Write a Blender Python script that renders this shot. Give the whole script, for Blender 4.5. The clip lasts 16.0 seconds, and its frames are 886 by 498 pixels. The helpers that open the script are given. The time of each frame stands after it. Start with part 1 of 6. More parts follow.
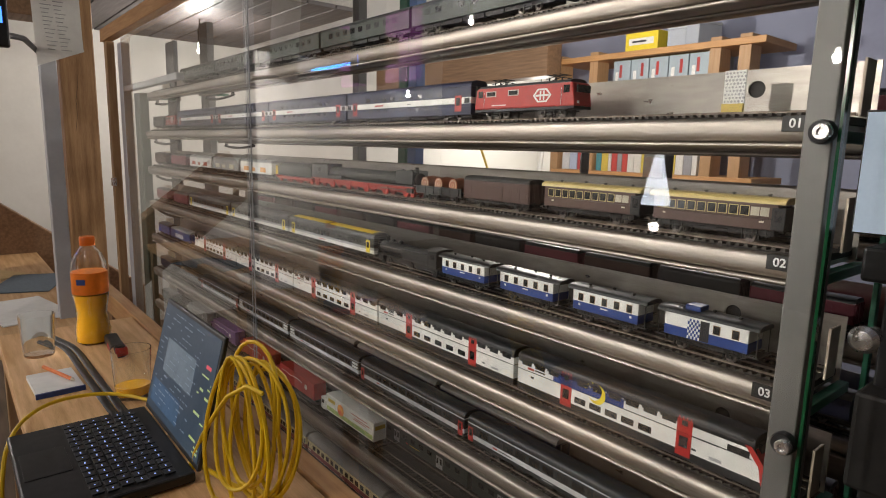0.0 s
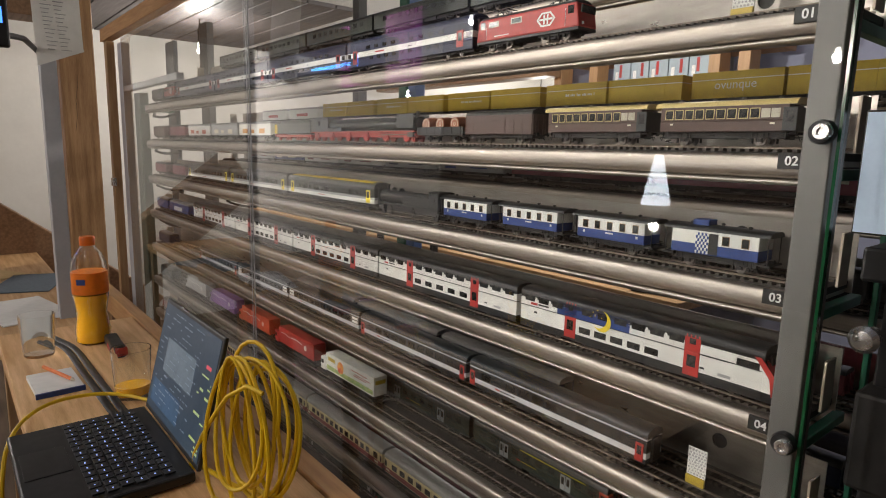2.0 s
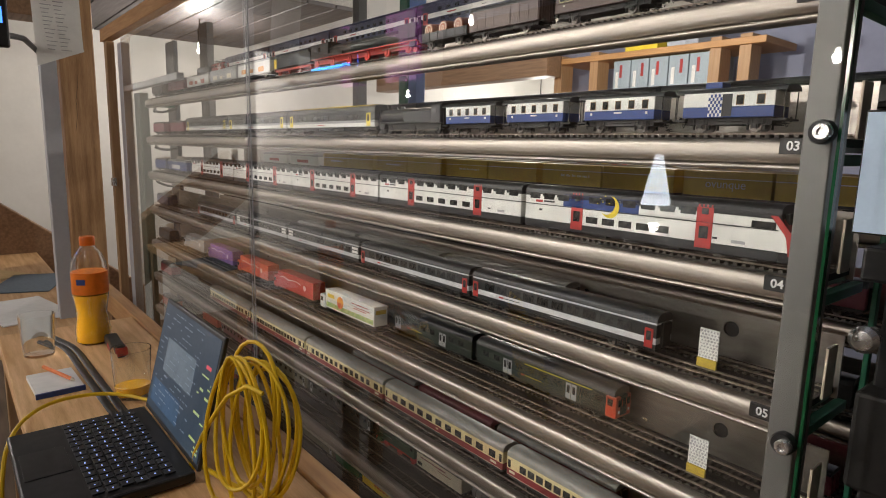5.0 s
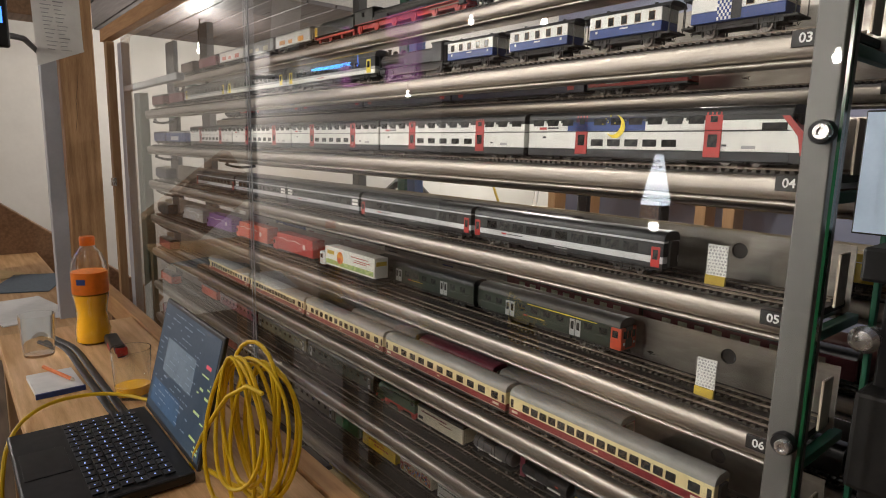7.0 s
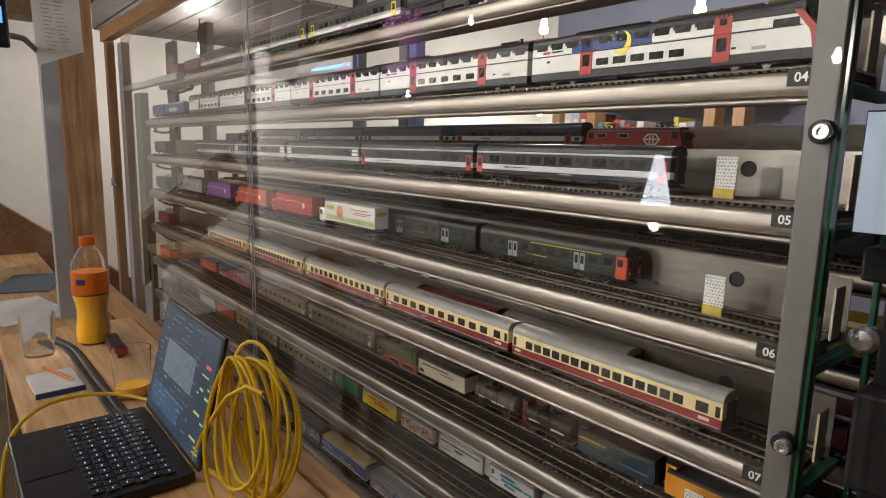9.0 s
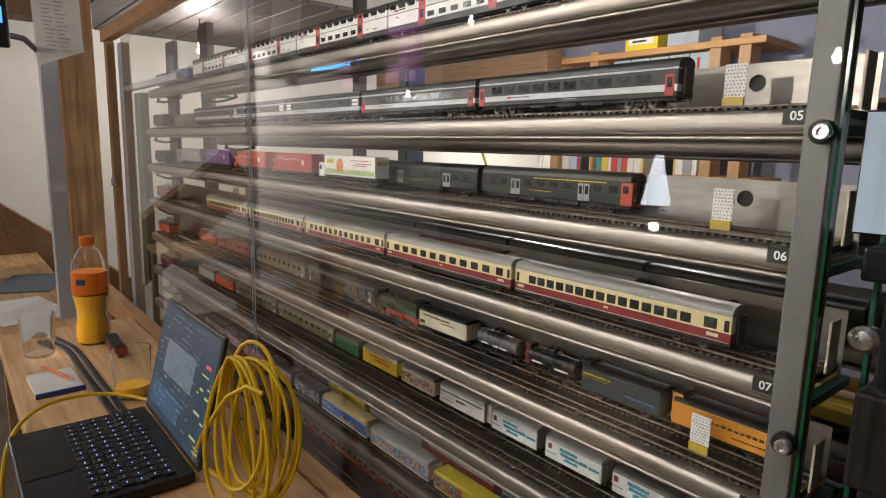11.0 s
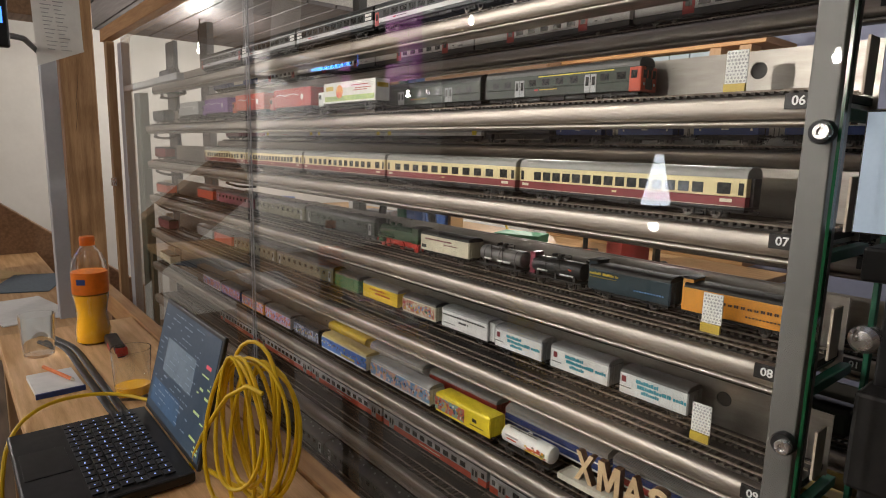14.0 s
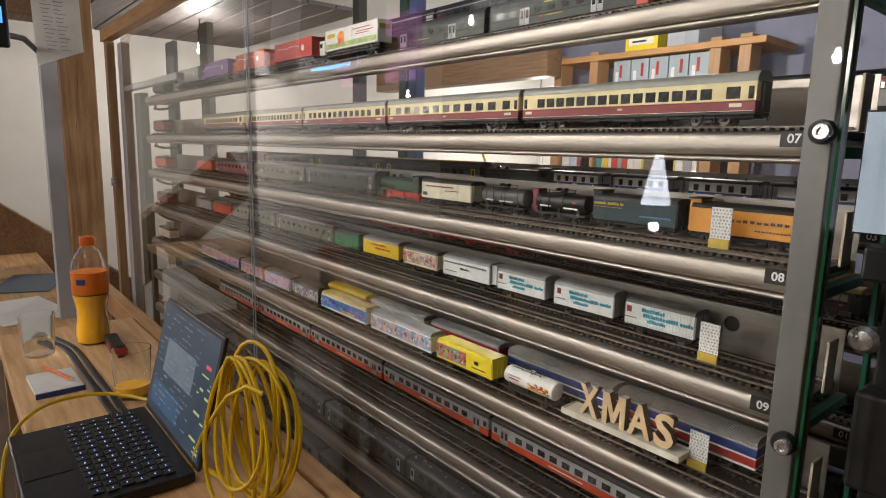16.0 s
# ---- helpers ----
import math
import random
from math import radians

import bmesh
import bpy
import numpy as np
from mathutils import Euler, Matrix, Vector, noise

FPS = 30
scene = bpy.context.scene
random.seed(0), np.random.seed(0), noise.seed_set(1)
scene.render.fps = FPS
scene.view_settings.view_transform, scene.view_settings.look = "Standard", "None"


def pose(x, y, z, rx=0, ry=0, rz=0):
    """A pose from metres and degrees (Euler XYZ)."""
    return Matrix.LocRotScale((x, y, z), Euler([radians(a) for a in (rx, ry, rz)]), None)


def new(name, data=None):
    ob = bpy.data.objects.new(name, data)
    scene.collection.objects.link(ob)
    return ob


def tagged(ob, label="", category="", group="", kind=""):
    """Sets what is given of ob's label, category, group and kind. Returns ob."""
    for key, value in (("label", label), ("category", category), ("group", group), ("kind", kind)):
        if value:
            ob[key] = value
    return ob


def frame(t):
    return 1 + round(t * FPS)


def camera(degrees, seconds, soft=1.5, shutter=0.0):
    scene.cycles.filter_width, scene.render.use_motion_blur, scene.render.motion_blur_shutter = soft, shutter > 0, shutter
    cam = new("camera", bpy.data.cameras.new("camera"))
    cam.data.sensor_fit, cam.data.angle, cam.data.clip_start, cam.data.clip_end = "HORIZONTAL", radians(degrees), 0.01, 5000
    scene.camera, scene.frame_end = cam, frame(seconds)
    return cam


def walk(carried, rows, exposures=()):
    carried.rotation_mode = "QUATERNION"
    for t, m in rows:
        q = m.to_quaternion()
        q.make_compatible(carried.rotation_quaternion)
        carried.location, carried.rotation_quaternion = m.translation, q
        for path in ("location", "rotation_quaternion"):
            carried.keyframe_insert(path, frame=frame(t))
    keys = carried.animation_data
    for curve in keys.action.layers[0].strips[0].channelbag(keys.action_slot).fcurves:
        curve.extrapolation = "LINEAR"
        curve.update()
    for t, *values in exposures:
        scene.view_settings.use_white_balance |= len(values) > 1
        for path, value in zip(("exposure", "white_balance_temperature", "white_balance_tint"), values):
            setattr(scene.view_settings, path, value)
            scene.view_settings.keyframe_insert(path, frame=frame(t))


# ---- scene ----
# ---- camera: it stands still ----
cam = camera(72.46, 16.0, soft=1.0)
EYE = (0.0, -0.5696, 1.19)
right, up, fwd = Vector((0.6354, 0.7718, 0.0243)), Vector((-0.142, 0.0859, 0.9861)), Vector((-0.759, 0.6301, -0.1642))
turn = Matrix((right, up, -fwd)).transposed().to_4x4()
STAND = Matrix.Translation(EYE) @ turn
walk(cam, [(0.0, STAND), (16.0, STAND)], [(0.0, 0.59), (16.0, 0.59)])

# ---- light ----
world = bpy.data.worlds.new("world")
scene.world = world
world.use_nodes = True
world.node_tree.nodes["Background"].inputs[0].default_value = (0.55, 0.65, 0.85, 1)
world.node_tree.nodes["Background"].inputs[1].default_value = 0.02
# Those at z 2.3 and the last are added to light trays and wall.
BULBS = [(-3.1, -2.3, 2.02), (-4.2, -2.6, 1.63), (-5.4, -1.7, 1.76), (-5.5, -1.55, 2.12), (-1.03, -2.6, 1.63),
         (-0.4, -1.6, 2.3), (-1.9, -1.5, 2.3), (-1.667, 1.3, 1.668), (-3.452, 3.3, 1.499), (-1.026, 1.3, 1.645), (-3.4, 0.55, 1.68)]
POWER = [26, 14, 26, 26, 21, 3, 17, 17, 32, 8, 13]


def lamp(at, watts):
    data = bpy.data.lights.new("spot", "POINT")
    data.energy, data.color, data.shadow_soft_size = watts, (1.0, 0.93, 0.86), 0.018
    new("bulb_light", data).location = at


for at, watts in zip(BULBS, POWER):
    lamp((at[0], at[1], at[2] - 0.0105), watts)

# ---- materials ----
def surface(name, a, b=None, rough=0.5, metal=0.0, scale=40.0, bump=0.0, stretch=(1, 1, 1), spread=0.5, glow=0.0, coat=0.0, each=0.0):
    """Two colours mixed by coarse and fine noise, with relief and an uneven gloss."""
    m = bpy.data.materials.new(name)
    m.use_nodes = True
    nt, bsdf = m.node_tree, m.node_tree.nodes["Principled BSDF"]
    b = b or tuple(c * 0.72 for c in a)
    co = nt.nodes.new("ShaderNodeTexCoord")
    mp = nt.nodes.new("ShaderNodeMapping")
    mp.inputs["Scale"].default_value = stretch
    nt.links.new(co.outputs["Object"], mp.inputs[0])
    n1, n2 = nt.nodes.new("ShaderNodeTexNoise"), nt.nodes.new("ShaderNodeTexNoise")
    for n, s, d in ((n1, scale, 3), (n2, scale * 9, 2)):
        n.inputs["Scale"].default_value, n.inputs["Detail"].default_value = s, d
        nt.links.new(mp.outputs[0], n.inputs["Vector"])
    add = nt.nodes.new("ShaderNodeMath")
    add.operation = "MULTIPLY_ADD"
    add.inputs[1].default_value = 0.35
    nt.links.new(n2.outputs[0], add.inputs[0])
    nt.links.new(n1.outputs[0], add.inputs[2])
    ramp = nt.nodes.new("ShaderNodeMapRange")
    ramp.inputs[1].default_value, ramp.inputs[2].default_value = 0.68 - spread / 2, 0.68 + spread / 2
    nt.links.new(add.outputs[0], ramp.inputs[0])
    mix = nt.nodes.new("ShaderNodeMix")
    mix.data_type = "RGBA"
    mix.inputs[6].default_value, mix.inputs[7].default_value = (*a, 1), (*b, 1)
    nt.links.new(ramp.outputs[0], mix.inputs[0])
    out = mix.outputs[2]
    if each:
        info = nt.nodes.new("ShaderNodeObjectInfo")
        hue = nt.nodes.new("ShaderNodeHueSaturation")
        rng = nt.nodes.new("ShaderNodeMapRange")
        rng.inputs[3].default_value, rng.inputs[4].default_value = 1 - each, 1 + each
        nt.links.new(info.outputs["Random"], rng.inputs[0])
        nt.links.new(rng.outputs[0], hue.inputs["Value"])
        nt.links.new(out, hue.inputs["Color"])
        out = hue.outputs[0]
    nt.links.new(out, bsdf.inputs["Base Color"])
    r = nt.nodes.new("ShaderNodeMapRange")
    r.inputs[3].default_value, r.inputs[4].default_value = max(0.03, rough - 0.08), min(1, rough + 0.1)
    nt.links.new(n1.outputs[0], r.inputs[0])
    nt.links.new(r.outputs[0], bsdf.inputs["Roughness"])
    bsdf.inputs["Metallic"].default_value = metal
    bsdf.inputs["Coat Weight"].default_value = coat
    bsdf.inputs["Coat Roughness"].default_value = 0.06
    if bump:
        bp = nt.nodes.new("ShaderNodeBump")
        bp.inputs["Strength"].default_value, bp.inputs["Distance"].default_value = 0.5, bump
        nt.links.new(add.outputs[0], bp.inputs["Height"])
        nt.links.new(bp.outputs[0], bsdf.inputs["Normal"])
    if glow:
        bsdf.inputs["Emission Color"].default_value = (*a, 1)
        bsdf.inputs["Emission Strength"].default_value = glow
    return m


def clear(name, tint=(1, 1, 1), ior=1.45, rough=0.0):
    m = bpy.data.materials.new(name)
    m.use_nodes = True
    bsdf = m.node_tree.nodes["Principled BSDF"]
    bsdf.inputs["Base Color"].default_value = (*tint, 1)
    bsdf.inputs["Transmission Weight"].default_value = 1
    bsdf.inputs["Roughness"].default_value, bsdf.inputs["IOR"].default_value = rough, ior
    return m


def timber(name, a, b, axis=0, scale=14.0):
    st = [9.0, 9.0, 9.0]
    st[axis] = 0.7
    return surface(name, a, b, 0.55, 0, scale, 0.0006, st, 0.45, each=0.12)


def paint(name, c, rough=0.38, **k):
    return surface(name, c, tuple(x * 0.82 for x in c), rough, 0, 90, 0.00004, **k)


MAT = {
    "steel": surface("brushed_steel", (0.49, 0.44, 0.39), (0.36, 0.32, 0.28), 0.39, 0.95, 18, 0.00003, (0.15, 14, 14), 0.6, coat=0.1),
    "plate": surface("sheet_steel", (0.44, 0.41, 0.37), (0.3, 0.275, 0.245), 0.3, 0.92, 9, 0.00002, (3, 3, 14), 0.6),
    "deck": surface("deck_sheet", (0.024, 0.019, 0.015), (0.014, 0.011, 0.009), 0.6, 0.0, 30, 0.0001, (0.6, 3, 3)),
    "rail": surface("nickel_rail", (0.23, 0.195, 0.16), (0.12, 0.095, 0.075), 0.4, 0.9, 60),
    "sleeper": surface("sleeper_plastic", (0.024, 0.0175, 0.0125), (0.04, 0.029, 0.02), 0.55, 0, 60, 0.0001),
    "alu": surface("grey_aluminium", (0.15, 0.145, 0.136), (0.125, 0.12, 0.113), 0.42, 0.2, 25, 0.0, (1, 1, 0.1), 0.7),
    "pale_steel": surface("pale_grey_paint", (0.46, 0.46, 0.48), (0.39, 0.39, 0.41), 0.45, 0, 14, 0.0002),
    "green": surface("green_enamel", (0.02, 0.16, 0.085), (0.015, 0.11, 0.06), 0.38, 0, 12, 0.0001),
    "green_dark": surface("dark_green_enamel", (0.055, 0.085, 0.06), (0.035, 0.055, 0.04), 0.45, 0, 12, 0.0001),
    "blue_post": paint("blue_enamel", (0.12, 0.22, 0.5)),
    "black": surface("black_plastic", (0.012, 0.012, 0.013), (0.022, 0.021, 0.02), 0.42, 0, 60, 0.00005),
    "under": surface("dark_underframe", (0.01, 0.0095, 0.009), (0.022, 0.019, 0.016), 0.6, 0, 120, 0.0002),
    "wheel": surface("wheel_metal", (0.22, 0.2, 0.18), (0.08, 0.07, 0.065), 0.35, 0.8, 120),
    "pane": surface("dark_pane", (0.02, 0.022, 0.024), (0.05, 0.05, 0.048), 0.12, 0, 200, spread=0.3, each=0.5),
    "pane_lit": surface("pale_pane", (0.55, 0.5, 0.4), (0.4, 0.36, 0.28), 0.2, 0, 60, each=0.2),
    "oak": timber("oiled_spruce", (0.54, 0.3, 0.12), (0.4, 0.2, 0.075), 0),
    "oak_z": timber("oiled_spruce_upright", (0.46, 0.28, 0.14), (0.36, 0.2, 0.09), 2),
    "old_z": timber("old_oak_post", (0.5, 0.3, 0.145), (0.26, 0.135, 0.055), 2, 6),
    "old_y": timber("old_oak_beam", (0.34, 0.2, 0.11), (0.2, 0.115, 0.06), 0, 9),
    "table": timber("pine_tabletop", (0.68, 0.43, 0.21), (0.46, 0.25, 0.1), 0, 9),
    "boards": timber("dark_boards", (0.13, 0.11, 0.11), (0.085, 0.075, 0.075), 0, 8),
    "plaster": surface("white_plaster", (0.74, 0.72, 0.67), (0.66, 0.64, 0.59), 0.8, 0, 5, 0.0008),
    "ceiling": surface("grey_ceiling_paint", (0.31, 0.33, 0.44), (0.26, 0.28, 0.37), 0.8, 0, 4, 0.0008),
    "floor": timber("floor_boards", (0.13, 0.085, 0.05), (0.08, 0.052, 0.03), 0, 6),
    "card": surface("white_card", (0.78, 0.77, 0.74), (0.7, 0.69, 0.66), 0.7, 0, 50, 0.0001),
    "dots": paint("grey_print", (0.42, 0.42, 0.42), 0.7),
    "tape": paint("yellow_tape", (0.55, 0.39, 0.05), 0.4),
    "ink": paint("white_ink", (0.82, 0.82, 0.8), 0.5),
    "cover": surface("beige_end_plate", (0.54, 0.46, 0.36), (0.46, 0.39, 0.3), 0.5, 0, 20, 0.0002),
    # Walls behind the camera: the room's dimness there is put into this colour.
    "dim_wall": timber("dimmed_wall_wood", (0.15, 0.11, 0.08), (0.1, 0.072, 0.052), 2, 6),
    "bulb": surface("lit_bulb", (1.0, 0.93, 0.8), (1.0, 0.93, 0.8), 0.5, glow=60.0),
    "glass": clear("sheet_glass", (0.985, 1.0, 0.99)),
    "glass_edge": surface("green_glass_edge", (0.01, 0.12, 0.045), (0.008, 0.08, 0.03), 0.15, 0, 40),
    "chrome": surface("chrome", (0.86, 0.85, 0.83), (0.74, 0.73, 0.71), 0.26, 0.85, 60),
}


def colour(name, c, rough=0.36, **k):
    """A paint of that name, made once."""
    if name not in MAT:
        MAT[name] = paint(name, c, rough, **k)
    return MAT[name]


# ---- mesh helpers ----
def bm_box(bm, x0, x1, y0, y1, z0, z1, bevel=0.0):
    r = bmesh.ops.create_cube(bm, size=1.0)
    for v in r["verts"]:
        v.co = Vector(((x0 + x1) / 2 + v.co.x * (x1 - x0), (y0 + y1) / 2 + v.co.y * (y1 - y0), (z0 + z1) / 2 + v.co.z * (z1 - z0)))
    if bevel:
        edges = {e for v in r["verts"] for e in v.link_edges}
        bmesh.ops.bevel(bm, geom=list(edges), offset=bevel, segments=2, profile=0.5, affect="EDGES")
    return bm


def bm_cyl(bm, radius, a, b, n=16, radius2=None):
    a, b = Vector(a), Vector(b)
    m = Matrix.Translation((a + b) / 2) @ (b - a).to_track_quat("Z", "Y").to_matrix().to_4x4()
    bmesh.ops.create_cone(bm, cap_ends=True, segments=n, radius1=radius, radius2=radius if radius2 is None else radius2, depth=(b - a).length, matrix=m)
    return bm


def bm_extrude(bm, profile, x0, x1, axis=0):
    """A closed outline (y, z), drawn out along x (or along y, where it is (x, z))."""
    def at(p, s):
        return (s, p[0], p[1]) if axis == 0 else (p[0], s, p[1])
    a = [bm.verts.new(at(p, x0)) for p in profile]
    b = [bm.verts.new(at(p, x1)) for p in profile]
    n = len(profile)
    for i in range(n):
        bm.faces.new((a[i], a[(i + 1) % n], b[(i + 1) % n], b[i]))
    bm.faces.new(a[::-1])
    bm.faces.new(b)
    bmesh.ops.recalc_face_normals(bm, faces=bm.faces[:])
    return bm


def bm_tube(bm, pts, radius, n=8):
    """A round tube along a line of points."""
    pts = [Vector(p) for p in pts]
    rings = []
    side = Vector((0.3, 0.2, 1)).normalized()
    for i, p in enumerate(pts):
        d = (pts[min(i + 1, len(pts) - 1)] - pts[max(i - 1, 0)]).normalized()
        side = (side - d * side.dot(d)).normalized()
        o = d.cross(side)
        rings.append([bm.verts.new(p + radius * (math.cos(2 * math.pi * k / n) * side + math.sin(2 * math.pi * k / n) * o)) for k in range(n)])
    for u, w in zip(rings, rings[1:]):
        for k in range(n):
            bm.faces.new((u[k], u[(k + 1) % n], w[(k + 1) % n], w[k]))
    bm.faces.new(rings[0][::-1])
    bm.faces.new(rings[-1])
    bmesh.ops.recalc_face_normals(bm, faces=bm.faces[:])
    return bm


def bm_lathe(bm, profile, n=24, at=(0, 0, 0)):
    """A turned shape from (radius, z) pairs."""
    at = Vector(at)
    rings = [[bm.verts.new(at + Vector((max(r, 1e-5) * math.cos(2 * math.pi * k / n), max(r, 1e-5) * math.sin(2 * math.pi * k / n), z))) for k in range(n)] for r, z in profile]
    for u, w in zip(rings, rings[1:]):
        for k in range(n):
            bm.faces.new((u[k], u[(k + 1) % n], w[(k + 1) % n], w[k]))
    bm.faces.new(rings[0][::-1])
    bm.faces.new(rings[-1])
    bmesh.ops.recalc_face_normals(bm, faces=bm.faces[:])
    return bm


def mesh_of(name, bm, material, smooth=False):
    me = bpy.data.meshes.new(name)
    bm.to_mesh(me)
    bm.free()
    me.materials.append(material)
    if smooth:
        me.shade_smooth()
        me.set_sharp_from_angle(angle=radians(35))
    return me


SHARED = {}


def part(name, bm, material, parent=None, label="", at=None, smooth=False, key=None):
    """Links one mesh under a thing or a part. key: alike parts share the mesh, and bm is then a function."""
    if key is not None:
        key = (name, key, material.name)
        if key not in SHARED:
            SHARED[key] = mesh_of(name, bm(), material, smooth)
        me = SHARED[key]
    else:
        me = mesh_of(name, bm() if callable(bm) else bm, material, smooth)
    ob = new(name, me)
    if parent:
        ob.parent = parent
    if at is not None:
        ob.location = at
    return tagged(ob, label) if label else ob


def box(name, x0, x1, y0, y1, z0, z1, material, parent=None, label="", bevel=0.0, at=None):
    """A box part; boxes of one size share a mesh."""
    c = Vector(((x0 + x1) / 2, (y0 + y1) / 2, (z0 + z1) / 2))
    d = [round((q - p) / 2, 5) for p, q in ((x0, x1), (y0, y1), (z0, z1))]
    return part(name, lambda: bm_box(bmesh.new(), -d[0], d[0], -d[1], d[1], -d[2], d[2], bevel), material, parent, label,
                c + Vector(at or (0, 0, 0)), key=(*d, bevel))


def thing(name, label, category, at=(0, 0, 0), group="", kind=""):
    ob = new(name)
    ob.empty_display_size = 0.02
    ob.location = at
    return tagged(ob, label, category, group, kind)


def lettering(name, text, size, material, parent, at, face="front", depth=0.0004, align="CENTER", bold=0.0, squeeze=1.0, fill=None):
    """Raised letters in the built-in font, standing upright and read from the front (-y)."""
    key = ("text", text, size, depth, bold, material.name, fill)
    if key not in SHARED:
        cu = bpy.data.curves.new("text", "FONT")
        cu.body, cu.size, cu.extrude, cu.align_x, cu.align_y, cu.offset = text, size, depth, align, "CENTER", bold
        cu.resolution_u = 3
        tmp = bpy.data.objects.new("text", cu)
        me = bpy.data.meshes.new_from_object(tmp)
        me.materials.clear()
        me.materials.append(material)
        me.transform(Matrix.Diagonal((squeeze, 1, 1, 1)))
        if fill:
            # centred and scaled to a given width and height
            xs, ys = [v.co.x for v in me.vertices], [v.co.y for v in me.vertices]
            me.transform(Matrix.Translation((-(min(xs) + max(xs)) / 2, -(min(ys) + max(ys)) / 2, 0)))
            me.transform(Matrix.Diagonal((fill[0] / (max(xs) - min(xs)), fill[1] / (max(ys) - min(ys)), 1, 1)))
        me.transform(Matrix.Rotation(radians(90), 4, "X"))
        me.name = name
        bpy.data.objects.remove(tmp)
        SHARED[key] = me
    ob = new(name, SHARED[key])
    ob.parent = parent
    ob.location = at
    return ob


# ---- the lift's path: trays rise in front, swing over the top, sink behind, and come round below ----
SPEED, PITCH, TRAYS = 0.044837, 0.12173, 20
FIRST = 1.2185
TOP, REAR_TOP, SWING, CROWN, ROUND = 1.31, 1.254, 0.125, 0.122, 0.23
LOOP = TRAYS * PITCH
BOTTOM = (TOP + REAR_TOP + 2 * ROUND - LOOP) / 2


def tray_place(k, t):
    """Depth and height of tray number k at t seconds."""
    s = (FIRST - BOTTOM + SPEED * t - PITCH * (k - 1)) % LOOP
    if s <= TOP - BOTTOM:
        return 0.0, BOTTOM + s
    s -= TOP - BOTTOM
    if s <= ROUND:
        u = s / ROUND
        return SWING * (1 - math.cos(math.pi * u)), TOP + (REAR_TOP - TOP) * u + CROWN * math.sin(math.pi * u)
    s -= ROUND
    if s <= REAR_TOP - BOTTOM:
        return 2 * SWING, REAR_TOP - s
    u = (s - REAR_TOP + BOTTOM) / ROUND
    return SWING * (1 + math.cos(math.pi * u)), BOTTOM - CROWN * math.sin(math.pi * u)


MOVING = []


def rides(ob, k, x=0.0, y=0.0, z=0.0):
    """Puts a thing on tray k; motions() keys it."""
    dy, dz = tray_place(k, 0.0)
    ob.location = (x, y + dy, z + dz)
    MOVING.append((ob, k, x, y, z))
    return ob


def motions():
    times = [i * 0.25 for i in range(65)]
    for ob, k, x, y, z in MOVING:
        rows = []
        for t in times:
            dy, dz = tray_place(k, t)
            rows.append((t, pose(x, y + dy, z + dz)))
        walk(ob, rows)

# ---- trays ----
LEFT, RIGHT = -2.345, -0.188
TRACK = (0.030, 0.078)      # depth of the two track centres
RAILTOP = 0.0126


def track_meshes():
    length = RIGHT - LEFT - 0.03
    rails, ties = bmesh.new(), bmesh.new()
    for s in (-0.00825, 0.00825):
        prof = [(s - 0.0009, 0.0), (s + 0.0009, 0.0), (s + 0.0005, 0.0006), (s + 0.0005, 0.0016), (s + 0.0007, 0.0025), (s - 0.0007, 0.0025), (s - 0.0005, 0.0016), (s - 0.0005, 0.0006)]
        bm_extrude(rails, prof, LEFT + 0.012, RIGHT - 0.006)
    n = int(length / 0.0083)
    verts, faces = [], []
    for i in range(n):
        x = LEFT + 0.014 + i * 0.0083
        b = len(verts)
        for z in (0.0, 0.0024):
            e = 0.0 if z == 0 else 0.0003
            verts += [(x + e, -0.0145 + e, z), (x + 0.0044 - e, -0.0145 + e, z), (x + 0.0044 - e, 0.0145 - e, z), (x + e, 0.0145 - e, z)]
        faces += [(b, b + 1, b + 5, b + 4), (b + 1, b + 2, b + 6, b + 5), (b + 2, b + 3, b + 7, b + 6), (b + 3, b, b + 4, b + 7), (b + 4, b + 5, b + 6, b + 7)]
    me = bpy.data.meshes.new("sleepers")
    me.from_pydata(verts, [], faces)
    me.materials.append(MAT["sleeper"])
    return mesh_of("rails", rails, MAT["rail"]), me


RAILS, SLEEPERS = track_meshes()


def tray_profile():
    """The rounded front section of a tray: a tube with a lip below."""
    pts = []
    cy, cz, r = 0.0125, -0.0048, 0.0108
    for i in range(17):
        a = radians(80 + i * 200 / 16)
        c, q = math.cos(a), math.sin(a)
        pts.append((cy + 0.9 * r * math.copysign(abs(c) ** 0.55, c), cz + r * math.copysign(abs(q) ** 0.8, q)))
    pts += [(0.0112, -0.0158)]
    for i in range(9):
        a = radians(100 + i * 170 / 8)
        pts.append((0.0085 + 0.0042 * math.cos(a), -0.0189 + 0.0028 * math.sin(a)))
    pts += [(0.02, -0.0217), (0.02, 0.0045), (0.0162, 0.0058)]
    return pts


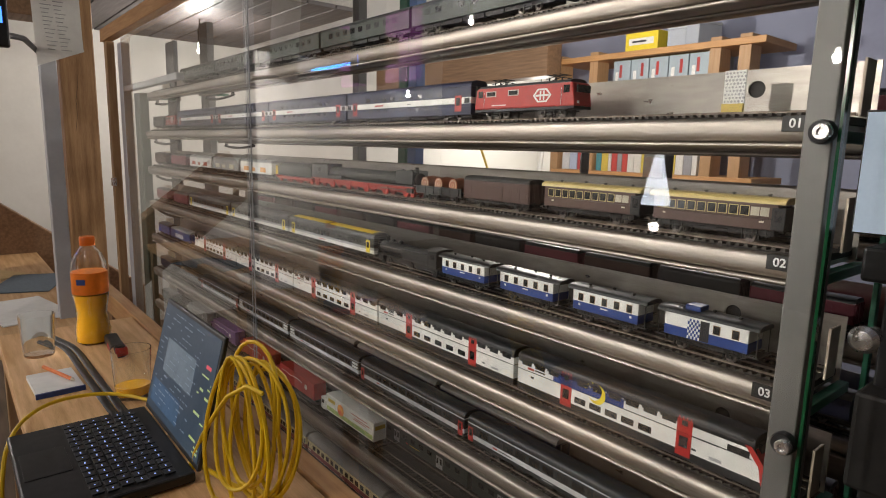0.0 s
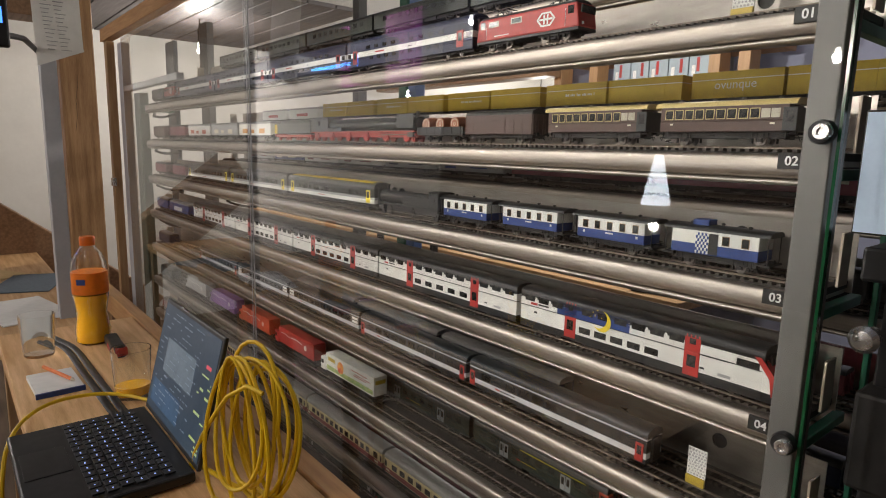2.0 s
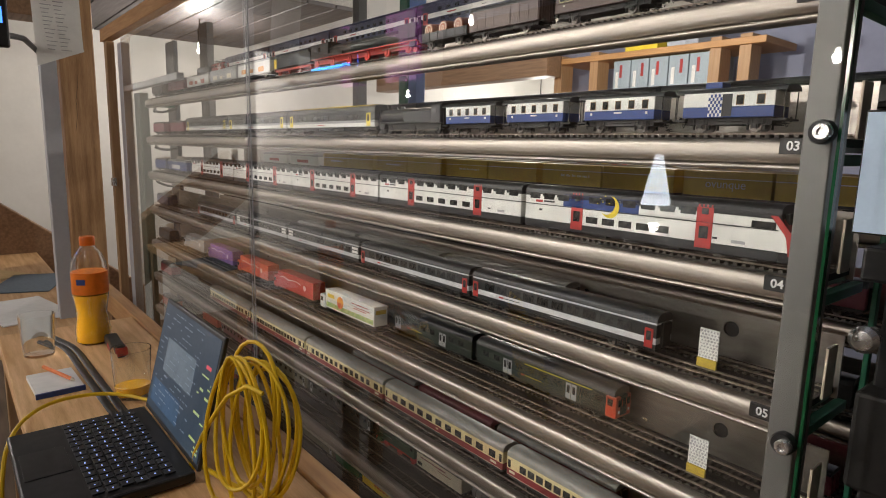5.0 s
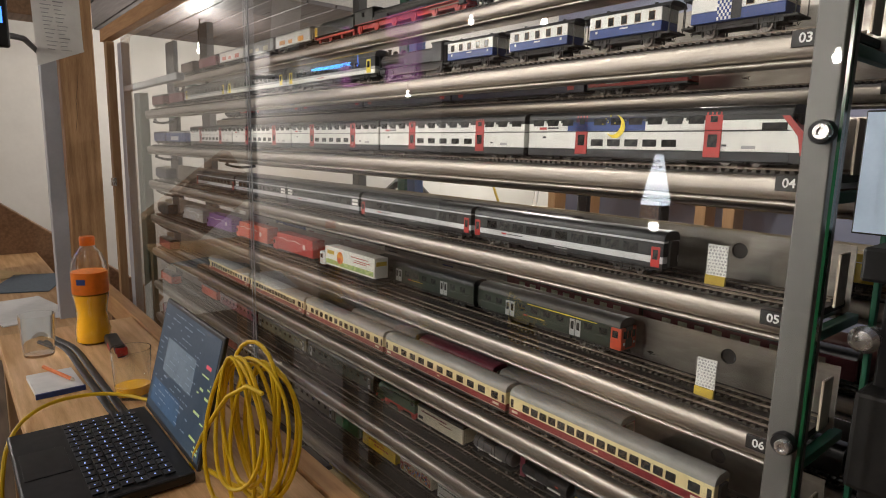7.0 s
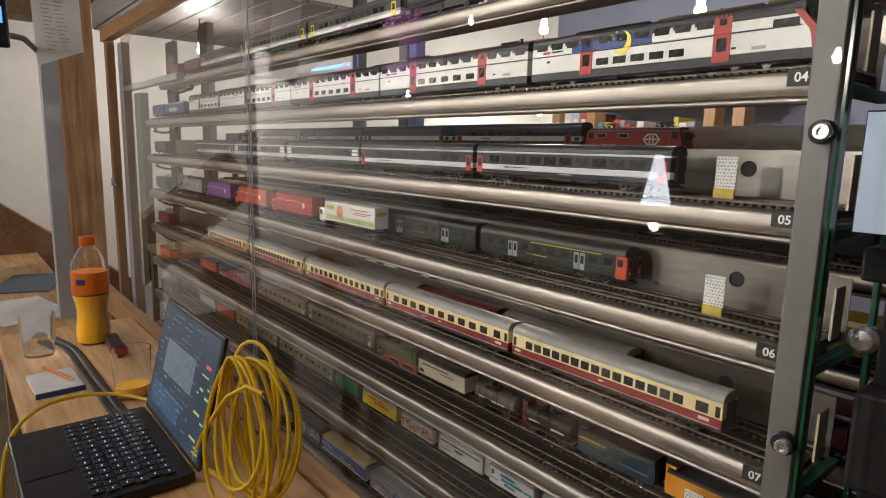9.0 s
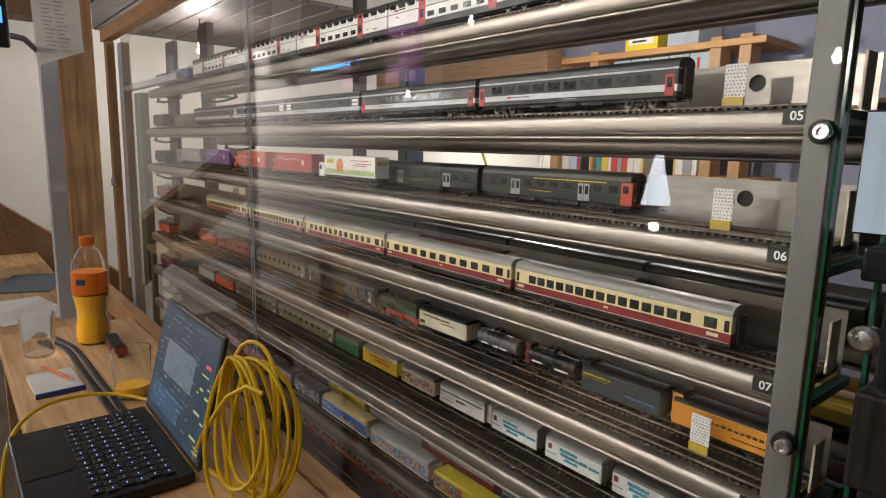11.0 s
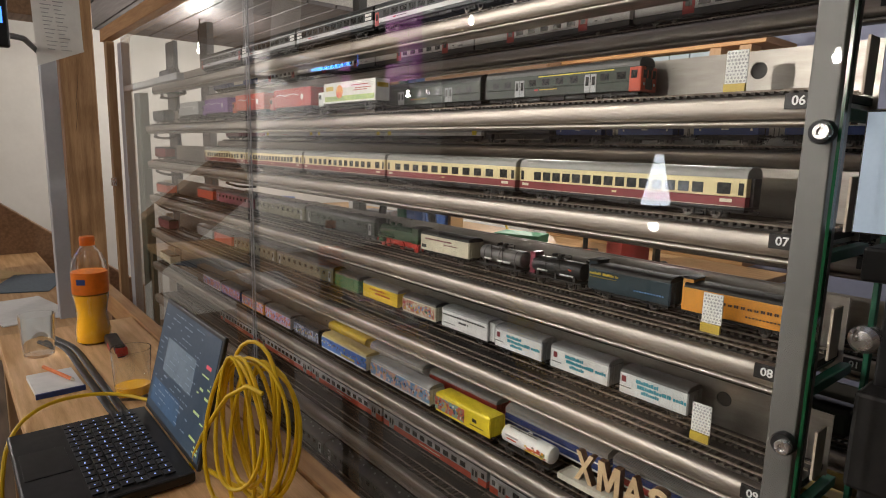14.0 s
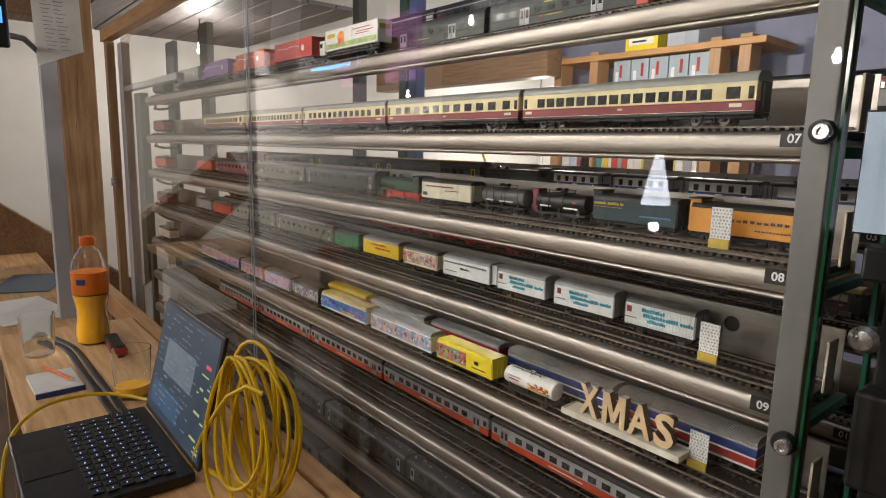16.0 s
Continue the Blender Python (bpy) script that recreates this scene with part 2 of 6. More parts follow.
def make_tray(k):
    tray = thing("train_tray", f"long brushed-steel train tray with two tracks, numbered {k:02d}" if k < 13 else "long brushed-steel train tray with two model tracks", "shelf", group="trays of the lift")
    part("front_tube", lambda: bm_extrude(bmesh.new(), tray_profile(), LEFT, RIGHT), MAT["steel"], tray, "rounded brushed-steel front section", smooth=True, key="tube")
    box("deck", LEFT + 0.004, RIGHT - 0.004, 0.019, 0.1035, 0.0008, 0.0077, MAT["deck"], tray)
    box("deck_underside", LEFT + 0.006, RIGHT - 0.006, 0.0205, 0.103, -0.0046, 0.0004, MAT["plate"], tray)

    def plate():
        bm = bmesh.new()
        # the plate in strips, with a round hole near its end
        hx, hz, r, y0, y1, z0, z1 = -0.298, 0.041, 0.0088, 0.1038, 0.1053, -0.004, 0.0615
        bm_box(bm, LEFT, hx - 0.02, y0, y1, z0, z1)
        bm_box(bm, hx + 0.02, RIGHT, y0, y1, z0, z1)
        n = 32
        square = []
        for i in range(n):
            a = 2 * math.pi * i / n
            c, s = math.cos(a), math.sin(a)
            f = min(0.02 / max(abs(c), 1e-6), ((z1 - hz) if s > 0 else (hz - z0)) / max(abs(s), 1e-6))
            square.append((hx + c * f, hz + s * f))
        rim = [(hx + r * math.cos(2 * math.pi * i / n), hz + r * math.sin(2 * math.pi * i / n)) for i in range(n)]
        vo = [[bm.verts.new((x, y, z)) for x, z in ring] for ring in (square, rim) for y in (y0, y1)]
        for i in range(n):
            j = (i + 1) % n
            bm.faces.new((vo[0][i], vo[0][j], vo[2][j], vo[2][i]))
            bm.faces.new((vo[1][j], vo[1][i], vo[3][i], vo[3][j]))
            bm.faces.new((vo[2][i], vo[2][j], vo[3][j], vo[3][i]))
        # corner fillers of the holed square
        for cx, cz in ((hx - 0.02, z0), (hx + 0.02, z0), (hx + 0.02, z1), (hx - 0.02, z1)):
            near = sorted(range(n), key=lambda i: (square[i][0] - cx) ** 2 + (square[i][1] - cz) ** 2)[:2]
            for g in (0, 1):
                v = bm.verts.new((cx, (y0, y1)[g], cz))
                try:
                    bm.faces.new((vo[g][near[0]], vo[g][near[1]], v))
                except ValueError:
                    pass
        bmesh.ops.recalc_face_normals(bm, faces=bm.faces[:])
        return bm
    part("back_plate", plate, MAT["plate"], tray, "sheet-steel back plate with a round hole", key="plate")
    # Dark disc added so the hole looks shaded; no such part is known.
    part("bearing_cap", lambda: bm_cyl(bmesh.new(), 0.0105, (-0.298, 0.107, 0.041), (-0.298, 0.112, 0.041), 20), MAT["under"], tray, "dark disc added behind the hole as its shade", key="cap")
    for name, y in (("front_track", TRACK[0]), ("rear_track", TRACK[1])):
        ties = new(name, SLEEPERS)
        ties.parent, ties.location = tray, (0, y, 0.0078)
        tagged(ties, "dark plastic sleepers", kind="stuff")
        rails = new("steel_rail", RAILS)
        rails.parent, rails.location = ties, (0, 0, 0.0022)
    for x in (LEFT - 0.002, RIGHT + 0.001):
        box("end_plate", x - 0.0012, x + 0.0012, 0.056, 0.08, 0.008, 0.058, MAT["cover"], tray, "beige end plate", bevel=0.0004)
        box("bracket", x - 0.005, x + 0.005, 0.004, 0.115, -0.016, -0.006, MAT["green"], tray, "green-painted carrier arm", bevel=0.001)
    part("end_arm", lambda: bm_tube(bmesh.new(), [(LEFT + 0.004 + 0.035 * i, 0.03, -0.031 - 0.006 * math.sin(i * 0.45)) for i in range(9)], 0.0042, 6), MAT["under"], tray, "dark curved arm under the tray", smooth=True, key="arm")
    for x in (LEFT + 0.02, LEFT + 0.27):
        box("arm_bracket", x - 0.004, x + 0.004, 0.026, 0.034, -0.033, -0.0046, MAT["under"], tray)
    if k < 13:
        plate_ob = box("number_plate", -0.2275, -0.2045, -0.0006, 0.0024, -0.007, 0.0066, MAT["black"], tray, f"black plate reading {k:02d} in white", bevel=0.0003)
        lettering("digits", f"{k:02d}", 0.0112, MAT["ink"], plate_ob, (0, -0.0016, 0), bold=0.0002, depth=0.0003)
    rides(tray, k)
    return tray


for number in range(1, TRAYS + 1):
    make_tray(number)


def marker_card(k):
    card = thing("marker_card", "white patterned card on a yellow base, leaning on the tray", "card", group="cards on the trays")
    box("sheet", -0.0105, 0.0105, -0.0006, 0.0006, 0.0088, 0.041, MAT["card"], card)
    box("base", -0.0105, 0.0105, -0.0026, 0.0006, -0.0006, 0.009, MAT["tape"], card, "yellow base strip")

    def dots():
        bm = bmesh.new()
        rnd = random.Random(4)
        for i in range(6):
            for j in range(9):
                x, z = -0.0085 + i * 0.0034 + (j % 2) * 0.0012, 0.0112 + j * 0.0034
                bm_cyl(bm, 0.0008 + 0.0006 * rnd.random(), (x, -0.0006, z), (x, -0.0009, z), 6)
        return bm
    part("printed_spots", dots, MAT["dots"], card, key=0)
    rides(card, k, -0.291, 0.040, 0.0127)


for number in (1, 5, 6, 8, 9, 10):
    marker_card(number)

# ---- rolling stock, scale 1:87; each vehicle stands with its wheels on z = 0 ----
def bm_wheelset(r):
    bm = bmesh.new()
    for s in (-1, 1):
        bm_cyl(bm, r, (0, s * 0.0083, 0), (0, s * 0.0098, 0), 18)
        bm_cyl(bm, r * 1.1, (0, s * 0.0067, 0), (0, s * 0.0083, 0), 18)
        bm_cyl(bm, r * 0.45, (0, s * 0.0098, 0), (0, s * 0.0108, 0), 10)
    bm_cyl(bm, 0.001, (0, -0.0083, 0), (0, 0.0083, 0), 6)
    return bm


def wheelset(parent, x, r=0.0054, dz=0.0, material=None):
    return part("wheelset", lambda: bm_wheelset(r), material or MAT["wheel"], parent, at=(x, 0, r - dz), key=r)


def axle_guard(parent, x, top=0.0125):
    """Leaf spring, axle box and two legs on each side, open round the wheel."""
    def mesh():
        bm = bmesh.new()
        for q in (-0.0121, 0.0121):
            bm_box(bm, -0.0018, 0.0018, q - 0.0009, q + 0.0009, 0.004, 0.0072)
            bm_box(bm, -0.0072, 0.0072, q - 0.0006, q + 0.0006, 0.0084, 0.0092)
            bm_box(bm, -0.0048, 0.0048, q - 0.0006, q + 0.0006, 0.0076, 0.0084)
            for e in (-1, 1):
                bm_box(bm, e * 0.0028 - 0.0005, e * 0.0028 + 0.0005, q - 0.0004, q + 0.0004, 0.0036, top)
                bm_box(bm, e * 0.007 - 0.0006, e * 0.007 + 0.0006, q - 0.0005, q + 0.0005, 0.0084, top)
                bm_box(bm, e * 0.0078 - 0.0006, e * 0.0078 + 0.0006, q * 0.72 - 0.0012, q * 0.72 + 0.0012, 0.0025, top - 0.002)
        return bm
    return part("axle_guard", mesh, MAT["under"], parent, at=(x, 0, 0), key=("guard", top))


def brake_gear(parent, half, floor):
    """Step boards, pipes, a brake cylinder and an air tank under the floor."""
    def mesh():
        bm = bmesh.new()
        for q in (-1, 1):
            for e in (-1, 1):
                bm_box(bm, e * half * 0.86 - 0.004, e * half * 0.86 + 0.004, q * 0.0138 - 0.0012, q * 0.0138 + 0.0012, floor - 0.0065, floor - 0.0058)
                bm_box(bm, e * half * 0.86 - 0.0004, e * half * 0.86 + 0.0004, q * 0.0138 - 0.0004, q * 0.0138 + 0.0004, floor - 0.006, floor + 0.001)
            bm_tube(bm, [(-half * 0.5, q * 0.0112, floor - 0.0036), (0, q * 0.0114, floor - 0.0058), (half * 0.5, q * 0.0112, floor - 0.0036)], 0.00045, 5)
        bm_cyl(bm, 0.0026, (half * 0.08, -0.009, floor - 0.0045), (half * 0.08 + 0.011, -0.009, floor - 0.0045), 10)
        bm_cyl(bm, 0.0018, (-half * 0.22, -0.0095, floor - 0.004), (-half * 0.22 + 0.008, -0.0095, floor - 0.004), 10)
        return bm
    return part("brake_gear", mesh, MAT["under"], parent, key=(round(half, 4), round(floor, 4)))


def coupling(parent, x, floor):
    def mesh():
        bm = bmesh.new()
        bm_box(bm, -0.004, 0.004, -0.0011, 0.0011, -0.0008, 0.0008)
        bm_tube(bm, [(0.003, -0.003, 0.0), (0.0055, -0.003, 0.0), (0.0055, 0.003, 0.0), (0.003, 0.003, 0.0)], 0.0004, 5)
        bm_tube(bm, [(0.001, 0.004, 0.002), (0.003, 0.0042, -0.0035), (0.0045, 0.004, -0.001)], 0.0004, 5)
        return bm
    c = part("coupling", mesh, MAT["under"], parent, at=(x, 0, floor - 0.005), key=0)
    if x < 0:
        c.rotation_euler = (0, 0, radians(180))
    return c


def bogie(car, x, base=0.029, r=0.0054, material=None):
    def frame_mesh():
        bm = bmesh.new()
        for s in (-1, 1):
            bm_box(bm, -base * 0.78, base * 0.78, s * 0.0125 - 0.0009, s * 0.0125 + 0.0009, 0.0066, 0.0084, 0.0003)
            for e in (-1, 1):
                bm_box(bm, e * base / 2 - 0.0019, e * base / 2 + 0.0019, s * 0.0126 - 0.0012, s * 0.0126 + 0.0012, 0.0038, 0.0078, 0.0004)
                bm_cyl(bm, 0.0013, (e * base * 0.22, s * 0.0132, 0.003), (e * base * 0.22, s * 0.0132, 0.009), 8)
            bm_box(bm, -0.0042, 0.0042, s * 0.0128 - 0.0014, s * 0.0128 + 0.0014, 0.0028, 0.0055, 0.0004)
        bm_box(bm, -0.006, 0.006, -0.012, 0.012, 0.0068, 0.0105)
        return bm
    b = part("bogie", frame_mesh, material or MAT["under"], car, at=(x, 0, 0), key=base)
    for e in (-1, 1):
        wheelset(b, e * base / 2, r)
    return b


def roof_profile(w, z0, h, flat=0.0, n=12):
    pts = []
    for i in range(n + 1):
        a = math.pi * i / n
        c, s = math.cos(a), math.sin(a)
        pts.append((w * (abs(c) ** (0.75 - flat)) * (1 if c > 0 else -1), z0 + h * (s ** (0.8))))
    return pts


def add_roof(car, L, w, z0, h, material, label="", over=0.0, vents=0, vent_mat=None, ribs=0, flat=0.0, fluted=False):
    def mesh():
        bm = bmesh.new()
        bm_extrude(bm, roof_profile(w, z0, h, flat), -L / 2 - over, L / 2 + over)
        for i in range(ribs):
            x = -L / 2 + (i + 0.5) * L / ribs
            bm_extrude(bm, roof_profile(w + 0.0002, z0, h + 0.0003, flat), x - 0.0005, x + 0.0005)
        if fluted:
            for y, z in roof_profile(w, z0, h, flat, 18)[2:-2]:
                bm_box(bm, -L / 2 - over, L / 2 + over, y - 0.00035, y + 0.00035, z - 0.001, z + 0.0006)
        return bm
    roof = part("roof", mesh, material, car, label, smooth=not fluted, key=(L, w, z0, h, over, ribs, flat, fluted))
    for i in range(vents):
        x = -L / 2 + (i + 0.5) * L / vents
        part("roof_vent", lambda: bm_lathe(bmesh.new(), [(0.0014, -0.001), (0.0014, 0.001), (0.0022, 0.0012), (0.002, 0.0022), (0.0006, 0.0026)], 10),
             vent_mat or MAT["under"], roof, at=(x, 0.003 if i % 2 else -0.003, z0 + h * 0.98), key=0)
    return roof


def coach(k, x0, x1, track, label, bands, roof, group="", windows=(), doors=(), stripes=(), w=0.0158, eave=0.0365, top=0.0105,
          floor=0.0125, bogies=True, gangway=True, vents=0, category="railway coach", name="railway_coach", marks=(), ribs=0, buffers=True, axle_r=0.0054, over=0.0, flat=0.0, skirt=True, vent_mat=None, zk=1.1, fluted=False):
    """A carriage or van: coloured side bands, roof, windows, doors, underframe and wheels."""
    L = round(x1 - x0 - 0.004, 4)
    car = thing(name, label, category, group=group)
    eave, floor = eave * zk, floor * (1 + (zk - 1) / 2)
    bands = [(n_, z0 * zk, z1 * zk, m) for n_, z0, z1, m in bands]
    windows, doors, stripes, marks = ([(q[0] * zk, q[1] * zk, *q[2:]) for q in group_] for group_ in (windows, doors, stripes, marks))
    for bname, z0, z1, m in bands:
        box(bname, -L / 2, L / 2, -w, w, z0, z1, m, car, bevel=0.0007)
    add_roof(car, L, w, eave, top, roof, over=over, vents=vents, vent_mat=vent_mat, ribs=ribs, flat=flat, fluted=fluted)
    for z0, z1, xs, wd, m in windows:
        for x in xs:
            if isinstance(m, str):
                fr = box("window_frame", x - wd / 2 - 0.0007, x + wd / 2 + 0.0007, -w - 0.0002, w + 0.0002, z0 - 0.0007, z1 + 0.0007, MAT[m], car)
                box("pane", -wd / 2, wd / 2, -w - 0.0005, w + 0.0005, -(z1 - z0) / 2, (z1 - z0) / 2, MAT["pane"], fr)
            else:
                box("window", x - wd / 2, x + wd / 2, -w - 0.0003, w + 0.0003, z0, z1, m, car, bevel=0.0003)
    for z0, z1, xs, wd, m in doors:
        for x in xs:
            d = box("door", x - wd / 2, x + wd / 2, -w - 0.0005, w + 0.0005, z0, z1, m, car, bevel=0.0004)
            h = (z1 - z0)
            if wd < 0.018:
                box("door_pane", -wd * 0.28, wd * 0.28, -w - 0.0007, w + 0.0007, -h * 0.12, h * 0.36, MAT["pane"], d, bevel=0.0002)
    for z0, z1, a, b, m in stripes:
        box("stripe", a, b, -w - 0.0002, w + 0.0002, z0, z1, m, car)
    for z0, z1, a, b, m in marks:
        box("marking", a, b, -w - 0.00035, -w + 0.001, z0, z1, m, car)
    box("underframe", -L / 2 + 0.003, L / 2 - 0.003, -0.0105, 0.0105, floor - 0.006, floor + 0.001, MAT["under"], car)
    if bogies:
        s = L / 2 - min(0.045, L * 0.19)
        bogie(car, -s)
        bogie(car, s)
        if skirt and L > 0.18:
            for i, x in enumerate((-L * 0.14, L * 0.02, L * 0.15)):
                box("equipment_box", x - 0.012 - 0.003 * i, x + 0.012, -0.0125, 0.0125, floor - 0.0075, floor - 0.001, MAT["under"], car, bevel=0.0006)
    else:
        for e in (-1, 1):
            wheelset(car, e * L * 0.3, axle_r)
            axle_guard(car, e * L * 0.3)
        box("truss", -L * 0.22, L * 0.22, -0.0118, 0.0118, 0.0075, 0.0088, MAT["under"], car)
    for e in (-1, 1):
        if gangway:
            box("gangway", e * (L / 2 + 0.0018) - 0.0018, e * (L / 2 + 0.0018) + 0.0018, -0.0075, 0.0075, floor, eave, MAT["black"], car, bevel=0.0005)
        elif buffers:
            def bufs():
                bm = bmesh.new()
                for s in (-1, 1):
                    bm_cyl(bm, 0.0013, (-0.003, s * 0.0095, 0), (0.003, s * 0.0095, 0), 8)
                    bm_cyl(bm, 0.0026, (-0.0035, s * 0.0095, 0), (-0.0028, s * 0.0095, 0), 10)
                    bm_cyl(bm, 0.0026, (0.0028, s * 0.0095, 0), (0.0035, s * 0.0095, 0), 10)
                return bm
            part("buffers", bufs, MAT["under"], car, at=(e * (L / 2 + 0.002), 0, floor - 0.001), key=0)
    if k < 13:
        brake_gear(car, L / 2, floor)
        for e in (-1, 1):
            coupling(car, e * (L / 2 + 0.001), floor)
    rides(car, k, (x0 + x1) / 2, TRACK[track], RAILTOP)
    return car


def row(n, a, b):
    return [a + (b - a) * i / (n - 1) for i in range(n)] if n > 1 else [(a + b) / 2]


C = {}
for cname, rgb in {"white": (0.78, 0.77, 0.73), "cream": (0.72, 0.6, 0.32), "crimson": (0.22, 0.02, 0.025), "coach_red": (0.42, 0.025, 0.02),
                   "dark_grey": (0.022, 0.024, 0.026), "roof_grey": (0.085, 0.082, 0.08), "roof_silver": (0.27, 0.26, 0.245), "night_blue": (0.012, 0.017, 0.055),
                   "royal_blue": (0.018, 0.05, 0.22), "sky_blue": (0.15, 0.3, 0.6), "coach_green": (0.022, 0.032, 0.022), "brown": (0.085, 0.045, 0.035),
                   "roof_cream": (0.55, 0.42, 0.16), "yellow": (0.78, 0.52, 0.02), "bright_yellow": (0.85, 0.66, 0.03), "orange": (0.72, 0.3, 0.03), "vermilion": (0.52, 0.06, 0.02),
                   "teal": (0.017, 0.04, 0.052), "light_grey": (0.36, 0.36, 0.36), "silver": (0.56, 0.56, 0.57), "leaf_green": (0.015, 0.13, 0.04), "purple": (0.2, 0.08, 0.3),
                   "ivory": (0.7, 0.64, 0.48), "wine": (0.2, 0.03, 0.05), "black_paint": (0.016, 0.017, 0.018), "tank_grey": (0.13, 0.125, 0.12), "olive": (0.12, 0.11, 0.06), "gold_yellow": (0.58, 0.4, 0.03)}.items():
    C[cname] = colour(cname + "_paint", rgb)
PANE = MAT["pane"]


# tray 01: blue and white double-deck train behind a red electric locomotive
def double_deck_blue(k, x0, x1):
    L = x1 - x0
    h = L / 2
    return coach(k, x0, x1, 0, "dark-blue and white double-deck coach with red doors", [("skirt", 0.006, 0.017, C["night_blue"]), ("white_band", 0.017, 0.0205, C["night_blue"]), ("middle_band", 0.0205, 0.0285, C["white"]), ("upper_band", 0.0285, 0.042, C["night_blue"])],
                 C["night_blue"], "double-deck train", eave=0.042, top=0.0085, floor=0.009,
                 windows=[(0.0145, 0.0195, row(9, -h * 0.52, h * 0.52), 0.011, PANE), (0.031, 0.036, row(9, -h * 0.58, h * 0.58), 0.012, PANE), (0.021, 0.0275, (-h + 0.01, h - 0.01), 0.011, PANE)],
                 doors=[(0.0105, 0.031, (-h + 0.029, h - 0.029), 0.0145, C["coach_red"])],
                 marks=[(0.0235, 0.0255, -h * 0.45, -h * 0.3, C["coach_red"]), (0.0235, 0.0245, h * 0.1, h * 0.16, C["dark_grey"])])


def electric_loco(k, x0, x1, body, label):
    L = x1 - x0 - 0.006
    h = L / 2
    loco = thing("electric_locomotive", label, "locomotive")

    def shell():
        bm = bmesh.new()
        r = bm_box(bm, -h, h, -0.0168, 0.0168, 0.012, 0.0405, 0.002)
        for v in bm.verts:
            if v.co.z > 0.02 and abs(v.co.x) > h - 0.004:
                v.co.x *= 1 - 0.045 * (v.co.z - 0.02) / 0.017
        return bm
    sh = part("body", shell, body, loco, key=L)
    part("roof", lambda: bm_extrude(bmesh.new(), roof_profile(0.0155, 0.0402, 0.0045), -h + 0.008, h - 0.008), C["dark_grey"], loco, smooth=True, key=("loco", L))
    box("skirt", -h + 0.001, h - 0.001, -0.0165, 0.0165, 0.0092, 0.0125, C["dark_grey"], loco)
    for x in (-h * 0.62, -h * 0.15):
        fr = box("window_frame", x - 0.0095, x + 0.0095, -0.0171, 0.0171, 0.0285, 0.0358, MAT["steel"], loco)
        box("pane", -0.0078, 0.0078, -0.0174, 0.0174, -0.0026, 0.0026, PANE, fr)
    for e in (-1, 1):
        box("cab_window", e * (h - 0.0125) - 0.0045, e * (h - 0.0125) + 0.0045, -0.0171, 0.0171, 0.028, 0.037, PANE, loco)
        box("windscreen", e * (h - 0.0005) - 0.0008, e * (h - 0.0005) + 0.0008, -0.0125, 0.0125, 0.0285, 0.037, PANE, loco)
        box("handrail", e * (h - 0.02) - 0.0003, e * (h - 0.02) + 0.0003, -0.0176, 0.0176, 0.0145, 0.034, MAT["chrome"], loco)
        box("headlight", e * (h + 0.0003) - 0.0006, e * (h + 0.0003) + 0.0006, -0.0115, -0.0085, 0.0155, 0.0185, MAT["ink"], loco)
        bogie(loco, e * (h - 0.04), 0.032, 0.0068)

        def panto():
            bm = bmesh.new()
            for s in (-1, 1):
                bm_tube(bm, [(-0.016, s * 0.006, 0.0), (0.0, s * 0.005, 0.0035), (0.016, s * 0.006, 0.0)], 0.0005, 5)
                bm_tube(bm, [(-0.013, s * 0.004, 0.0045), (0.013, s * 0.004, 0.0045)], 0.0004, 5)
            for x in (-0.01, 0.0, 0.01):
                bm_tube(bm, [(x, -0.011, 0.005), (x, 0.011, 0.005)], 0.0006, 5)
                bm_cyl(bm, 0.0011, (x, -0.006, -0.002), (x, -0.006, 0.002), 6)
                bm_cyl(bm, 0.0011, (x, 0.006, -0.002), (x, 0.006, 0.002), 6)
            return bm
        part("pantograph", panto, MAT["under"], loco, at=(e * h * 0.55, 0, 0.0462), key=0)

    def emblem():
        """A plain white hexagon outline with bars in it."""
        bm = bmesh.new()
        o = [(-0.015, 0), (-0.0075, 0.0083), (0.0075, 0.0083), (0.015, 0), (0.0075, -0.0083), (-0.0075, -0.0083)]
        a = [bm.verts.new((x, 0, z)) for x, z in o]
        b = [bm.verts.new((x * 0.8, 0, z * 0.76)) for x, z in o]
        for i in range(6):
            bm.faces.new((a[i], a[(i + 1) % 6], b[(i + 1) % 6], b[i]))
        bm_box(bm, -0.0105, 0.0105, -0.0002, 0.0002, -0.0011, 0.0011)
        bm_box(bm, -0.0038, -0.0016, -0.0002, 0.0002, -0.0056, 0.0056)
        bm_box(bm, 0.0016, 0.0038, -0.0002, 0.0002, -0.0056, 0.0056)
        return bm
    part("emblem", emblem, C["white"], loco, "plain white hexagonal emblem", at=(h * 0.42, -0.01705, 0.0265), key=0)
    box("marking", -h * 0.6, -h * 0.3, -0.01705, -0.016, 0.0165, 0.0178, C["white"], loco)
    rides(loco, k, (x0 + x1) / 2, TRACK[0], RAILTOP)
    return loco


electric_loco(1, -0.643, -0.463, C["coach_red"], "red electric locomotive with white emblem and pantographs")
for a in range(4):
    double_deck_blue(1, -0.987 - 0.342 * a, -0.647 - 0.342 * a)
electric_loco(1, -2.14, -2.03, C["coach_red"], "red electric locomotive with white emblem and pantographs")


